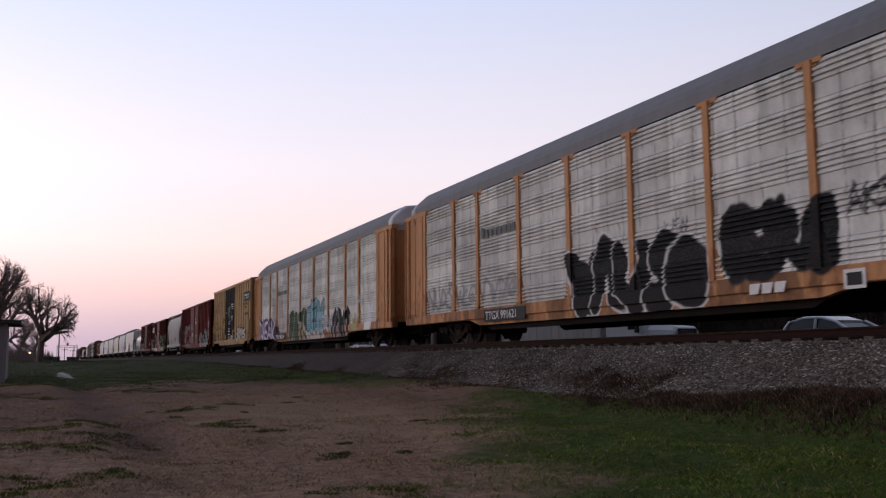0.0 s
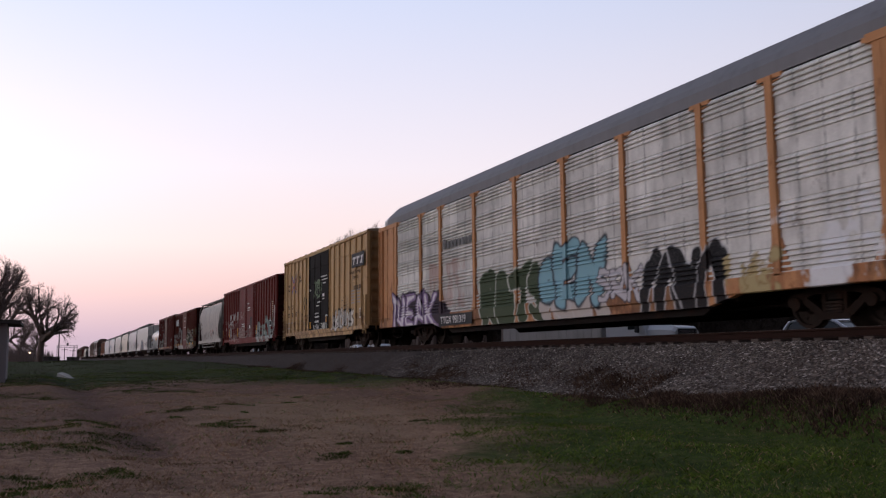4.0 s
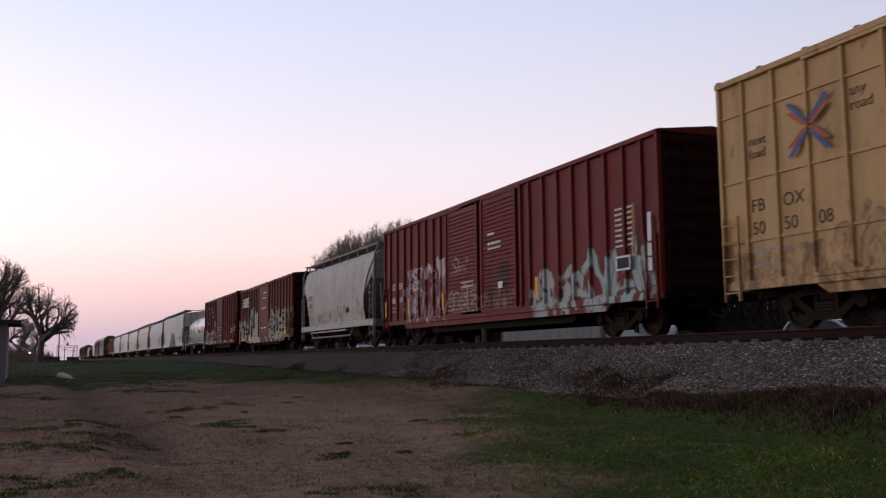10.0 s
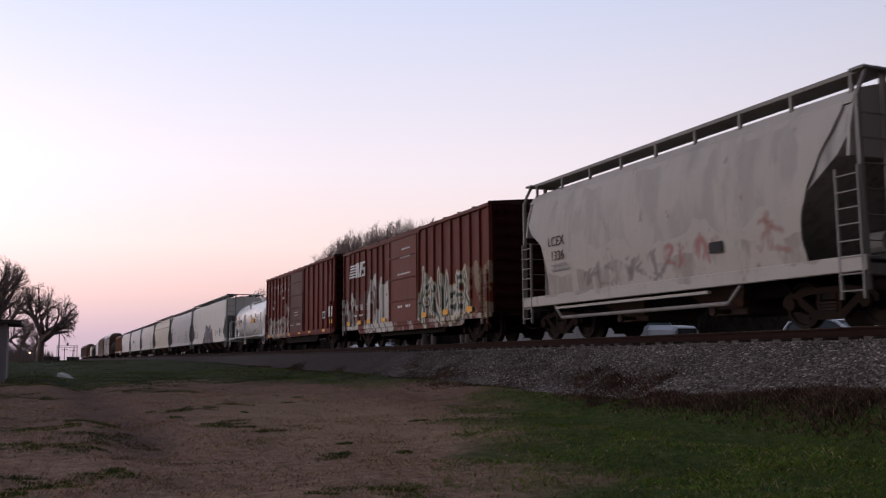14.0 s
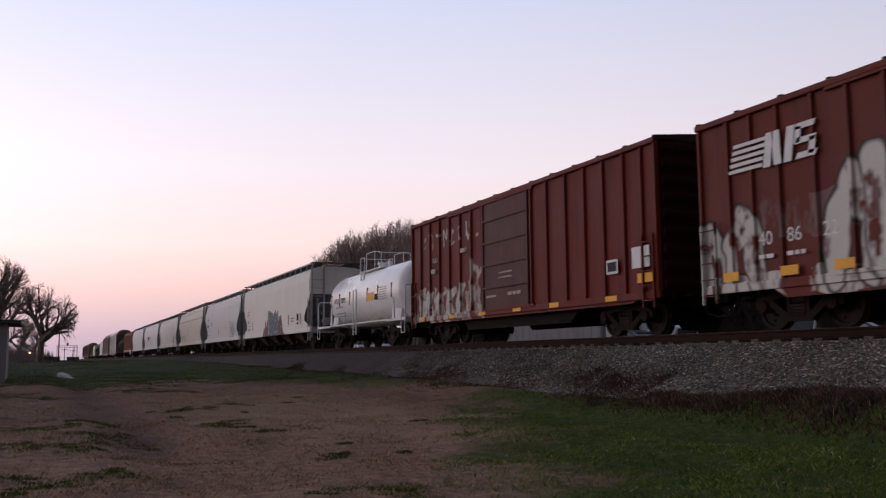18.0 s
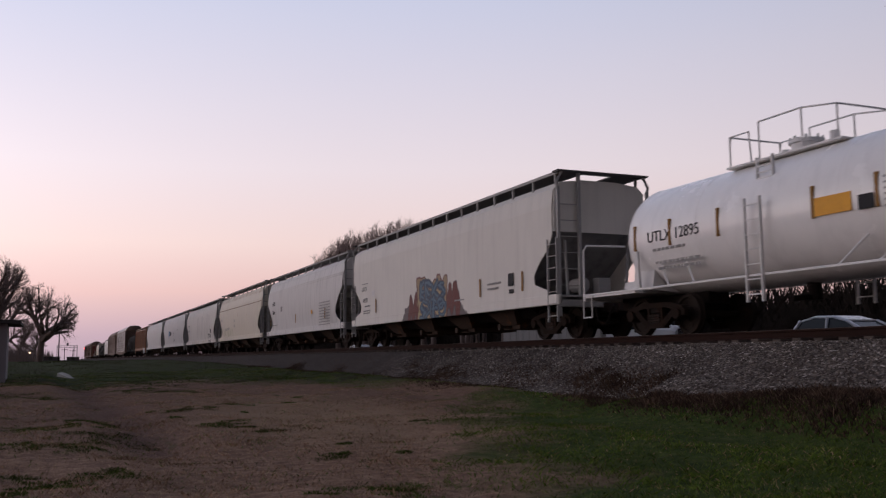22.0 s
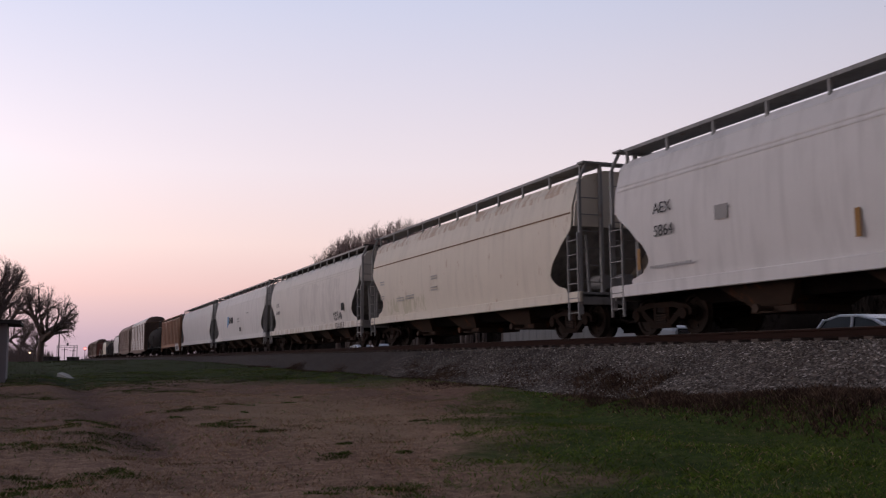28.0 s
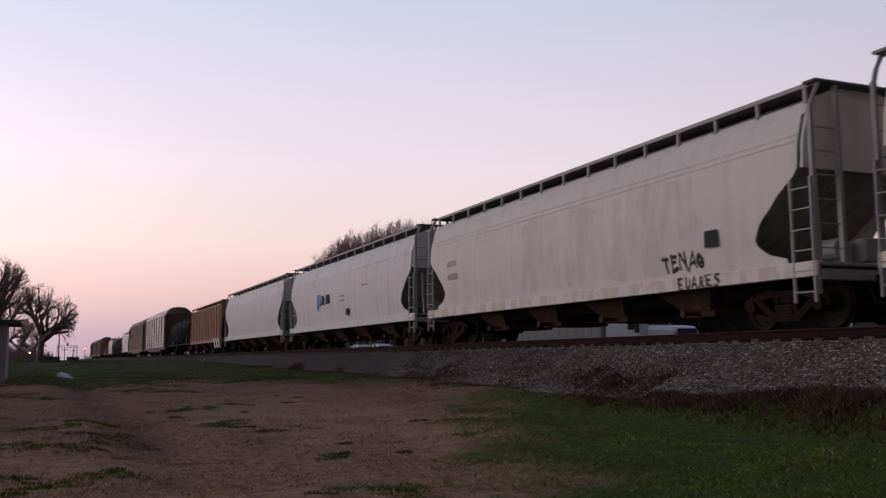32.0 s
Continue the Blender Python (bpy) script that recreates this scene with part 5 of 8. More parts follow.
# yellow boxcar
dark_brown_ink = surface("dark_brown_ink", (0.07, 0.045, 0.025), 0.7, 0, 0.3, 5.0, 30, bump=0)
FB = 31.95
# end walls: shade put into a darker, streaked copy of the side yellow
fbox_end = surface("shaded_yellow_end", (0.22, 0.135, 0.062), 0.7, 0, 0.3, 1.0, 30, streak=0.5, rust=0.3)
fbox_yellow = surface("weathered_yellow_paint", (0.47, 0.305, 0.14), 0.6, 0, 0.18, 0.8, 30, streak=0.3, rust=0.22, rust_col=(0.11, 0.055, 0.022, 1), layers=[
    dict(box=(2.2, 5.6, 0.98, 1.68), forms=("zig", "ring", "foot", "cup", "slash", "hook"), a=(0.62, 0.60, 0.55, 1), b=(0.03, 0.028, 0.025, 1), weight=0.12, rim=0.07, seed=3, fade=0.12),
    dict(box=(-5.0, -2.1, 0.8, 1.8), forms=("loop", "arch", "fork", "bar", "hook"), a=(0.40, 0.25, 0.12, 1), b=(0.09, 0.055, 0.03, 1), weight=0.1, rim=0.05, seed=6, amount=0.85, fade=0.25),
    dict(box=(-7.5, -5.2, 0.95, 1.55), forms=("peak", "ring", "hook", "zig"), a=(0.42, 0.27, 0.13, 1), b=(0.10, 0.06, 0.03, 1), weight=0.07, rim=0.04, seed=7, amount=0.6, fade=0.3),
    dict(box=(-7.9, 7.9, 0.4, 1.55), how="worn", a=(0.13, 0.075, 0.045, 1), size=1.1, seed=2.0, amount=0.7, edge=0.2),
    dict(box=(3.6, 5.0, 1.75, 2.4), how="scrawl", a=(0.05, 0.045, 0.04, 1), size=0.35, seed=4.0, edge=0.04, amount=0.7)])
fbox_door = surface("black_door_paint", (0.010, 0.0095, 0.0095), 0.7, 0, 0.3, 1.0, 30, streak=0.2, spec=0.05, layers=[
    dict(box=(-1.15, 0.3, 2.65, 3.4), forms=("peak", "foot", "comb", "ring"), a=(0.20, 0.26, 0.17, 1), b=(0.12, 0.16, 0.10, 1), weight=0.06, rim=0.02, seed=5),
    dict(box=(-0.55, 0.1, 3.25, 3.6), forms=("ring",), a=(0.20, 0.26, 0.17, 1), b=(0.12, 0.16, 0.10, 1), weight=0.07, rim=0.02, seed=6),
    dict(box=(0.1, 1.3, 0.98, 1.3), forms=("comb", "fork", "ring", "arch"), a=(0.5, 0.5, 0.44, 1), b=(0.4, 0.4, 0.36, 1), weight=0.09, rim=0.02, seed=2),
    dict(box=(-1.2, -0.1, 0.95, 1.25), forms=("slash", "hook", "zig"), a=(0.4, 0.4, 0.38, 1), b=(0.3, 0.3, 0.3, 1), weight=0.07, rim=0.02, seed=4)])
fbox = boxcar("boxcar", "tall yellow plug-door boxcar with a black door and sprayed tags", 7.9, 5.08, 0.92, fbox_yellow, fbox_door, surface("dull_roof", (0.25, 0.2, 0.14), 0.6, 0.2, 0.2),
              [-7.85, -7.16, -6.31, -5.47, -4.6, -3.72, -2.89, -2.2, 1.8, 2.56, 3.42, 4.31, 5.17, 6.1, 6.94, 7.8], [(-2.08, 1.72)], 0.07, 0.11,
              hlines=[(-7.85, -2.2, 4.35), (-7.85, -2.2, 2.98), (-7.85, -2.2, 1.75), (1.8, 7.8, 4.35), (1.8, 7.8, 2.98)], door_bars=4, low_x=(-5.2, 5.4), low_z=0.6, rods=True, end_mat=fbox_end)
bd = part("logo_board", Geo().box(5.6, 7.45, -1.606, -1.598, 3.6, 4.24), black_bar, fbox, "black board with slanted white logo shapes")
for x0 in (5.75, 6.3):
    g = Geo().prism([(x0 + 0.05, 4.08), (x0 + 0.5, 4.08), (x0 + 0.5, 3.98), (x0 + 0.32, 3.98), (x0 + 0.22, 3.72), (x0 + 0.1, 3.72), (x0 + 0.2, 3.98), (x0 + 0.05, 3.98)], -1.612, -1.607, "y")
    part("logo_shape", g, white_bar, bd)
for o, w_ in ((0.0, 0.24), (0.24, -0.24)):
    g = Geo().prism([(6.86 + o, 3.72), (6.98 + o, 3.72), (7.06 + o + w_ + 0.05, 4.08), (6.94 + o + w_ + 0.05, 4.08)], -1.612 - 0.002 * (o > 0), -1.607, "y")
    part("logo_shape", g, white_bar, bd)
for txt, tx, tz in (("Railcar Pooling", 5.28, 3.34), ("Experts", 5.75, 3.1)):
    lettering(txt, 0.27, surface("faded_brown_letters", (0.12, 0.07, 0.03), 0.7, bump=0) if tz > 3.2 else bpy.data.materials["faded_brown_letters"], fbox, tx, -1.6, tz)
lines(fbox, bpy.data.materials["faded_brown_letters"], [(5.9, 7.0, 2.6, 0.18)], -1.6, "faded_slogan")
for k, (txt, tx, tz) in enumerate((("FB", -7.05, 2.3), ("OX", -6.2, 2.3), ("50", -7.05, 1.85), ("50", -6.2, 1.85), ("08", -5.35, 1.85))):
    lettering(txt, 0.36, dark_brown_ink, fbox, tx, -1.527, tz)
for txt, tx, tz in (("next", -7.05, 3.62), ("load", -7.05, 3.36), ("any", -4.5, 3.98), ("road", -4.5, 3.72)):
    lettering(txt, 0.27, dark_brown_ink, fbox, tx, -1.527, tz)
lines(fbox, grey_bar, [(-7.05, -6.0, 1.5, 0.06), (-7.05, -6.3, 1.2, 0.06)] + [(5.3 + 0.85 * (k % 2), 5.8 + 0.85 * (k % 2), 2.55 - 0.14 * (k // 2), 0.06) for k in range(10)], -1.527, "stencil")
for sgn, mat_ in ((1, "red"), (-1, "blue")):
    m_ = surface("faded_%s_paint" % mat_, (0.4, 0.12, 0.07) if sgn > 0 else (0.10, 0.12, 0.25), 0.7, 0, 0.2, bump=0)
    # crossed arms of the logo, each a pair of stripes
    for up in (-1, 1):
        for lr in (-1, 1):
            o = 0.09 if sgn > 0 else -0.09
            xa, za, xb, zb = -5.4 + lr * 0.06, 3.67 + up * (0.06 - o * 0.4), -5.4 + lr * 0.46, 3.67 + up * (0.42 - o)
            part("chevron", Geo().prism([(xa - 0.07, za), (xa + 0.07, za), (xb + 0.07, zb), (xb - 0.07, zb)][::lr * up], -1.612 - 0.001 * sgn, -1.606, "y"), m_, fbox)
heart = [(0.30 * 16 * math.sin(a) ** 3 / 16, 0.03 * (13 * math.cos(a) - 5 * math.cos(2 * a) - 2 * math.cos(3 * a) - math.cos(4 * a))) for a in [2 * math.pi * k / 24 for k in range(25)]]
part("sprayed_heart", Geo().tube([(-3.1 + hx, -1.53, 2.45 + hz) for hx, hz in heart], 0.02, 4), black_bar, fbox)
part("consolidated_stencil", Geo().box(6.6, 7.0, -1.535, -1.528, 1.3, 1.72), white_bar, fbox)
part("stencil_panel", Geo().box(6.65, 6.95, -1.54, -1.534, 1.35, 1.66), black_bar, fbox)
lines(fbox, white_bar, [(0.2, 1.4, 3.62, 0.07), (0.4, 1.5, 3.45, 0.07), (0.6, 1.2, 3.28, 0.06), (-0.4, 0.3, 2.35, 0.08), (-0.6, -0.1, 2.18, 0.06), (-0.9, -0.2, 1.75, 0.1), (-0.9, -0.1, 1.6, 0.08), (-1.0, -0.2, 1.35, 0.1), (1.1, 1.5, 1.6, 0.08), (-1.95, -1.7, 3.05, 0.1)], -1.581, "door_stencil")
part("white_placard", Geo().box(0.55, 0.9, -1.586, -1.579, 2.5, 2.78), white_bar, fbox)
part("reflector", Geo().box(-1.72, -1.58, -1.64, -1.63, 1.05, 1.4), yellow_tape, fbox)
part("reflector", Geo().box(1.38, 1.48, -1.64, -1.63, 1.3, 1.6), yellow_tape, fbox)

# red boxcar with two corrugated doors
# end walls: shade put into a near-black red, with streaks and rust
shaded_end = surface("shaded_red_end", (0.030, 0.008, 0.007), 0.8, 0, 0.3, 1.0, 30, streak=0.4, rust=0.3, rust_col=(0.02, 0.012, 0.009, 1), spec=0.06)
surface("amber_strip", (0.26, 0.13, 0.03), 0.5, 0, 0.1, bump=0)
CO = 12.54
coer_red = surface("oxide_red_paint", (0.145, 0.018, 0.015), 0.6, 0, 0.22, 0.9, 30, streak=0.3, rust=0.2, rust_col=(0.05, 0.02, 0.012, 1), layers=[
    dict(box=(-7.2, -2.9, 0.9, 2.2), how="worn", a=(0.46, 0.40, 0.39, 1), size=0.7, seed=4.0, edge=0.2, amount=0.5),
    dict(box=(2.9, 9.0, 0.5, 1.05), how="worn", a=(0.34, 0.36, 0.34, 1), size=2.2, seed=7.0, edge=0.1),
    dict(box=(3.2, 6.2, 0.85, 1.75), forms=("peak", "ring", "hook", "loop"), a=(0.34, 0.37, 0.35, 1), b=(0.08, 0.07, 0.06, 1), weight=0.13, rim=0.04, seed=8, lap=1.1, jitter=0.24, fade=0.34, wobble=0.14),
    dict(box=(5.9, 9.0, 0.8, 2.0), forms=("fork", "zig", "comb", "slash"), a=(0.36, 0.40, 0.38, 1), b=(0.08, 0.07, 0.06, 1), hollow=(0.28, 0.36, 0.37, 1), weight=0.11, rim=0.04, seed=9, lap=1.1, jitter=0.26, fade=0.34, wobble=0.14),
    dict(box=(-4.9, -3.0, 0.95, 2.2), forms=("hook", "arch", "fork"), a=(0.5, 0.45, 0.44, 1), b=(0.4, 0.35, 0.34, 1), weight=0.15, rim=0.03, seed=10, fade=0.75, amount=0.8),
    dict(box=(-7.1, -5.2, 0.95, 1.75), forms=("comb", "peak", "zig"), a=(0.5, 0.45, 0.44, 1), b=(0.4, 0.35, 0.34, 1), weight=0.15, rim=0.03, seed=11, fade=0.75, amount=0.8),
    dict(box=(-4.8, -4.1, 2.35, 2.9), forms=("slash",), a=(0.55, 0.50, 0.49, 1), b=(0.5, 0.45, 0.44, 1), weight=0.1, rim=0.03, seed=12, fade=0.3),
    dict(box=(-3.9, -3.1, 2.3, 3.0), forms=("zig",), a=(0.55, 0.50, 0.49, 1), b=(0.5, 0.45, 0.44, 1), weight=0.1, rim=0.03, seed=13, fade=0.3),
    dict(box=(-6.8, -5.3, 2.45, 2.85), forms=("cup", "fork", "hook", "bar"), a=(0.6, 0.55, 0.54, 1), b=(0.5, 0.45, 0.44, 1), weight=0.07, rim=0.02, seed=1, fade=0.2, amount=0.9),
    dict(box=(-6.7, -5.4, 2.0, 2.4), forms=("ring", "comb", "loop"), a=(0.6, 0.55, 0.54, 1), b=(0.5, 0.45, 0.44, 1), weight=0.07, rim=0.02, seed=2, fade=0.2, amount=0.9)])
coer_door = surface("oxide_red_door", (0.155, 0.020, 0.017), 0.6, 0, 0.25, 0.9, 30, streak=0.3, rust=0.3, rust_col=(0.04, 0.02, 0.012, 1), layers=[
    dict(box=(-2.85, -0.4, 1.05, 1.75), forms=("ring", "loop", "hook", "comb"), a=(0.14, 0.03, 0.022, 1), b=(0.46, 0.42, 0.38, 1), weight=0.12, rim=0.055, seed=3, fade=0.2, amount=0.9),
    dict(box=(-2.5, -0.6, 2.3, 2.8), forms=("hook", "zig", "foot"), a=(0.4, 0.3, 0.28, 1), b=(0.3, 0.2, 0.18, 1), weight=0.05, rim=0.02, seed=5, fade=0.5, amount=0.8),
    dict(box=(-0.4, 2.3, 0.95, 1.5), how="worn", a=(0.30, 0.25, 0.22, 1), size=0.5, seed=6.0, amount=0.6),
    dict(box=(0.4, 2.0, 1.0, 2.4), how="worn", a=(0.05, 0.02, 0.015, 1), size=1.5, seed=4.0)])
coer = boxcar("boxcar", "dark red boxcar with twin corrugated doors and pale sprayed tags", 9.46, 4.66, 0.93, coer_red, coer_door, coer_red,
              [-9.4, -8.75, -7.96, -7.15, -6.44, -5.64, -4.9, -4.16, -3.49, 2.67, 3.19, 4.01, 4.82, 5.6, 6.4, 7.2, 8.0, 8.75, 9.4], [(-2.95, -0.3), (-0.06, 2.4)], 0.08, 0.12, louvre=True, low_x=(-7.0, 7.0), low_z=0.62, bumps=0.0, end_mat=shaded_end)
lines(coer, white_bar, [(7.55, 8.3, 3.05 - 0.13 * k, 0.045) for k in range(8)], -1.527, "data_stencil")
part("reflector", Geo().box(8.42, 8.52, -1.63, -1.622, 1.9, 3.1), bpy.data.materials["amber_strip"], coer)
part("data_square", Geo().box(7.7, 8.3, -1.63, -1.624, 1.55, 1.9), white_bar, coer)
part("placard_panel", Geo().box(7.75, 8.25, -1.634, -1.628, 1.6, 1.85), black_bar, coer)
part("white_strip", Geo().box(9.02, 9.16, -1.63, -1.622, 1.4, 2.8), white_bar, coer)
lettering("CO", 0.36, white_bar, coer, -8.62, -1.527, 2.2)
lettering("ER", 0.36, white_bar, coer, -7.82, -1.527, 2.2)
lettering("80", 0.36, white_bar, coer, -8.6, -1.527, 1.66)
lines(coer, grey_bar, [(-7.75, -7.2, 1.68, 0.2), (-8.6, -8.0, 1.45, 0.07), (-8.6, -8.0, 1.3, 0.07)], -1.527, "stencil")
lines(coer, white_bar, [(0.5, 1.0, 3.3, 0.08), (0.5, 1.4, 3.0, 0.08), (0.5, 1.4, 2.85, 0.06), (1.2, 1.5, 1.6, 0.2), (-1.6, -0.6, 1.95, 0.05), (-1.6, -0.6, 1.8, 0.05)], -1.612, "stencil")
for x in (-9.2, -6.6, -3.2, 3.6):
    part("reflector", Geo().box(x, x + 0.14, -1.63, -1.622, 1.15, 1.75), yellow_tape, coer)

# short grey covered hopper
LC = -4.615
lcex_grey = surface("dusty_grey_paint", (0.44, 0.41, 0.365), 0.6, 0, 0.14, 0.7, 30, streak=0.08, rust=0.05, layers=[
    dict(box=(-3.4, 0.6, 1.35, 1.85), forms=("zig", "peak", "hook", "slash", "fork", "cup"), a=(0.14, 0.13, 0.13, 1), b=(0.25, 0.22, 0.2, 1), weight=0.07, rim=0.03, lean=0.3, seed=2, amount=0.5, fade=0.4, jitter=0.2),
    dict(box=(0.4, 2.1, 1.5, 2.0), forms=("loop", "zig", "slash"), a=(0.30, 0.08, 0.07, 1), b=(0.35, 0.2, 0.18, 1), weight=0.08, rim=0.03, lean=0.3, seed=6, amount=0.5, fade=0.4, jitter=0.2),
    dict(box=(3.2, 4.6, 1.5, 2.1), forms=("hook", "foot"), a=(0.26, 0.10, 0.08, 1), b=(0.30, 0.16, 0.13, 1), weight=0.06, rim=0.03, seed=8, amount=0.4, fade=0.5, jitter=0.2),
    dict(box=(-5.5, 5.5, 1.15, 1.7), how="worn", a=(0.24, 0.21, 0.18, 1), size=2.4, seed=9.0, edge=0.15, amount=0.6),
    dict(box=(-4.5, 4.5, 2.2, 3.9), how="worn", a=(0.30, 0.28, 0.26, 1), size=3.0, seed=3.0, edge=0.3, amount=0.5)])
# slope sheets: darker grey than the white hoppers' sides, streaked and rusty
hop_dark = surface("streaked_slope_sheet", (0.44, 0.42, 0.39), 0.7, 0, 0.3, 1.0, 30, streak=0.4, rust=0.2)
lcex_frame = surface("dusty_grey_frame", (0.24, 0.225, 0.205), 0.65, 0, 0.25, 1.2, 30, streak=0.2, rust=0.2)
lcex = hopper("covered_hopper_car", "short grey two-bay covered hopper with rounded sides, dusty", 6.2, 3.95, lcex_grey, lcex_frame, lcex_frame,
              [(3.85, 0.22), (3.5, 0.38), (3.0, 0.72), (2.5, 1.0), (2.0, 1.18), (1.6, 1.22), (1.3, 1.15)], 2, True, 0.5, 9, rungs=8, dark_end=hop_dark)
part("side_rod", Geo().tube([(-4.5, -1.46, 0.95), (-4.1, -1.46, 0.56), (2.6, -1.46, 0.56), (3.0, -1.46, 0.9)], 0.045, 8), lcex_frame, lcex)
part("sill_flange", Geo().box(-4.4, 2.0, -1.50, -1.40, 0.80, 0.86), lcex_grey, lcex)
lettering("LCEX", 0.36, dark_brown_ink, lcex, -4.56, -1.60, 2.52)
lettering("1336", 0.36, dark_brown_ink, lcex, -4.42, -1.60, 2.12)
lines(lcex, grey_bar, [(-4.4, -3.6, 1.95, 0.06), (-4.4, -3.5, 1.83, 0.06)], -1.59, "stencil")
part("white_placard", Geo().box(2.2, 2.6, -1.575, -1.565, 1.62, 1.85), black_bar, lcex)

# brown boxcar with white logo, and older brown boxcar
NSC, SOC = -20.85, -38.08
# roofs of both cars, much darker than their sides
dark_roof = surface("dark_roof_sheet", (0.035, 0.016, 0.014), 0.8, 0, 0.3, 1.0, 30)
ns_brown = surface("brown_red_paint", (0.120, 0.023, 0.014), 0.6, 0, 0.22, 0.9, 30, streak=0.3, rust=0.25, rust_col=(0.05, 0.022, 0.014, 1), layers=[
    dict(box=(-6.5, -2.9, 1.75, 2.6), how="worn", a=(0.20, 0.15, 0.14, 1), size=2.0, seed=3.0, edge=0.15, amount=0.6),
    dict(box=(-7.9, -1.5, 0.62, 1.12), how="worn", a=(0.52, 0.50, 0.46, 1), size=2.6, seed=6.0, edge=0.12),
    dict(box=(-7.95, -6.3, 0.75, 2.2), forms=("arch", "arch"), a=(0.50, 0.48, 0.44, 1), b=(0.025, 0.02, 0.018, 1), weight=0.2, rim=0.045, seed=2, fade=0.15),
    dict(box=(-4.6, -1.4, 0.85, 2.55), forms=("arch", "cup", "loop"), a=(0.52, 0.50, 0.46, 1), b=(0.025, 0.022, 0.02, 1), weight=0.2, rim=0.045, seed=8, lean=0.1, fade=0.12),
    dict(box=(-1.5, 8.0, 0.5, 0.9), how="worn", a=(0.42, 0.38, 0.34, 1), size=1.6, seed=9.0, edge=0.05, amount=0.85),
    dict(box=(1.8, 6.3, 1.0, 2.3), forms=("fork", "hook", "loop", "zig", "peak", "ring", "comb", "loop"), a=(0.50, 0.49, 0.44, 1), b=(0.40, 0.34, 0.16, 1), hollow=(0.05, 0.07, 0.05, 1), weight=0.15, rim=0.035, seed=5, lap=1.2, wobble=0.15, shade=(0.04, 0.05, 0.04, 1), jitter=0.2),
    dict(box=(6.2, 7.9, 1.1, 2.3), forms=("zig", "comb"), a=(0.17, 0.13, 0.12, 1), b=(0.42, 0.36, 0.16, 1), weight=0.22, rim=0.03, seed=12, fade=0.4, amount=0.6)])
ns_door = surface("brown_red_door", (0.135, 0.030, 0.018), 0.6, 0, 0.2, 0.9, 30, streak=0.3, rust=0.15)
nsbox = boxcar("boxcar", "brown boxcar with outside posts, white logo stripes and grey sprayed letters", 7.95, 4.36, 0.9, ns_brown, ns_door, dark_roof,
               [-7.88, -7.0, -6.33, -5.59, -4.7, -3.89, -3.09, -2.36, -1.57, 1.75, 2.5, 3.25, 4.0, 4.8, 5.6, 6.4, 7.15, 7.88], [(-1.5, 1.65)], 0.075, 0.1, door_bars=3, low_x=(-5.6, 5.6), low_z=0.58, end_mat=shaded_end)
for k in range(5):
    z = 3.14 + 0.125 * k
    part("logo_stripe", Geo().box(-6.92 + 0.04 * k, -5.98 + 0.04 * k, -1.609, -1.600, z, z + 0.07), white_bar, nsbox)
for x, w_, dx in ((-5.95, 0.2, 0.12), (-5.66, 0.2, -0.02), (-5.4, 0.2, 0.12)):
    part("logo_shape", Geo().prism([(x, 3.1), (x + w_, 3.1), (x + w_ + dx, 3.76), (x + dx, 3.76)], -1.610, -1.600, "y"), white_bar, nsbox)
for z in (3.1, 3.38, 3.65):
    part("logo_shape", Geo().prism([(-5.1, z), (-4.62, z), (-4.56, z + 0.11), (-5.04, z + 0.11)], -1.610, -1.600, "y"), white_bar, nsbox)
part("logo_shape", Geo().prism([(-5.12, 3.4), (-4.97, 3.4), (-4.92, 3.7), (-5.07, 3.7)], -1.610, -1.600, "y"), white_bar, nsbox)
part("logo_shape", Geo().prism([(-4.78, 3.15), (-4.63, 3.15), (-4.58, 3.45), (-4.73, 3.45)], -1.610, -1.600, "y"), white_bar, nsbox)
for x, w_ in ((-6.25, "40"), (-5.5, "86"), (-4.62, "22")):
    lettering(w_, 0.38, white_bar, nsbox, x, -1.527, 1.62)
lines(nsbox, white_bar, [(-6.2, -5.8, 1.35, 0.08), (-5.45, -5.0, 1.35, 0.08), (0.0, 0.9, 3.72, 0.07), (-0.2, 0.9, 3.4, 0.09), (-0.5, 0.9, 2.75, 0.06), (-0.5, 0.0, 1.45, 0.1), (0.4, 0.9, 1.45, 0.1)], -1.585, "stencil")
for x in (-7.2, -5.6, -4.3, -2.3, 2.2, 4.2, 6.2):
    part("reflector", Geo().box(x, x + 0.45, -1.63, -1.622, 0.98, 1.16), yellow_tape, nsbox)

worn_white = surface("worn_white_letters", (0.42, 0.36, 0.33), 0.7, 0, 0.5, 5.0, 30, bump=0)
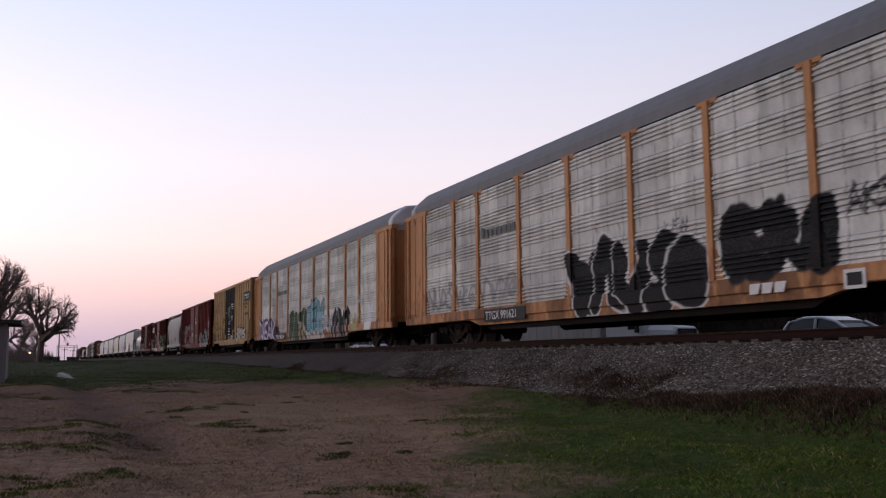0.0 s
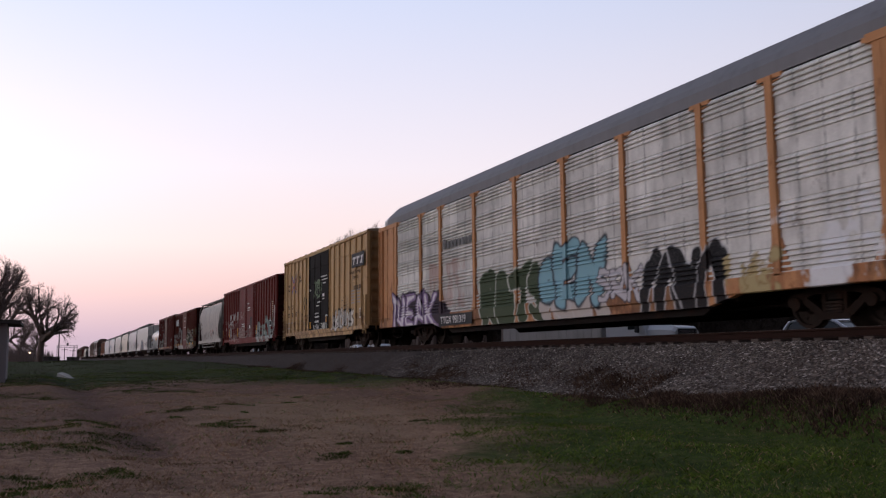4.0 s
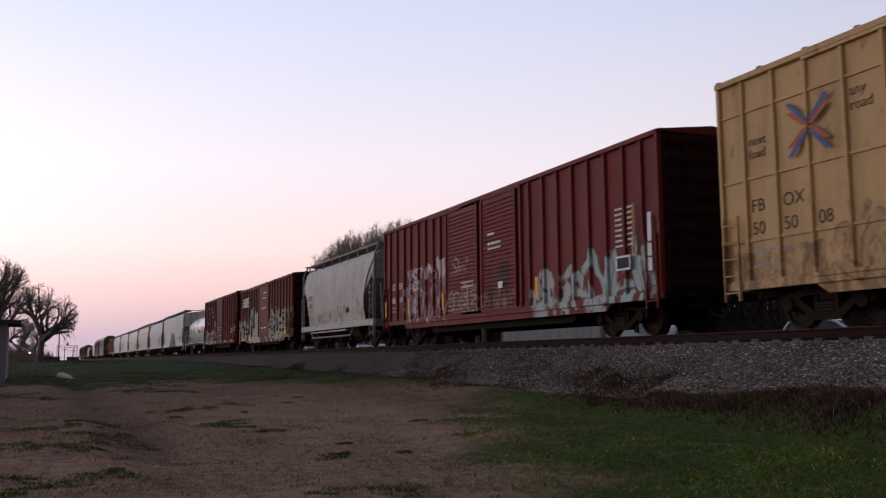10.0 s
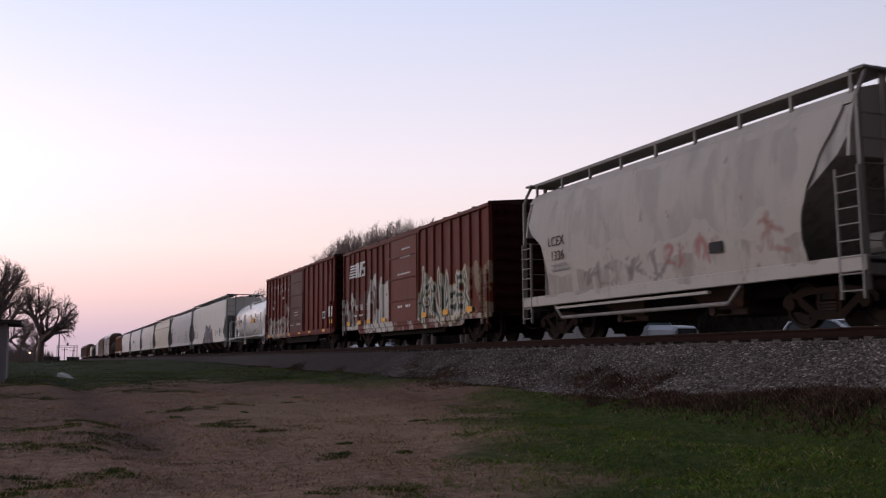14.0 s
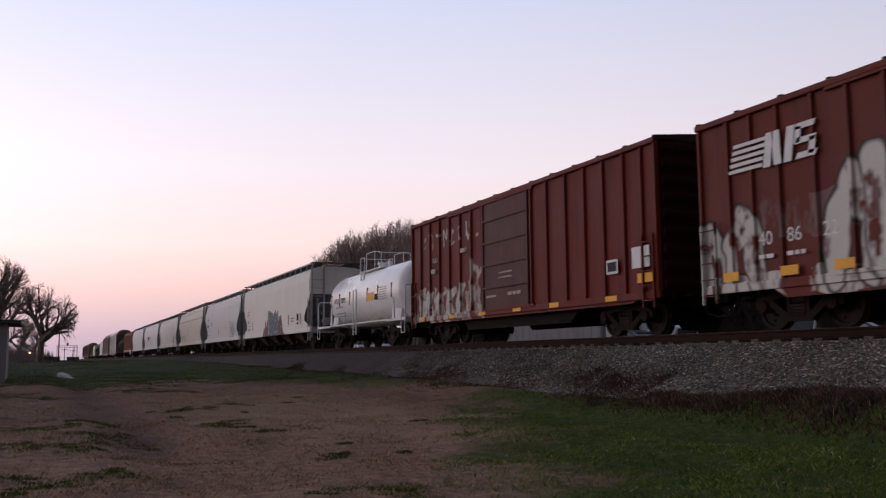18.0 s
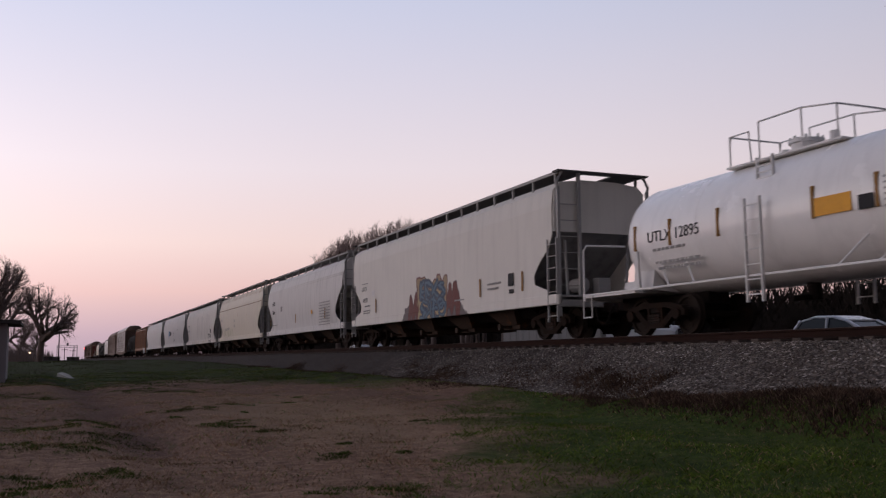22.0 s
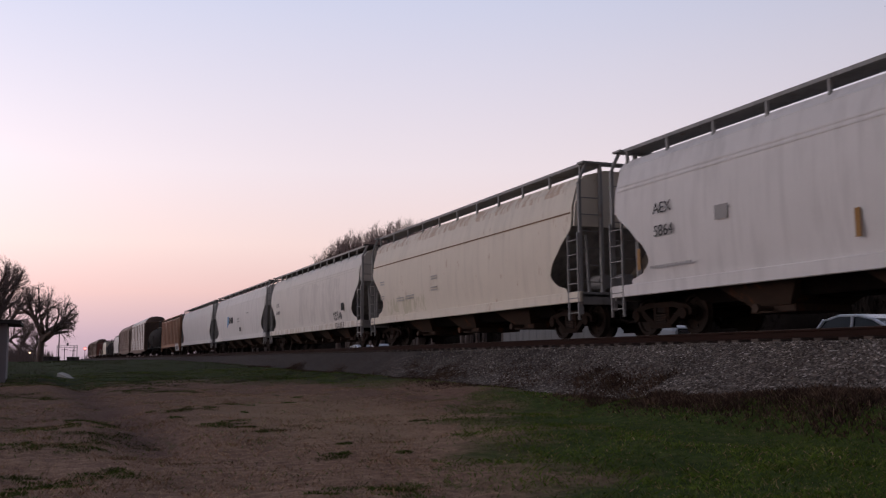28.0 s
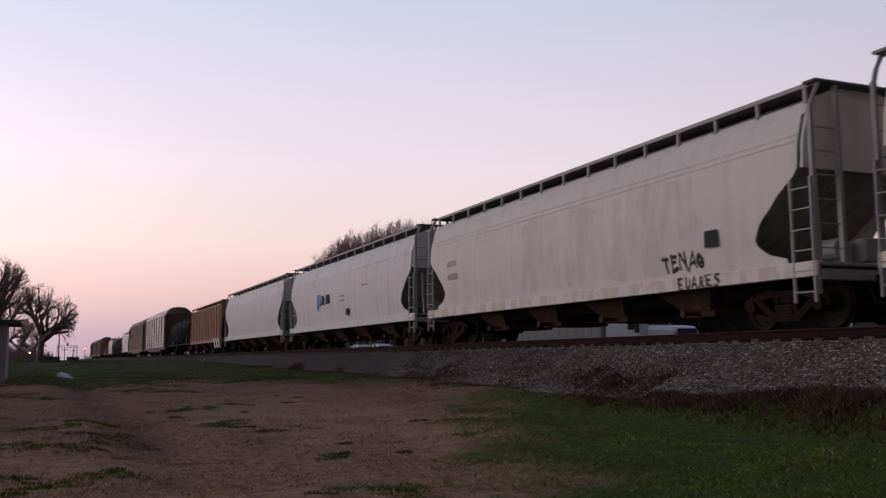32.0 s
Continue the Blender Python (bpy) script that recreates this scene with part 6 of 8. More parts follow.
sou_red = surface("faded_brown_red", (0.125, 0.016, 0.010), 0.6, 0, 0.22, 0.8, 30, streak=0.35, rust=0.25, rust_col=(0.05, 0.022, 0.014, 1), layers=[
    dict(box=(-7.5, -1.5, 0.75, 1.9), how="worn", a=(0.45, 0.42, 0.38, 1), size=1.3, seed=2.0, edge=0.25, amount=0.7),
    dict(box=(-6.9, -1.7, 3.45, 3.95), forms=("foot", "arch", "bar", "slash", "foot", "bar", "cup", "foot"), a=(0.45, 0.39, 0.36, 1), b=(0.40, 0.34, 0.31, 1), weight=0.09, rim=0.02, seed=21, fade=0.66, lap=0.7, wobble=0.03, jitter=0.12),
    dict(box=(-7.2, -2.8, 0.8, 1.8), forms=("zig", "hook", "arch", "fork", "peak"), a=(0.52, 0.50, 0.45, 1), b=(0.12, 0.05, 0.04, 1), weight=0.18, rim=0.04, seed=3, lap=1.2, fade=0.3, amount=0.9),
    dict(box=(-2.6, -1.6, 0.9, 2.4), forms=("comb", "hook"), a=(0.45, 0.40, 0.36, 1), b=(0.2, 0.1, 0.08, 1), weight=0.09, rim=0.03, seed=5, fade=0.4, amount=0.8)])
sou_door = surface("dull_brown_door", (0.085, 0.030, 0.026), 0.6, 0, 0.2, 0.8, 30, streak=0.3, rust=0.2)
soubox = boxcar("boxcar", "faded brown boxcar with a dull sliding door and worn white letters", 7.8, 4.5, 0.95, sou_red, sou_door, dark_roof,
                [-7.75, -6.9, -6.0, -5.1, -4.2, -3.3, -2.4, -1.6, 1.75, 2.67, 3.7, 4.66, 5.56, 6.46, 7.2, 7.75], [(-1.5, 1.62)], 0.075, 0.1, door_bars=4, low_x=(-6.0, 6.6), low_z=0.74, end_mat=shaded_end)
lettering("SOU", 0.24, worn_white, soubox, -5.85, -1.527, 2.9)
lines(soubox, worn_white, [(-5.8, -5.3, 2.5, 0.16), (-3.2, -2.7, 3.0, 0.14), (-1.2, -0.5, 1.35, 0.07), (0.3, 1.2, 1.35, 0.1), (-0.3, 0.6, 2.05, 0.05), (-0.3, 0.6, 1.9, 0.05)], -1.6, "stencil")
part("white_placard", Geo().box(6.8, 7.5, -1.61, -1.602, 1.55, 2.05), white_bar, soubox)
part("white_placard", Geo().box(5.7, 6.2, -1.61, -1.602, 1.5, 1.85), white_bar, soubox)
part("placard_panel", Geo().box(5.76, 6.14, -1.615, -1.609, 1.56, 1.79), black_bar, soubox)
part("reflector", Geo().box(7.0, 7.6, -1.61, -1.602, 1.2, 1.42), yellow_tape, soubox)
for x in (-7.0, -4.2, -1.8, 0.6, 2.8, 5.6):
    part("reflector", Geo().box(x, x + 0.5, -1.6, -1.592, 0.84, 0.97), yellow_tape, soubox)

# white tank car
TK = -53.5
tank_white = surface("white_tank_paint", (0.87, 0.855, 0.83), 0.24, 0, 0.06, 0.7, 30, streak=0.08, bump=0.03, spec=0.5)
tank = tank_car("tank_car", "clean white tank car with a railed top platform and white walkways", 6.5, 5.45, 1.34, 2.28, tank_white, pipe_white, off=0.4)
lettering("UTLX 12895", 0.36, black_bar, tank, -3.75, -1.345, 2.14)
lines(tank, grey_bar, [(-3.6, -2.4, 1.92, 0.07), (-3.5, -1.9, 1.62, 0.06), (-3.4, -1.9, 1.48, 0.06)], -1.30, "stencil")
lines(tank, pale_ink, [(3.0, 4.0, 2.48 - 0.1 * k, 0.035) for k in range(6)], -1.343, "stencil")
part("hazard_panel", Geo().box(1.45, 2.3, -1.352, -1.335, 2.02, 2.36), yellow_tape, tank)
part("placard_panel", Geo().box(2.45, 2.78, -1.352, -1.335, 2.0, 2.26), black_bar, tank)
for x in (-4.25, -2.9, -1.25, 1.4, 2.85, 4.6):
    part("reflector", Geo().prism([(x - 0.035, 2.0), (x + 0.035, 2.0), (x + 0.035, 2.6), (x - 0.035, 2.6)], -1.352, -1.28, "y"), bpy.data.materials["amber_strip"], tank)

# covered hoppers
def hop_mat(nm, col, layers=(), streak=0.15, rust=0.0, var=0.1):
    return surface(nm, col, 0.55, 0, var, 0.6, 30, streak=streak, rust=rust, rust_col=(0.33, 0.17, 0.08, 1), bump=0.05, layers=layers)


hop_frame = surface("grey_hopper_frame", (0.26, 0.255, 0.25), 0.6, 0, 0.2, 1.2, 30, streak=0.25, rust=0.15)
board_dark = surface("dark_grating", (0.10, 0.093, 0.09), 0.7, 0.2, 0.2, 3.0, 40)
NOTCH = [(3.1, 0.1), (2.9, 0.12), (2.4, 0.75), (2.0, 1.2), (1.7, 1.35), (1.45, 1.1), (1.3, 0.55)]
FLAT = [(2.9, 0.05), (2.6, 0.2), (2.0, 0.95), (1.8, 1.15), (1.5, 1.1), (1.35, 0.3)]

H9, H10, H11, H12, H13, H14, H15 = -70.5, -89.65, -108.2, -127.5, -148.2, -170.05, -191.0
H9_BLUE = (0.020, 0.048, 0.095, 1)
RUST_RED = (0.13, 0.035, 0.03, 1)
h9_layers = [
    dict(box=(-2.1, 2.7, 0.75, 1.25), forms=("peak", "peak", "peak", "peak", "peak"), a=(0.12, 0.10, 0.10, 1), b=(0.12, 0.10, 0.10, 1), weight=0.4, rim=0.02, seed=1, lap=1.6),
    dict(box=(-2.0, -0.7, 1.05, 1.75), forms=("peak", "peak", "bar"), a=RUST_RED, b=(0.08, 0.05, 0.05, 1), weight=0.22, rim=0.05, seed=4, lap=1.3),
    dict(box=(1.2, 2.6, 1.05, 1.9), forms=("bar", "peak", "peak"), a=RUST_RED, b=(0.08, 0.05, 0.05, 1), weight=0.22, rim=0.05, seed=6, lap=1.3),
    dict(box=(-1.0, 1.6, 1.5, 2.3), forms=("comb", "ring", "arch", "slash"), a=(0.30, 0.22, 0.13, 1), b=RUST_RED, weight=0.24, rim=0.07, seed=7, lap=1.3),
    dict(box=(-0.9, 1.5, 1.0, 1.7), forms=("comb", "ring", "arch", "slash"), a=(0.38, 0.30, 0.17, 1), b=RUST_RED, weight=0.26, rim=0.05, seed=9, lap=1.3),
    dict(box=(-0.9, 1.5, 1.58, 2.22), forms=("loop", "comb", "fork", "hook"), a=H9_BLUE, b=(0.09, 0.10, 0.10, 1), hollow=(0.08, 0.15, 0.21, 1), weight=0.15, rim=0.04, jitter=0.16, seed=8),
    dict(box=(-0.85, 1.5, 0.95, 1.6), forms=("hook", "peak", "comb", "ring"), a=H9_BLUE, b=(0.09, 0.10, 0.10, 1), hollow=(0.08, 0.15, 0.21, 1), weight=0.15, rim=0.04, jitter=0.16, seed=3)]
h9m = hop_mat("light_grey_hopper_paint", (0.70, 0.675, 0.62), h9_layers, 0.08)
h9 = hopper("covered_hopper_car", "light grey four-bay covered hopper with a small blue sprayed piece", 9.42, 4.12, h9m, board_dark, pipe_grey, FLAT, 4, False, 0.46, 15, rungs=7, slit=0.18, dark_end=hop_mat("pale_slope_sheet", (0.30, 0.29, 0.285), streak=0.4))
h10m = hop_mat("white_hopper_paint", (0.64, 0.62, 0.60))
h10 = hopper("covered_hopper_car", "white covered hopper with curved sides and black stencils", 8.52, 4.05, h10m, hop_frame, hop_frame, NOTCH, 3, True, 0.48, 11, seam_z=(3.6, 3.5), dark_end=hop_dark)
h11m = hop_mat("cream_hopper_paint", (0.66, 0.60, 0.50), [dict(box=(-6.6, -2.5, 1.3, 1.9), how="worn", a=(0.42, 0.40, 0.24, 1), size=1.0, seed=3.0, amount=0.5),
                                                          dict(box=(-8.4, 8.4, 3.92, 4.3), how="worn", a=(0.36, 0.20, 0.11, 1), size=1.0, seed=5.0, amount=0.55, edge=0.03)], 0.1, 0.05)
h11 = hopper("covered_hopper_car", "cream covered hopper with curved sides and rust along the roof edge", 8.6, 4.05, h11m, hop_frame, hop_frame, NOTCH, 3, True, 0.55, 11, seam_z=(3.32,), dark_end=hop_dark, seam_mat=surface("rusty_seam", (0.22, 0.14, 0.09), 0.8, 0, 0.3, 3.0, 30))
h12m = hop_mat("off_white_hopper_paint", (0.66, 0.625, 0.575), [dict(box=(-2.0, 6.0, 1.3, 3.4), how="worn", a=(0.50, 0.47, 0.44, 1), size=3.0, seed=8.0, amount=0.5),
                                                             dict(box=(4.75, 6.25, 1.35, 1.72), forms=("bar", "comb", "slash", "peak", "ring"), a=BLACK, b=BLACK, weight=0.1, rim=0.01, seed=2, lap=0.95, wobble=0.06)], 0.1)
h12s = hop_mat("off_white_sill", (0.66, 0.625, 0.575), [dict(box=(5.35, 6.75, 0.93, 1.19), forms=("comb", "cup", "peak", "loop", "comb", "hook"), a=BLACK, b=BLACK, weight=0.11, rim=0.01, seed=4, lap=0.95, wobble=0.06),
                                                             dict(box=(-9.4, 9.4, 0.9, 1.22), how="worn", a=(0.42, 0.33, 0.22, 1), size=1.4, seed=6.0, edge=0.02, amount=0.45)], 0.1)
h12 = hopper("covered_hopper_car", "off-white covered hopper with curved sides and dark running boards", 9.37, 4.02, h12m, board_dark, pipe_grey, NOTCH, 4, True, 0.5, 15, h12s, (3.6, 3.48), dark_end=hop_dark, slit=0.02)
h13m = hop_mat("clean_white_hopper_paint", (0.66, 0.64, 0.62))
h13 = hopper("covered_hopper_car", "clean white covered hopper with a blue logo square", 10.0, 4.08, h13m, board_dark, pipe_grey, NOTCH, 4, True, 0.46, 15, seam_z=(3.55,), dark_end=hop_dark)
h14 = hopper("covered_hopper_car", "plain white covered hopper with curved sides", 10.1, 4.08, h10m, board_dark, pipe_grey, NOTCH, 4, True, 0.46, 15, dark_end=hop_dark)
h15m = hop_mat("faded_orange_hopper_paint", (0.36, 0.19, 0.12), (), 0.3, 0.2, 0.25)
h15 = hopper("covered_hopper_car", "faded orange ribbed covered hopper with striped ends", 8.9, 4.0, h15m, board_dark, h15m, [(2.0, 0.05), (1.6, 0.1)], 3, False, 0.3, 11, spin=False)
for k in range(13):
    x = -8.2 + 16.4 * k / 12
    part("side_rib", Geo().box(x - 0.05, x + 0.05, -1.62, -1.54, 1.2, 3.95), h15m, h15)
for k in range(3):
    part("end_stripe", Geo().prism([(5.2 + 1.1 * k, 1.3), (5.7 + 1.1 * k, 1.3), (6.7 + 1.1 * k, 0.45), (6.2 + 1.1 * k, 0.45)], -1.59, -1.565, "y"), white_bar, h15)

# stencils on the hoppers
lines(h9, grey_bar, [(-7.85, -7.0, 2.72, 0.04), (-7.5, -6.8, 1.72, 0.06), (-7.7, -6.7, 1.52, 0.05), (-7.7, -6.8, 1.42, 0.05)], -1.55, "stencil")
lettering("AEX", 0.36, black_bar, h10, -6.6, -1.615, 2.72)
lettering("5864", 0.36, black_bar, h10, -6.6, -1.615, 2.2)
lettering("UTCX", 0.27, grey_bar, h9, -7.95, -1.55, 2.42)
lettering("48332", 0.27, grey_bar, h9, -7.78, -1.55, 1.92)
part("data_square", Geo().box(-6.55, -6.15, -1.547, -1.543, 2.12, 2.38), white_bar, h9)
part("placard_panel", Geo().box(6.45, 6.8, -1.57, -1.56, 1.62, 2.0), black_bar, h9)
part("placard_panel", Geo().box(6.5, 6.78, -1.57, -1.56, 1.4, 1.52), black_bar, h9)
for x in (-6.0, 4.4, 7.3):
    part("reflector", Geo().box(x, x + 0.1, -1.57, -1.56, 1.42, 2.0), bpy.data.materials["amber_strip"], h9)
lines(h9, grey_bar, [(5.0, 6.0, 1.75, 0.06), (5.0, 5.8, 1.6, 0.06), (2.4, 3.2, 1.4, 0.05)], -1.56, "stencil")
lines(h10, pale_ink, [(4.2, 6.2, 2.3 - 0.14 * k, 0.05) for k in range(9)] + [(-6.8, -5.3, 1.5, 0.05), (-4.5, -4.0, 2.5, 0.05)], -1.592, "stencil")
part("placard_panel", Geo().box(-4.5, -4.1, -1.598, -1.59, 2.3, 2.6), grey_bar, h10)
for x in (-7.3, -0.9, 5.2):
    part("reflector", Geo().box(x, x + 0.12, -1.585, -1.575, 1.5, 2.0), bpy.data.materials["amber_strip"], h10)
part("yellow_spot", Geo().box(2.6, 2.85, -1.60, -1.592, 1.85, 2.05), yellow_tape, h10)
faint_ink = surface("faint_grey_ink", (0.40, 0.385, 0.36), 0.7, 0, 0.3, 5.0, 30, bump=0)
lines(h11, faint_ink, [(x, x + w_, z + dz, 0.05) for x, z, w_ in ((-7.2, 2.5, 0.5), (-7.2, 1.9, 0.5), (-1.6, 2.3, 0.55), (-1.6, 1.9, 0.6), (-4.2, 1.75, 0.9), (-5.2, 1.72, 0.8)) for dz in (0.0, 0.1)], -1.592, "faded_stencil")
lettering("ACFX", 0.30, grey_bar, h12, -7.4, -1.60, 2.6)
lettering("459260", 0.30, grey_bar, h12, -7.4, -1.60, 2.15)
part("placard_panel", Geo().box(6.35, 6.75, -1.60, -1.59, 1.75, 2.1), black_bar, h12)
blue_sq = surface("blue_logo", (0.12, 0.3, 0.55), 0.5, 0, 0.1, bump=0)
for x in (-3.9, -3.5):
    part("logo_block", Geo().box(x, x + 0.3, -1.605, -1.595, 1.95 + (x + 3.9) * 0.5, 2.75), blue_sq, h13)
for k, x in enumerate((-3.0, -2.75, -2.5, -2.2, -1.95, -1.75)):
    part("logo_bar", Geo().box(x, x + (0.16 if k != 2 else 0.1), -1.605, -1.595, 2.2 if k != 2 else 2.38, 2.65 if k != 2 else 2.46), black_bar, h13)
lines(h13, grey_bar, [(-9.0, -8.4, 2.1, 0.12), (-9.0, -8.4, 1.85, 0.12), (0.3, 1.0, 2.4, 0.08), (0.3, 1.0, 2.2, 0.06), (3.6, 4.4, 2.7, 0.06)], -1.598, "stencil")
part("placard_panel", Geo().box(1.2, 1.6, -1.598, -1.59, 1.5, 1.8), black_bar, h13)

# cars further back
black_tank = surface("black_tank_paint", (0.016, 0.014, 0.014), 0.85, 0, 0.3, 0.8, 30, streak=0.3, spec=0.04)
brown_rack = surface("brown_rack_side", (0.15, 0.10, 0.08), 0.6, 0.1, 0.2, 1.0, 28, patch=0.3)
pale_rack = surface("pale_rack_side", (0.5, 0.47, 0.45), 0.5, 0.1, 0.2, 1.0, 28, patch=0.35)
rust_red = surface("rusty_gondola_paint", (0.13, 0.04, 0.03), 0.7, 0, 0.3, 1.0, 25, rust=0.5)
t16 = tank_car("tank_car", "black tank car with a railed platform", 8.6, 8.0, 1.45, 2.45, black_tank, surface("dark_pipe", (0.05, 0.05, 0.05), 0.6), False)
r17 = autorack("autorack_car", "pale enclosed autorack with dark brown ends", 13.8, [-9, -6, -3, 0, 3, 6, 9], pale_rack, brown_rack, pale_rack, brown_rack, False)
r18 = autorack("autorack_car", "brown enclosed autorack far back in the train", 13.8, [-9, -6, -3, 0, 3, 6, 9], brown_rack, brown_rack, brown_rack, brown_rack, False)
h19 = hopper("covered_hopper_car", "grey-white covered hopper far back in the train", 8.4, 4.1, h10m, board_dark, pipe_grey, NOTCH, 3, True, 0.46, 9, spin=False)
t20 = tank_car("tank_car", "dark tank car far back in the train", 7.0, 6.5, 1.4, 2.4, black_tank, bpy.data.materials["dark_pipe"], False)
t21 = tank_car("tank_car", "dark tank car far back in the train", 7.0, 6.5, 1.4, 2.4, black_tank, bpy.data.materials["dark_pipe"], False)
h22 = hopper("covered_hopper_car", "grey-white covered hopper far back in the train", 8.2, 3.9, h11m, board_dark, pipe_grey, NOTCH, 3, True, 0.46, 9, spin=False)
b23 = boxcar("boxcar", "brown boxcar far back in the train", 7.8, 4.3, 0.95, ns_brown, ns_door, ns_brown, [-7, -5, -3, 3, 5, 7], [(-1.5, 1.5)], spin=False)
b24 = boxcar("boxcar", "rusty red boxcar far back in the train", 7.8, 4.3, 0.95, rust_red, rust_red, rust_red, [-7, -5, -3, 3, 5, 7], [(-1.5, 1.5)], spin=False)


r25 = autorack("autorack_car", "brown enclosed autorack far back in the train", 13.8, [-9, -6, -3, 0, 3, 6, 9], brown_rack, brown_rack, brown_rack, brown_rack, False)
r27 = autorack("autorack_car", "dull enclosed rack car at the tail of the train", 8.6, [-4, -2, 0, 2, 4], brown_rack, brown_rack, brown_rack, brown_rack, False)
r26 = autorack("autorack_car", "dull enclosed autorack at the tail of the train", 13.8, [-9, -6, -3, 0, 3, 6, 9], brown_rack, brown_rack, brown_rack, brown_rack, False)

TRAIN = [(autorack_a, CAR_A), (autorack_b, CAR_B), (fbox, FB), (coer, CO), (lcex, LC), (nsbox, NSC), (soubox, SOC), (tank, TK), (h9, H9), (h10, H10), (h11, H11), (h12, H12),
         (h13, H13), (h14, H14), (h15, H15), (t16, -210.4), (r17, -235.6), (r18, -265.5), (h19, -290.0), (t20, -306.5), (t21, -322.0), (h22, -338.5), (b23, -356.0), (b24, -373.5), (r25, -397.0), (r26, -427.0), (r27, -450.5)]

# ---- trees ----
# bark and twigs lightened: distance haze is put into their base colours
bark = surface("grey_bark", (0.18, 0.14, 0.125), 0.9, 0, 0.35, 3.0, 25, spec=0.1)
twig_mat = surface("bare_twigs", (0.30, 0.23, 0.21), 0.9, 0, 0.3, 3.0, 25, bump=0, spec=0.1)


def bare_tree(seed, height, width, low=0.22, limbs=5, stout=0.03, lean=(0.0, 0.0), spread=0.9):
    """A leafless tree that forks six times, as a mesh of trunk and limbs and one of the twigs of its crown."""
    rnd = random.Random(seed)
    wood, fine = Geo(), Geo()

    def grow(p, d, length, r, depth):
        n = 4 if depth < 2 else 3 if depth < 4 else 2
        pts, dd = [p], d
        for _ in range(n):
            bend = 0.10 if depth == 0 else 0.26
            dd = (dd + Vector((rnd.uniform(-1, 1), rnd.uniform(-1, 1), rnd.uniform(-0.6, 0.8))) * bend).normalized()
            pts.append(pts[-1] + dd * (length / n))
        (wood if depth < 3 else fine).tube(pts, r, (8, 6, 5, 4, 3, 3)[min(depth, 5)], r * (0.72 if depth < 5 else 0.4))
        if depth == 5:
            return
        kids = (limbs, 5, 5, 5, 5)[depth]
        turn = rnd.uniform(0, 6.28)
        side = dd.orthogonal().normalized()
        for k in range(kids):
            t = 1.0 if k == 0 else rnd.uniform(0.3, 1.0) if depth else rnd.uniform(0.7, 1.0)
            at = min(int(t * n), n - 1)
            base = pts[at].lerp(pts[at + 1], t * n - at)
            turn += 2.4 + rnd.uniform(-0.4, 0.4)
            across = Matrix.Rotation(turn, 3, dd) @ side
            open_ = rnd.uniform(0.15, 0.35) if k == 0 and depth else rnd.uniform(0.5, 1.05) * spread
            nd = (dd * math.cos(open_) + across * math.sin(open_)).normalized()
            nd = (nd + Vector((lean[0], lean[1], 0.12)) * (0.5 if depth < 2 else 0.06)).normalized()
            grow(base, nd, length * (rnd.uniform(0.9, 1.25) if depth == 0 else rnd.uniform(0.5, 0.76) * (1.15 - 0.35 * t)), r * (rnd.uniform(0.45, 0.62) if depth < 2 else rnd.uniform(0.34, 0.46)), depth + 1)

    grow(Vector((0, 0, -0.3)), Vector((0.03, 0.02, 1)).normalized(), height * low + 0.3, height * stout, 0)
    top = sorted(p[2] for p in fine.v)[int(len(fine.v) * 0.997)]
    reach_ = sorted(math.hypot(p[0], p[1]) for p in fine.v)[int(len(fine.v) * 0.97)]
    kz, kx = height / top, width / 2 / reach_

    def rounded(x, y, z):
        """Draws stray shoots in towards a rounded crown."""
        q = math.sqrt((x * x + y * y) / (width * 0.5) ** 2 + ((z - height * 0.58) / (height * 0.42)) ** 2)
        if z < height * 0.3 or q < 0.8:
            return x, y, z
        k = (0.8 + (q - 0.8) * 0.4) / q
        return x * k, y * k, height * 0.58 + (z - height * 0.58) * k

    for gset in (wood, fine):
        gset.v = [rounded(x * kx, y * kx, z * kz) for x, y, z in gset.v]
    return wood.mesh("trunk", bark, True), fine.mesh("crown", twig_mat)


def plant(meshes, label, x, y, z, scale=1.0, rz=0.0, group="bare trees"):
    t = thing("tree", label, "tree", (x, y, z), rz, group)
    t.scale = (scale, scale, scale)
    part("trunk", meshes[0], bark, t)
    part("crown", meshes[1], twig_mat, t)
    return t


oak = bare_tree(5, 9.0, 9.6, 0.17, 6, 0.028, (0.0, 0.25), 1.05)
elm = bare_tree(8, 10.0, 9.0, 0.2, 5, 0.03)
ash = bare_tree(21, 15.0, 9.5, 0.3, 6, 0.030, spread=0.95)
hick = bare_tree(34, 15.0, 10.0, 0.28, 6, 0.030, spread=1.0)
plant(oak, "leafless spreading tree standing in the grass beside the line", -110, -15.45, -0.62, 1.0, 0)
plant(elm, "leafless tree crown behind the shed", -104, -20.6, -0.62, 1.18, 100)
plant(elm, "leafless tree crown behind the shed", -128, -19.8, -0.62, 1.05, 200)
plant(oak, "small leafless tree behind the spreading one", -150, -16.5, -0.62, 0.6, 150)
for x, y, sc, rz in ((-117, -21.2, 0.95, 30), (-141, -20.6, 0.8, 310), (-158, -18.8, 0.72, 120), (-98, -22.2, 0.9, 260)):
    plant(elm, "leafless tree in the dim row behind the shed", x, y, -0.62, sc, rz)
brush, rbr = Geo(), random.Random(41)
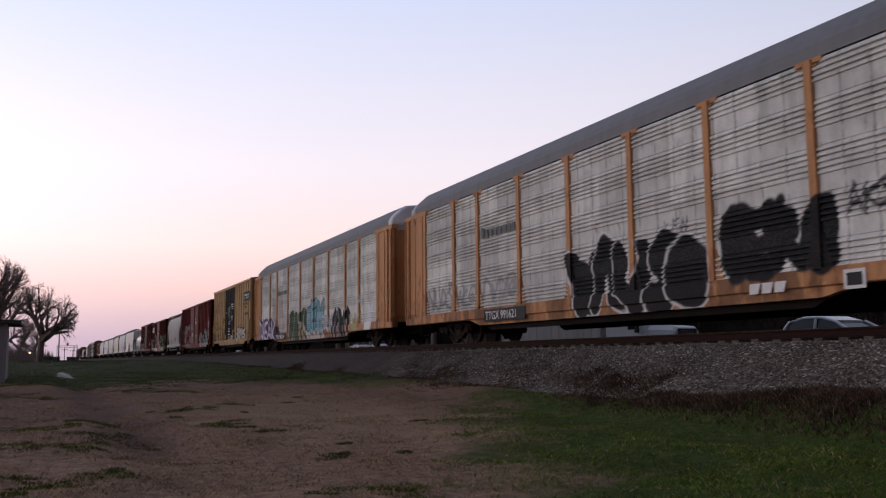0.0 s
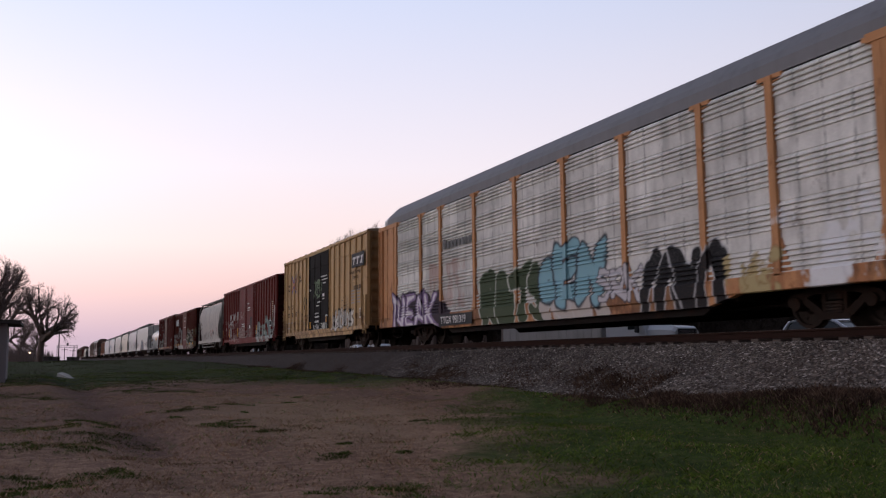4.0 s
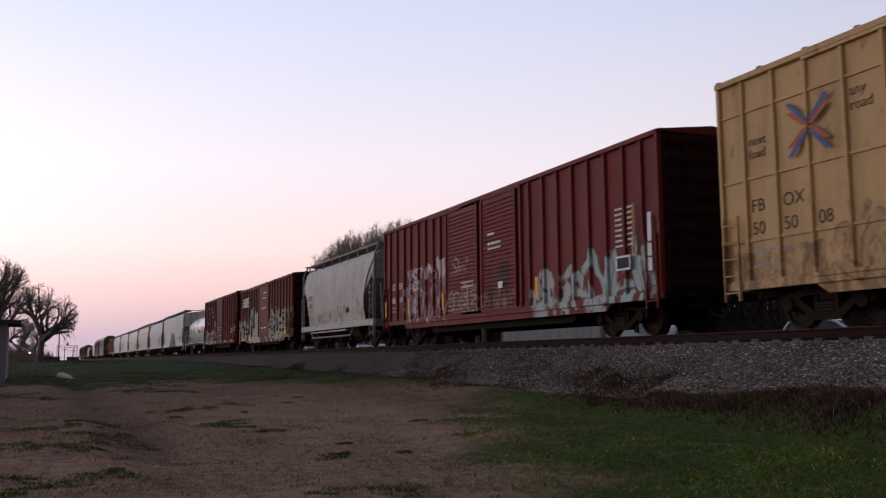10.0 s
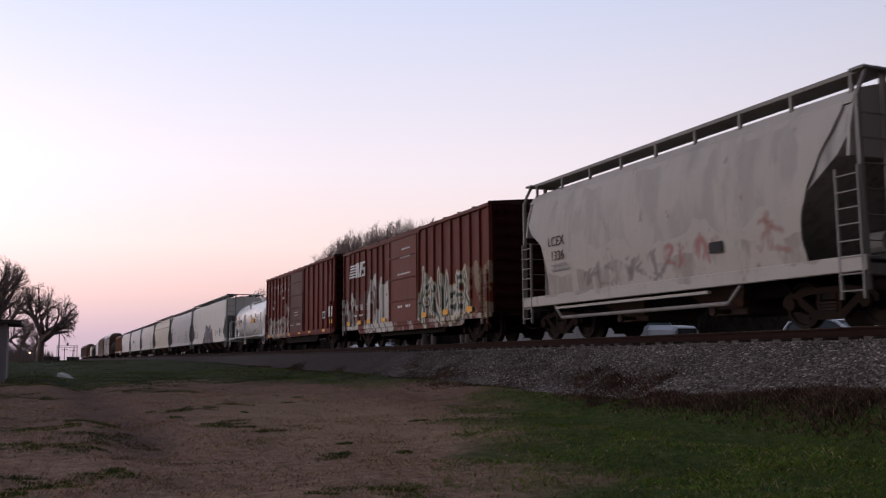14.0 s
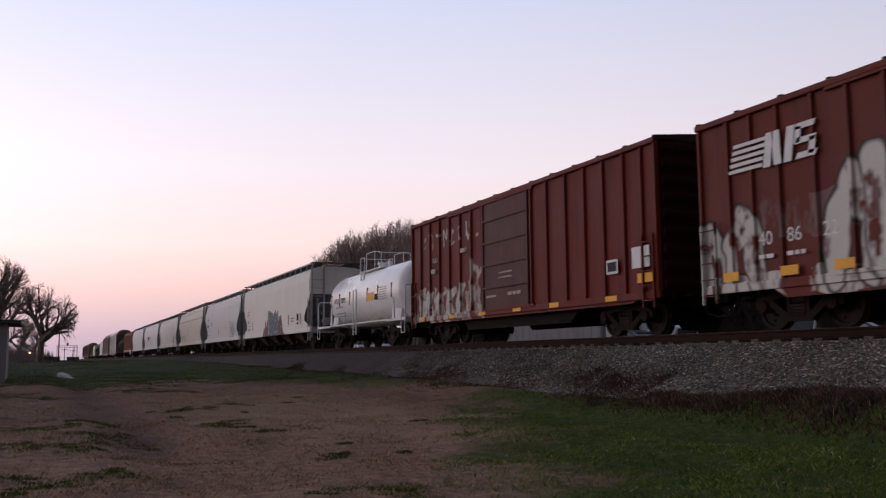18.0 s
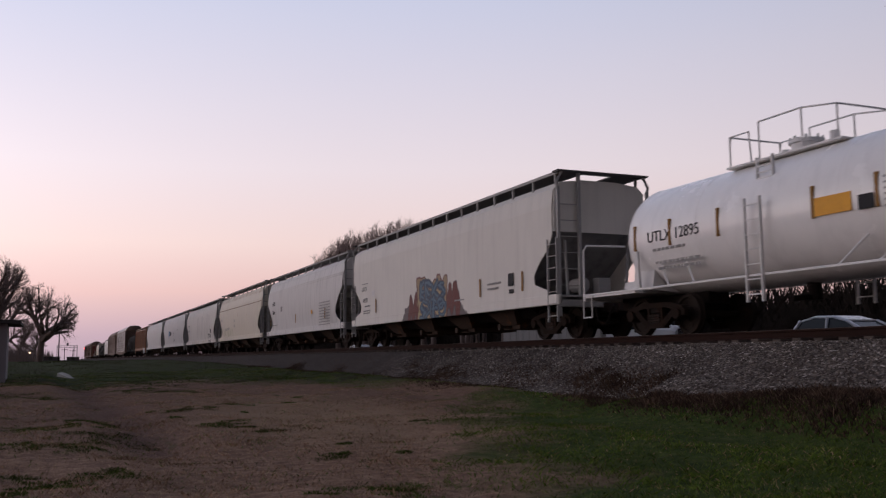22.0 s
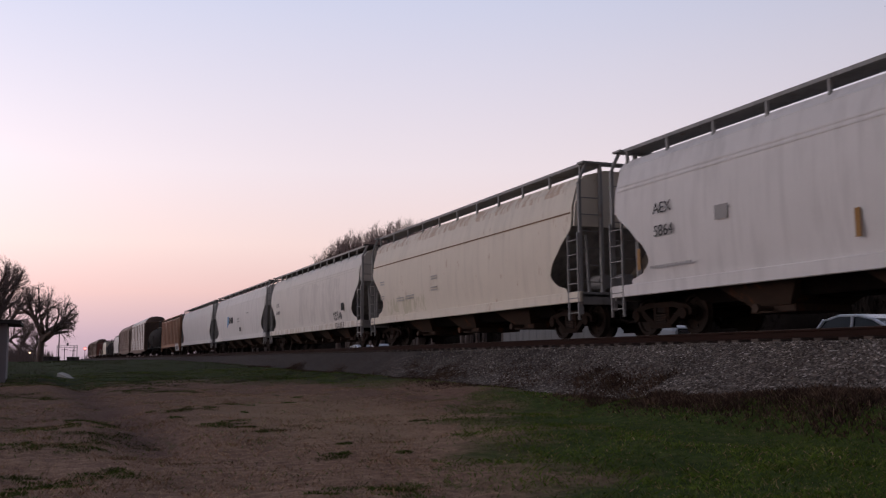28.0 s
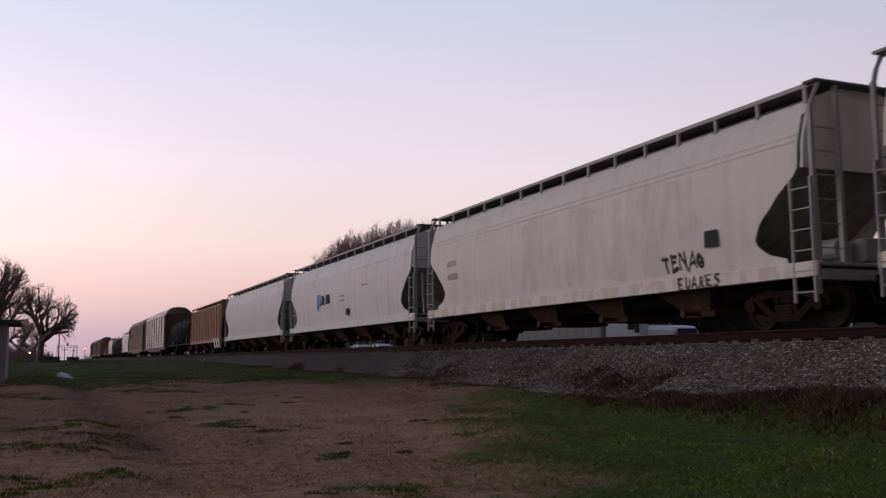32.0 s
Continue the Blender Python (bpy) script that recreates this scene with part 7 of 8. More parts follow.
for _ in range(900):
    x, y = rbr.uniform(-175, -112), rbr.uniform(-21.5, -16.4)
    h, w = rbr.uniform(0.6, 2.8), rbr.uniform(0.015, 0.04)
    lx, ly = rbr.uniform(-0.8, 0.8), rbr.uniform(-0.8, 0.8)
    brush.tube([(x, y, -0.65), (x + lx * 0.3, y + ly * 0.3, -0.65 + h * 0.5), (x + lx, y + ly, -0.65 + h)], w, 3, w * 0.3)
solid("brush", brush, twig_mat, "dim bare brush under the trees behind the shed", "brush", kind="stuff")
# the wood beyond the street
rt = random.Random(12)
for k in range(34):
    u = k / 33
    x, y = -121 + 60 * u + rt.uniform(-1.5, 1.5), 19.5 + 5 * rt.random()
    h = 15.2 + 1.2 * smooth(0.0, 0.3, u) - 7.0 * smooth(0.22, 1.0, u) + rt.uniform(-0.6, 0.6) + (y - 20) * 0.5
    plant((ash, hick)[k % 2], "leafless tree in the wood beyond the street", x, y, -0.9, h / 14.7, rt.uniform(0, 360))
for x, y, h in ((-163, 20.5, 13.6), (-172, 21, 13.4), (-181, 22, 12.4)):
    plant(ash, "leafless tree in the wood beyond the street", x, y, -0.9, h / 15, rt.uniform(0, 360))
plant(hick, "tall leafless tree beyond the street", -16.7, 13.4, -0.9, 1.26, 75)

# low scrub behind the street
scrub = Geo()
rc = random.Random(5)
for k in range(23000):
    zone = 0 if k < 6000 else 1 if k < 13000 else 2 if k < 17000 else 3
    if zone == 0:
        x, y, h, w = rc.uniform(-100, 2), 22 + 10 * rc.random(), rc.uniform(1.2, 3.4), rc.uniform(0.012, 0.05)
    elif zone == 1:
        x, y, h, w = rc.uniform(-110, 4), 33 + 8 * rc.random(), rc.uniform(1.8, 4.6), rc.uniform(0.05, 0.15)
    elif zone == 3:
        x, y, h, w = rc.uniform(-260, -62), 24 + 9 * rc.random(), rc.uniform(1.8, 3.6), rc.uniform(0.08, 0.2)
    else:
        x, y, h, w = rc.uniform(-420, -95), 20 + 30 * rc.random(), rc.uniform(1.4, 4.0), rc.uniform(0.03, 0.15)
    h *= 0.75 + 0.35 * noise.noise((x * 0.2, y * 0.2, 1.0))
    lx, ly = rc.uniform(-2.4, 2.4), rc.uniform(-0.5, 0.5)
    z = ground_z(x, y) - 0.05
    scrub.tube([(x, y, z), (x + lx * 0.3, y + ly * 0.4, z + h * 0.5), (x + lx, y + ly, z + h)], w, 3, w * 0.25)
scrub_mat = surface("dark_scrub", (0.024, 0.019, 0.016), 0.95, 0, 0.4, 1.2, 20, bump=0, spec=0.05)
solid("scrub", scrub, scrub_mat, "tangle of bare brown scrub behind the street", "scrub", kind="stuff")

# ---- street and vehicles beyond the track ----
asphalt = surface("grey_asphalt", (0.05, 0.048, 0.047), 0.9, 0, 0.3, 1.0, 60, spec=0.2)
solid("street", Geo().box(-260, 160, 6.6, 17.8, -1.3, -0.93), asphalt, "grey asphalt street behind the railway", "road", kind="structure")
car_white = surface("white_car_paint", (0.68, 0.68, 0.69), 0.3, 0, 0.04, 1.0, 30, bump=0, spec=0.5)
car_dark = surface("dark_car_paint", (0.05, 0.055, 0.065), 0.3, 0.2, 0.05, 1.0, 30, bump=0, spec=0.5)
tyre_mat = surface("tyre_rubber", (0.02, 0.02, 0.02), 0.85, 0, 0.2, bump=0)
glass_mat = surface("tinted_glass", (0.012, 0.018, 0.02), 0.2, 0, 0.05, bump=0, spec=0.14)
chrome = surface("dull_chrome", (0.4, 0.4, 0.4), 0.3, 0.9, 0.1, bump=0)
lamp_red = glowing("tail_lamp", (0.5, 0.02, 0.01), 0.3)


def road_car(name, label, mat, L=4.75, roof=1.68, x_front=0.95, x_rear=-2.15, hood=1.0, low=0.28):
    """A car that points to +x."""
    car = thing(name, label, "car")
    h = L / 2
    belt = hood + 0.06
    rings = []
    for x, zt, w in ((-h, 0.9, 0.78), (-h + 0.1, belt - 0.06, 0.86), (-h + 0.5, belt, 0.91), (x_front, belt, 0.92), (h - 0.9, hood - 0.03, 0.9), (h - 0.25, hood - 0.17, 0.84), (h, 0.68, 0.7)):
        rings.append([(x, -w, low + 0.06), (x, -w - 0.02, low + 0.3), (x, -w, zt - 0.12), (x, -w + 0.09, zt), (x, w - 0.09, zt), (x, w, zt - 0.12), (x, w + 0.02, low + 0.3), (x, w, low + 0.06)])
    body = part("body", Geo().loft(rings), mat, car, smooth=False)
    xs = ((x_rear, belt - 0.02, 0.80), (x_rear + 0.38, roof - 0.13, 0.67), (x_rear + 0.95, roof, 0.63), (x_front - 1.35, roof - 0.02, 0.63), (x_front - 0.75, roof - 0.17, 0.66), (x_front + 0.25, belt - 0.02, 0.80))
    cab = []
    for x, z, w in xs:
        cab.append((x, z, w))
    g = Geo()
    top = [[(x, -w, z), (x, -w + 0.08, z + 0.03), (x, w - 0.08, z + 0.03), (x, w, z)] for x, z, w in cab[1:5]]
    under = [[(x, -w, z - 0.05), (x, w, z - 0.05)] for x, z, w in cab[1:5]]
    g.loft([[t[0], t[1], t[2], t[3], u[1], u[0]] for t, u in zip(top, under)])
    part("roof", g, mat, car)
    for s in (-1, 1):
        for (xa, za, wa), (xb, zb, wb), r in ((cab[0], cab[1], 0.06), (cab[4], cab[5], 0.055)):
            part("pillar", Geo().tube([(xa, s * wa, za), (xb, s * wb, zb)], r, 6), mat, car)
        xm = (x_rear + x_front) / 2 + 0.05
        part("pillar", Geo().tube([(xm, s * 0.82, belt), (xm - 0.05, s * 0.65, roof - 0.04)], 0.05, 6), mat, car)
        inner = lambda x, z, w: (x, s * (w - 0.02), z)
        pts = [inner(x_rear + 0.08, belt, 0.82), inner(x_rear + 0.42, roof - 0.15, 0.67), inner(x_rear + 0.95, roof - 0.05, 0.64), inner(x_front - 1.35, roof - 0.06, 0.64), inner(x_front - 0.78, roof - 0.19, 0.66), inner(x_front + 0.15, belt, 0.82)]
        gg_ = Geo().add(pts + [(x, y - s * 0.02, z) for x, y, z in pts], [(0, 1, 2, 3, 4, 5), (11, 10, 9, 8, 7, 6)])
        part("side_window", gg_, glass_mat, car)
        part("mirror", Geo().cbox(x_front - 0.25, x_front - 0.02, min(s * 0.92, s * 1.12), max(s * 0.92, s * 1.12), belt + 0.0, belt + 0.17, 0.03), glass_mat, car)
        part("head_lamp", Geo().cbox(h - 0.35, h - 0.08, min(s * 0.5, s * 0.8), max(s * 0.5, s * 0.8), 0.66, 0.8, 0.02), chrome, car)
        part("tail_lamp", Geo().cbox(-h - 0.01, -h + 0.14, min(s * 0.58, s * 0.82), max(s * 0.58, s * 0.82), 0.72, 0.95, 0.02), lamp_red, car)
        for x in (-h + 0.95, h - 0.95):
            w = part("wheel", Geo().wheel(x, min(s * 0.68, s * 0.92), max(s * 0.68, s * 0.92), 0.34, 0.34, 20), tyre_mat, car)
            part("rim", Geo().wheel(x, min(s * 0.915, s * 0.93), max(s * 0.915, s * 0.93), 0.34, 0.21, 16), chrome, w)
    for name_, (xa, za, wa), (xb, zb, wb) in (("rear_window", cab[0], cab[1]), ("windscreen", cab[5], cab[4])):
        part(name_, Geo().add([(xa, -wa + 0.05, za), (xa, wa - 0.05, za), (xb, wb - 0.05, zb - 0.02), (xb, -wb + 0.05, zb - 0.02), (xa - 0.02, -wa + 0.05, za), (xa - 0.02, wa - 0.05, za), (xb - 0.02, wb - 0.05, zb - 0.04), (xb - 0.02, -wb + 0.05, zb - 0.04)],
                              [(0, 1, 2, 3), (7, 6, 5, 4), (0, 4, 5, 1), (2, 6, 7, 3)]), glass_mat, car)
    return car


suv = road_car("suv", "white sport utility car waiting on the street", car_white)
sedan = road_car("hatchback_car", "dark tall car driving along the street", car_dark, 4.5, 1.72, 0.95, -1.95, 1.02, 0.25)
far_car = road_car("parked_car", "small white car parked far along the street", car_white, 4.4, 1.5)
far_car.matrix_world = pose(-79.0, 11.5, -0.86, 0, 0, 0)
far_car2 = road_car("parked_car", "small white car parked far along the street", car_white, 4.4, 1.5)
far_car2.matrix_world = pose(-73.5, 11.5, -0.86, 0, 0, 0)

truck_white = surface("white_truck_paint", (0.5, 0.5, 0.51), 0.35, 0, 0.05, 1.0, 30, bump=0, spec=0.5)
trailer_mat = surface("grey_trailer_sheet", (0.25, 0.235, 0.228), 0.6, 0.1, 0.12, 0.8, 30, streak=0.2)


def semi_truck():
    t = thing("semi_truck", "white long-nosed semi truck parked with a box trailer", "truck", (-37.5, 14.8, -0.93), 8)
    t.scale = (0.9, 0.9, 0.88)
    rings = [[(x, -w, 0.75), (x, -w, zt - 0.25), (x, -w + 0.22, zt), (x, w - 0.22, zt), (x, w, zt - 0.25), (x, w, 0.75)] for x, zt, w in ((-2.1, 2.2, 1.05), (-0.9, 2.18, 1.0), (-0.2, 2.12, 0.95), (0.0, 2.02, 0.9))]
    part("hood", Geo().loft(rings), truck_white, t)
    gr = part("grille", Geo().cbox(-0.02, 0.06, -0.7, 0.7, 1.15, 1.96, 0.03), black_bar, t)
    for k in range(6):
        part("grille_bar", Geo().box(0.055, 0.075, -0.66, 0.66, 1.22 + 0.12 * k, 1.245 + 0.12 * k), chrome, gr)
    part("bumper", Geo().cbox(-0.1, 0.2, -1.2, 1.2, 0.4, 0.85, 0.05), truck_white, t)
    part("cab", Geo().loft([[(x, -1.15, 0.8), (x, -1.15, z - 0.3), (x, -0.95, z), (x, 0.95, z), (x, 1.15, z - 0.3), (x, 1.15, 0.8)] for x, z in ((-5.4, 3.9), (-3.4, 3.9), (-2.7, 2.9), (-2.05, 2.2))]), truck_white, t)
    for s in (-1, 1):
        part("side_window", Geo().box(-3.5, -2.75, min(s * 1.15, s * 1.165), max(s * 1.15, s * 1.165), 2.0, 2.7), glass_mat, t)
        m = part("mirror", Geo().cbox(-2.6, -2.35, min(s * 1.3, s * 1.5), max(s * 1.3, s * 1.5), 1.8, 2.5, 0.03), black_bar, t)
        part("mirror_arm", Geo().tube([(-2.6, s * 1.15, 1.9), (-2.45, s * 1.4, 1.95)], 0.025, 5), chrome, m)
        part("fender", Geo().cbox(-1.6, 0.0, min(s * 0.85, s * 1.2), max(s * 0.85, s * 1.2), 0.9, 1.35, 0.12), truck_white, t)
        part("head_lamp", Geo().cbox(-0.05, 0.05, min(s * 0.75, s * 1.1), max(s * 0.75, s * 1.1), 1.0, 1.25, 0.03), chrome, t)
        part("fuel_tank", Geo().tube([(-4.8, s * 0.9, 0.75), (-3.4, s * 0.9, 0.75)], 0.32, 14), chrome, t)
        for x in (-0.8, -6.4, -7.7):
            w = part("wheel", Geo().wheel(x, min(s * 0.75, s * 1.15), max(s * 0.75, s * 1.15), 0.52, 0.52, 22), tyre_mat, t)
            part("rim", Geo().wheel(x, min(s * 1.14, s * 1.16), max(s * 1.14, s * 1.16), 0.52, 0.3, 16), chrome, w)
        part("exhaust_stack", Geo().tube([(-5.5, s * 0.8, 1.0), (-5.5, s * 0.8, 4.1)], 0.07, 8), chrome, t)
    part("windscreen", Geo().add([(-2.08, -0.9, 2.24), (-2.08, 0.9, 2.24), (-2.68, 0.88, 2.86), (-2.68, -0.88, 2.86), (-2.1, -0.9, 2.2), (-2.1, 0.9, 2.2), (-2.72, 0.88, 2.84), (-2.72, -0.88, 2.84)], [(0, 1, 2, 3), (7, 6, 5, 4), (0, 4, 5, 1), (2, 6, 7, 3)]), glass_mat, t)
    part("chassis", Geo().cbox(-8.2, -0.4, -0.45, 0.45, 0.55, 0.8, 0.03), steel_dark, t)
    return t


semi_truck()
trl = thing("box_trailer", "grey box trailer standing behind the truck", "trailer", (-53.2, 17.0, -0.93), 0)
part("box", Geo().cbox(-6.5, 6.5, -1.28, 1.28, 1.15, 3.95, 0.03), trailer_mat, trl)
for k in range(14):
    part("side_post", Geo().box(-6.4 + 0.98 * k, -6.34 + 0.98 * k, -1.3, -1.28, 1.2, 3.9), trailer_mat, trl)
for s in (-1, 1):
    for x in (-4.6, -3.3):
        part("wheel", Geo().wheel(x, min(s * 0.8, s * 1.2), max(s * 0.8, s * 1.2), 0.52, 0.52, 20), tyre_mat, trl)
    part("landing_leg", Geo().box(4.0, 4.15, s * 0.7 - 0.07, s * 0.7 + 0.07, 0.0, 1.15), steel_dark, trl)

# ---- beside the line, far end ----
shed_mat = surface("grey_painted_siding", (0.27, 0.25, 0.27), 0.7, 0, 0.1, 1.0, 25)
shed_roof = surface("dark_shed_roof", (0.06, 0.055, 0.055), 0.8, 0, 0.2, 1.0, 25)
SX, SY, SZ = -35.4, -17.1, -1.5
shed = thing("shed", "small grey shed with an overhanging flat dark roof", "shed", (SX, SY, SZ))
part("wall", Geo().box(-1.4, 1.4, -1.5, 1.5, 0.0, 2.3), shed_mat, shed)
part("roof", Geo().prism([(-1.95, 2.36), (1.95, 2.24), (1.95, 2.36), (-1.95, 2.48)], -1.7, 1.7), shed_roof, shed)
for k in range(9):
    part("siding_batten", Geo().box(1.4, 1.42, -1.45 + 0.34 * k, -1.42 + 0.34 * k, 0.05, 2.25), shed_mat, shed)
part("corner_trim", Geo().box(1.38, 1.45, 1.44, 1.55, 0.0, 2.28), shed_mat, shed)

stone_white = surface("pale_concrete", (0.36, 0.35, 0.33), 0.85, 0, 0.25, 3.0, 30)
slab = Geo().loft([[(-1.2, -0.42, -0.05), (2.6, 0.05, -0.05), (2.9, 0.38, -0.05), (-0.9, -0.02, -0.05)], [(-1.0, -0.40, 0.10), (0.9, -0.16, 0.03), (1.2, 0.20, 0.09), (-0.7, -0.05, 0.14)]])
slab_ob = solid("concrete_slab", slab, stone_white, "broken pale concrete slab lying in the grass", "slab")
slab_ob.matrix_world = pose(-38.6, -13.7, near_level(-38.6) + 0.02, 0, 3, 14) @ Matrix.Diagonal((0.3, 0.42, 0.9, 1.0))

pole = thing("street_lamp", "tall thin dark street lamp beside the line", "lamp post", (-152.0, -13.25, -0.75))
part("mast", Geo().tube([(0, 0, 0), (0, 0, 5.6)], 0.1, 8, 0.06), steel_dark, pole)
part("lamp_arm", Geo().tube([(0, 0, 5.3), (0, -1.6, 5.9)], 0.05, 6), steel_dark, pole)
part("lamp_head", Geo().cbox(-0.15, 0.15, -2.1, -1.5, 5.82, 5.98, 0.03), steel_dark, pole)

warm = glowing("warm_lamp_glow", (1.0, 0.62, 0.38), 9.0)
redlight = glowing("red_signal_glow", (1.0, 0.035, 0.045), 2.2)
for x, y, z, r, mat_ in ((-220, -18.65, 1.2, 0.26, warm), (-224, -20.6, 0.45, 0.12, redlight), (-228, -19.9, 1.9, 0.06, warm), (-232, -20.8, 0.0, 0.1, warm)):
    lampst = thing("distant_lamp", "small glowing lamp in the far distance", "lamp", (x, y, -0.8))
    part("post", Geo().tube([(0, 0, 0), (0, 0, z + 0.8)], 0.05, 5), steel_dark, lampst)
    part("bulb", Geo().lathe_y([(-r, 0.0), (-r * 0.7, r * 0.7), (0, r), (r * 0.7, r * 0.7), (r, 0.0)], 0, z + 0.8, 12), mat_, lampst, "glowing lamp")

sig = thing("signal_mast", "railway signal mast showing a red light", "railway signal", (-545.0, 2.3, -0.9))
part("mast", Geo().tube([(0, 0, 0), (0, 0, 7.2)], 0.12, 8), steel_dark, sig)
part("signal_head", Geo().cbox(-0.2, 0.2, -0.5, 0.5, 5.6, 7.4, 0.05), black_bar, sig)
part("red_lamp", Geo().lathe_y([(-0.6, 0.0), (-0.5, 0.4), (-0.2, 0.6), (0.2, 0.6), (0.5, 0.4), (0.6, 0.0)], 0.6, 6.6, 14), glowing("red_lamp_glow", (1.0, 0.10, 0.09), 7.0), sig, "glowing red lamp")

far_wall = surface("far_building_wall", (0.10, 0.085, 0.085), 0.8, 0, 0.2, 0.5, 10)
for x, y, lx, ly, h in ((-235, -9.6, 6, 2.6, 0.9), (-300, -14.5, 10, 5, 1.2)):
    b_ = thing("far_building", "low dark hut far down the line", "building", (x, y, -0.75))
    part("wall", Geo().box(-lx / 2, lx / 2, -ly / 2, ly / 2, 0, h), far_wall, b_)
    part("roof", Geo().box(-lx / 2 - 0.2, lx / 2 + 0.2, -ly / 2 - 0.15, ly / 2 + 0.15, h, h + 0.12), shed_roof, b_)
    part("door", Geo().box(lx / 2, lx / 2 + 0.04, -0.4, 0.3, 0.05, min(h - 0.1, 1.9)), shed_roof, b_)
for x, y, h in ((-262, -11.2, 3.4), (-270, -9.0, 3.2), (-198, -17.5, 3.6)):
    p_ = thing("utility_pole", "thin dark pole far down the line", "pole", (x, y, -0.75))
    part("mast", Geo().tube([(0, 0, 0), (0, 0, h)], 0.08, 6), steel_dark, p_)
    part("cross_arm", Geo().box(-0.06, 0.06, -0.8, 0.8, h - 0.5, h - 0.38), steel_dark, p_)

bridge = thing("signal_bridge", "thin grey signal bridge far down the line", "signal bridge", (-356.0, -9.2, -0.75))
for y in (-3.4, 2.2, 3.2):
    part("leg", Geo().tube([(0, y, 0), (0, y, 5.4)], 0.12, 6), pipe_grey, bridge)
for z in (4.7, 5.4):
    part("beam", Geo().tube([(0, -3.6, z), (0, 3.4, z)], 0.07, 6), pipe_grey, bridge)
for k in range(7):
    part("lattice_bar", Geo().tube([(0, -3.4 + k, 4.7), (0, -2.9 + k, 5.4)], 0.04, 5), pipe_grey, bridge)
part("signal_head", Geo().cbox(0.1, 0.35, -0.3, 0.3, 5.3, 6.3, 0.04), black_bar, bridge)

# distant woods
woods = Geo()
rw = random.Random(9)
for _ in range(2600):
    x, y = rw.uniform(-900, -420), rw.choice((rw.uniform(-110, -14), rw.uniform(10, 120)))
    h = rw.uniform(3.0, 7.0) * (1.3 if y < -20 else 1.0)
    w = rw.uniform(0.5, 1.6)
    for _k in range(3):
        a, b, c = rw.uniform(-w, w), rw.uniform(-w, w), rw.uniform(0.5, 1.0)
        woods.tube([(x, y, -1.0), (x + a, y + b, -1.0 + h * c)], 0.25, 3, 0.03)
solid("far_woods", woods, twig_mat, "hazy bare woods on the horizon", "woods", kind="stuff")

# ---- grass and weeds ----
def blade_material(name, stops):
    m = bpy.data.materials.new(name)
    m.use_nodes = True
    nt = m.node_tree
    nt.nodes.clear()
    rnd = nt.nodes.new("ShaderNodeNewGeometry").outputs["Random Per Island"]
    co = nt.nodes.new("ShaderNodeTexCoord").outputs["Object"]
    drift = node(nt, "ShaderNodeTexNoise", {"Vector": co, "Scale": 0.9, "Detail": 4.0}).outputs[0]
    k = mth(nt, "MULTIPLY_ADD", drift, 1.7, 0.15)
    col = mixc(nt, 1.0, ramp(nt, rnd, stops), node(nt, "ShaderNodeCombineXYZ", {0: k, 1: k, 2: k}).outputs[0], "MULTIPLY")
    bs = node(nt, "ShaderNodeBsdfPrincipled", {"Base Color": col, "Roughness": 0.9, "Specular IOR Level": 0.1})
    out = nt.nodes.new("ShaderNodeOutputMaterial")
    nt.links.new(bs.outputs[0], out.inputs[0])
    return m


def is_green(x, y):
    n = noise.noise((x * 0.45, y * 0.45, 5.0)) + 0.5 * noise.noise((x * 1.3, y * 1.3, 1.0))
    return y + 0.49 * x + 14.9 + 1.5 * n > 0 or y - 0.55 * x - 7.0 + 0.7 * n > 0 or x < -30.5 + 1.6 * n


def blades(count, green, h0, h1, seed, w0=0.0025, w1=0.006):
    g, r = Geo(), random.Random(seed)
    while count:
        x = -4.6 - 38 * r.random() ** 1.9
        y = r.uniform(-15.5, -4.6)
        if is_green(x, y) != green and r.random() > 0.08:
            continue
        dens = 0.55 + 0.9 * noise.noise((x * 0.9, y * 0.9, 6.0))
        if r.random() > dens:
            continue
        count -= 1
        z = ground_z(x, y) - 0.006
        h = r.uniform(h0, h1) * (0.6 + 0.8 * abs(noise.noise((x * 1.3, y * 1.3, 2.0))))
        a, w = r.uniform(0, 6.28), r.uniform(w0, w1)
        lx, ly = r.uniform(-1.3, 1.3) * h, r.uniform(-1.3, 1.3) * h
        cx, cy = math.cos(a) * w, math.sin(a) * w
        g.add([(x - cx, y - cy, z), (x + cx, y + cy, z), (x + lx * 0.4 + cx * 0.7, y + ly * 0.4 + cy * 0.7, z + h * 0.6), (x + lx, y + ly, z + h)], [(0, 1, 2), (0, 2, 3)])
    return g


GREEN_STOPS = [(0.0, (0.040, 0.058, 0.009, 1)), (0.5, (0.105, 0.160, 0.024, 1)), (0.88, (0.135, 0.18, 0.034, 1)), (1.0, (0.30, 0.21, 0.11, 1))]
green_blades = blade_material("green_blades", GREEN_STOPS)
solid("green_grass", blades(90000, True, 0.02, 0.065, 3, 0.002, 0.005), green_blades, "low dark green grass on the field", "grass", kind="stuff")
solid("dry_grass", blades(70000, False, 0.015, 0.05, 4), blade_material("dry_blades", [(0.0, (0.22, 0.128, 0.08, 1)), (0.6, (0.37, 0.228, 0.138, 1)), (1.0, (0.54, 0.38, 0.235, 1))]), "short dry tan grass on the field", "grass", kind="stuff")
far_grass, rfg = Geo(), random.Random(31)
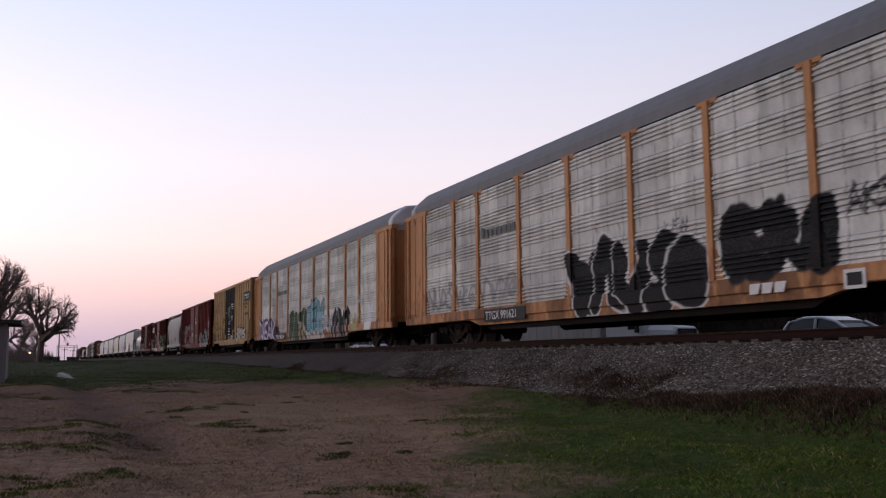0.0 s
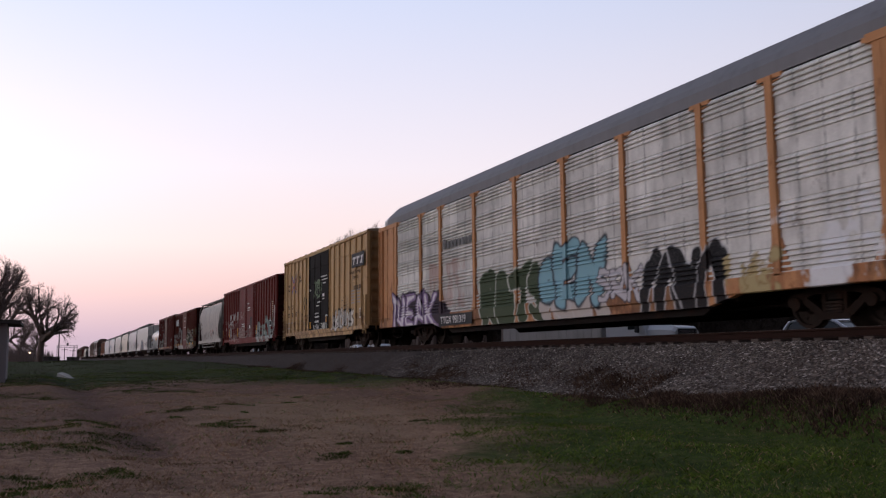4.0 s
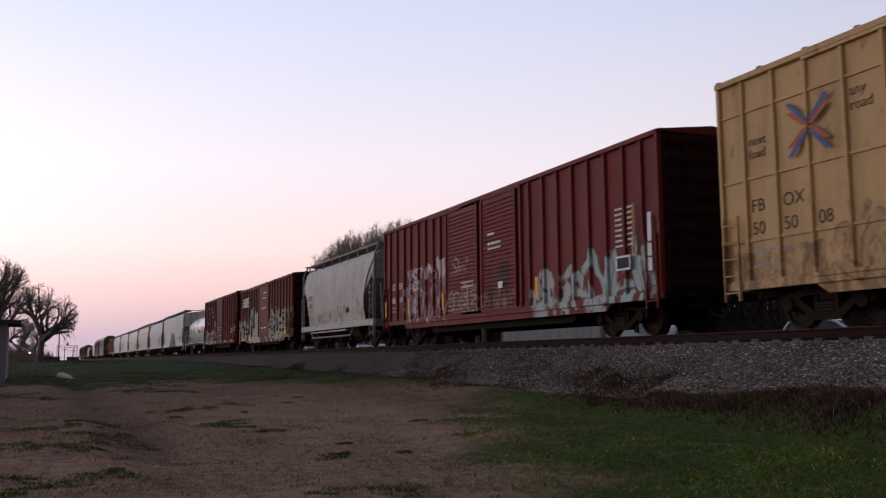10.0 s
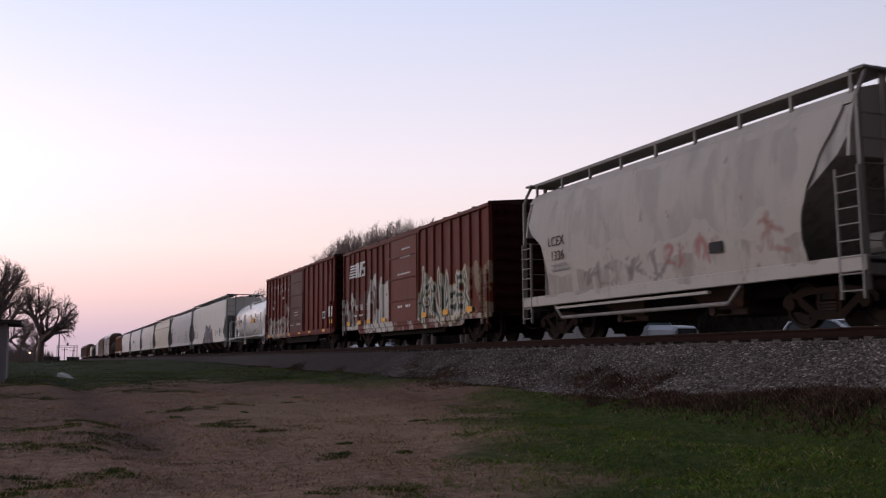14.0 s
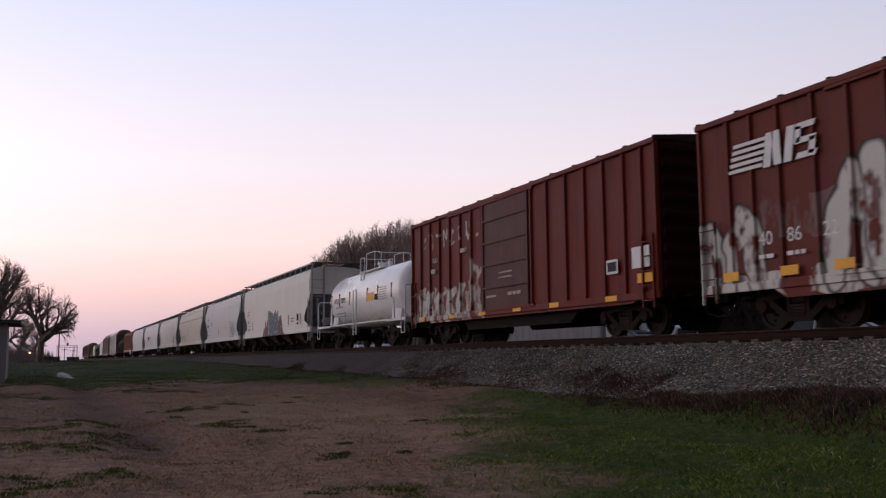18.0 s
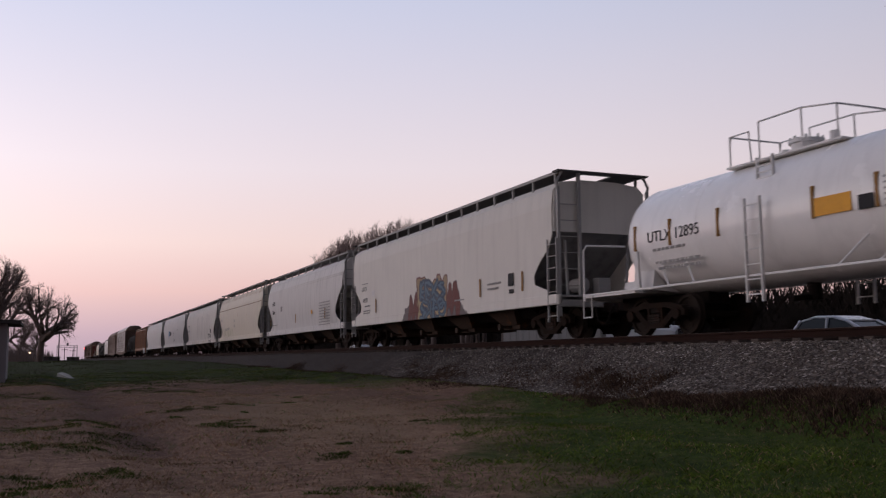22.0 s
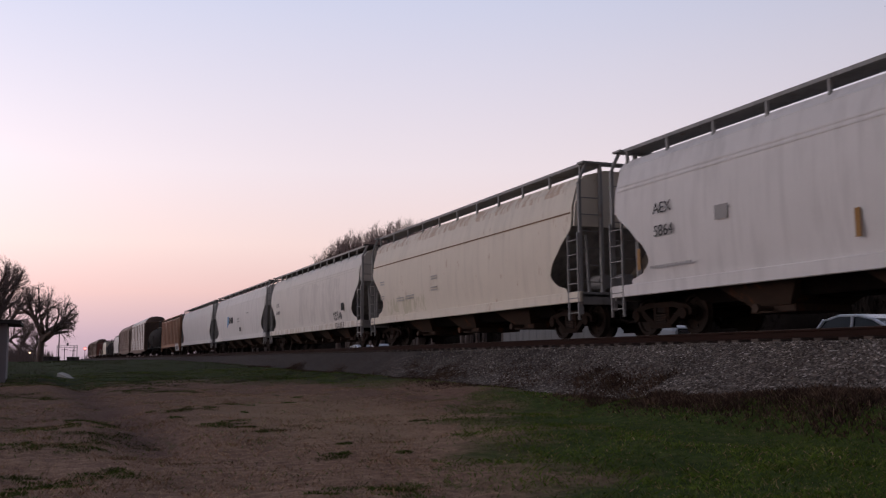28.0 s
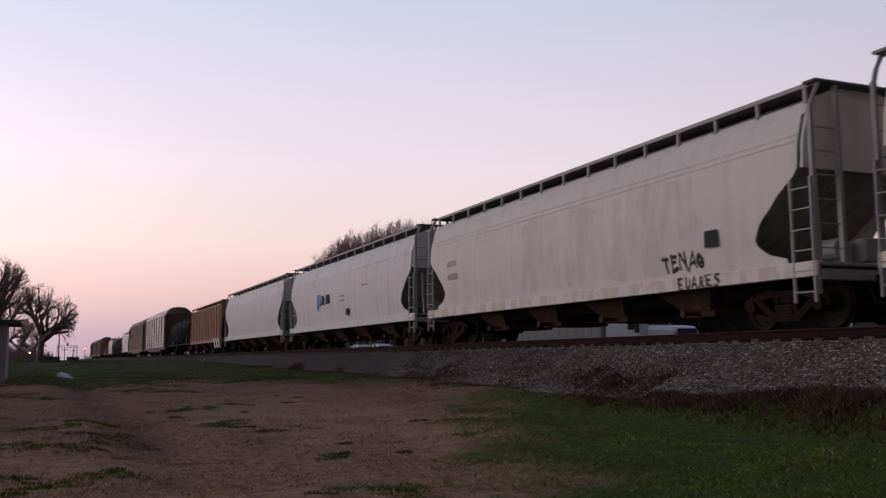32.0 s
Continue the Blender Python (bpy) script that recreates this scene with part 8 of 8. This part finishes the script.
for _ in range(26000):
    x, y = -30 - 90 * rfg.random() ** 1.7, rfg.uniform(-17, -4.2)
    if noise.noise((x * 0.12, y * 0.5, 3.0)) < rfg.uniform(-0.7, 0.3):
        continue
    z, h = ground_z(x, y) - 0.02, rfg.uniform(0.03, 0.09)
    a, w = rfg.uniform(0, 6.28), rfg.uniform(0.004, 0.014)
    cx, cy, lx, ly = w * math.cos(a), w * math.sin(a), rfg.uniform(-1, 1) * h, rfg.uniform(-1, 1) * h
    far_grass.add([(x - cx, y - cy, z), (x + cx, y + cy, z), (x + lx * 0.4 + cx, y + ly * 0.4 + cy, z + h * 0.6), (x + lx, y + ly, z + h)], [(0, 1, 2), (0, 2, 3)])
solid("far_grass", far_grass, blade_material("far_blades", [(0.0, (0.020, 0.025, 0.007, 1)), (0.6, (0.042, 0.060, 0.010, 1)), (1.0, (0.10, 0.075, 0.038, 1))]), "rougher green grass further along the line", "grass", kind="stuff")
# dark green clumps in the dry part
tufts, rtf = Geo(), random.Random(14)
spots = [(-16.6, -14.5, 0.42), (-14.75, -13.3, 0.42), (-17.6, -13.35, 0.3), (-18.7, -13.5, 0.25), (-19.1, -11.7, 0.3), (-16.2, -11.3, 0.24), (-15.8, -11.55, 0.2), (-14.4, -11.0, 0.16), (-13.2, -14.5, 0.34),
         (-12.75, -14.05, 0.3), (-9.5, -14.1, 0.2), (-10.0, -13.6, 0.22), (-10.1, -14.5, 0.22), (-8.9, -14.4, 0.2), (-25.4, -15.0, 0.6), (-27.9, -11.8, 0.5), (-27.6, -10.9, 0.6), (-8.3, -11.2, 0.3), (-11.1, -11.0, 0.12), (-19.7, -10.6, 0.2)]
for _ in range(26):
    x, y = -7 - 26 * rtf.random() ** 1.4, rtf.uniform(-15.0, -8.5)
    if not is_green(x, y):
        spots.append((x, y, rtf.uniform(0.05, 0.18)))
for k, (x0, y0, r0) in enumerate(spots):
    r0 *= 1.45 if k < 20 else 1.0
    for _ in range(int(7000 * r0)):
        a, d = rtf.uniform(0, 6.28), r0 * math.sqrt(rtf.random())
        # clumps lie across the view line, with a ragged rim
        across, along = d * math.cos(a) * 1.7, d * math.sin(a) * 1.5
        x, y = x0 + 0.39 * across - 0.92 * along, y0 + 0.92 * across + 0.39 * along
        if noise.noise((x * 3.0, y * 3.0, 3.0)) + rtf.uniform(0.0, 0.6) < d / r0 * 0.75:
            continue
        z, h = ground_z(x, y) - 0.006, rtf.uniform(0.012, 0.04)
        cx, cy = 0.005 * math.cos(a * 3), 0.005 * math.sin(a * 3)
        lx, ly = rtf.uniform(-1.2, 1.2) * h, rtf.uniform(-1.2, 1.2) * h
        tufts.add([(x - cx, y - cy, z), (x + cx, y + cy, z), (x + lx * 0.4 + cx, y + ly * 0.4 + cy, z + h * 0.6), (x + lx, y + ly, z + h)], [(0, 1, 2), (0, 2, 3)])
solid("grass_tufts", tufts, blade_material("clump_blades", [(0.0, (0.034, 0.052, 0.010, 1)), (0.6, (0.072, 0.108, 0.020, 1)), (1.0, (0.15, 0.14, 0.05, 1))]), "scattered dark green grass clumps in the dry field", "grass", kind="stuff")


def weed_mat(name, k):
    return blade_material(name, [(0.0, (0.020 * k, 0.012 * k, 0.009 * k, 1)), (0.7, (0.046 * k, 0.029 * k, 0.021 * k, 1)), (1.0, (0.10 * k, 0.07 * k, 0.048 * k, 1))])


def weed_patch(count, seed, pick, h0, h1):
    g, r = Geo(), random.Random(seed)
    while count:
        x, y, dens = pick(r)
        if r.random() > dens:
            continue
        count -= 1
        z = max(ground_z(x, y), ballast_z(x, y) if y > -5.6 else -9) - 0.03
        h = r.uniform(h0, h1) * (0.6 + 0.9 * abs(noise.noise((x * 1.1, y * 1.6, 4.0))))
        a, w = r.uniform(0, 6.28), r.uniform(0.004, 0.012)
        for _ in range(2):
            lx, ly = r.uniform(-0.9, 0.9) * h, r.uniform(-0.9, 0.9) * h
            cx, cy = math.cos(a) * w, math.sin(a) * w
            g.add([(x - cx, y - cy, z), (x + cx, y + cy, z), (x + lx * 0.5 + cx, y + ly * 0.5 + cy, z + h * 0.6), (x + lx, y + ly, z + h)], [(0, 1, 2), (0, 2, 3)])
            a += 1.3
    return g


def right_pick(r):
    x, y = -3.5 - 12 * r.random(), min(-3.6, max(-5.7, r.gauss(-4.7, 0.4)))
    return x, y, 0.55 + 1.1 * noise.noise((x * 0.5, y * 0.9, 8.0)) - 0.9 * smooth(-10.5, -14.5, x)


def left_pick(r):
    x, y = -14 - 40 * r.random() ** 1.2, min(-2.9, max(-5.8, r.gauss(-4.3, 0.55)))
    return x, y, 0.15 + 1.3 * noise.noise((x * 0.3, y * 0.7, 11.0))


solid("dead_weeds", weed_patch(20000, 6, right_pick, 0.05, 0.16), weed_mat("dead_stalks", 1.9), "dark dead weeds along the foot of the ballast", "weeds", kind="stuff")
solid("reddish_weeds", weed_patch(22000, 7, left_pick, 0.03, 0.12), weed_mat("reddish_stalks", 1.9), "reddish brown weeds creeping over the ballast bank", "weeds", kind="stuff")

# round bare bush behind the street
bush_g, rb = Geo(), random.Random(77)
for _ in range(1500):
    a, b = rb.uniform(0, 6.28), math.acos(rb.uniform(-0.1, 1.0))
    L = rb.uniform(0.75, 1.05)
    d = Vector((math.cos(a) * math.sin(b) * 1.7, math.sin(a) * math.sin(b) * 1.3, 0.2 + math.cos(b) * 2.9)) * L
    bush_g.tube([(0.1 * d.x, 0.1 * d.y, 0), (d.x * 0.75, d.y * 0.75, d.z * 0.55), (d.x, d.y, d.z)], 0.02, 3, 0.006)
bush = thing("bush", "round bare brown bush behind the street", "bush", (-35.2, 20.0, -0.95))
part("crown", bush_g, scrub_mat, bush)

# ---- movement ----
def run(t):
    """How far the train has rolled at t seconds, counted from 16 s."""
    u = (t - 16.0) / 16.0
    return 16.0 * (6.5294 * u + 0.0495 * u * u + 0.0197 * u ** 3)


def motions():
    for car, s0 in TRAIN:
        walk(car, [(float(t), pose(s0 + run(t), 0, 0)) for t in range(33)])
    for w, x in SPINNERS:
        walk(w, [(k / 10, pose(x, 0, R_WHEEL, 0, math.degrees(run(k / 10) / R_WHEEL), 0)) for k in range(321)])
    walk(suv, [(0.0, pose(-23.0, 10.0, -0.93)), (20.8, pose(-23.0, 10.0, -0.93)), (22.0, pose(-22.5, 10.0, -0.93)), (24.0, pose(-21.7, 10.0, -0.93)), (24.8, pose(-21.45, 10.0, -0.93)), (32.0, pose(-21.45, 10.0, -0.93))])
    walk(sedan, [(0.0, pose(-150, 13.2, -0.93)), (14.0, pose(-75, 13.2, -0.93)), (18.6, pose(-33.5, 13.2, -0.93)), (19.0, pose(-29.9, 13.2, -0.93)), (19.2, pose(-28.1, 13.2, -0.93)), (24.0, pose(15.0, 13.2, -0.93)), (32.0, pose(90.0, 13.2, -0.93))])


motions()
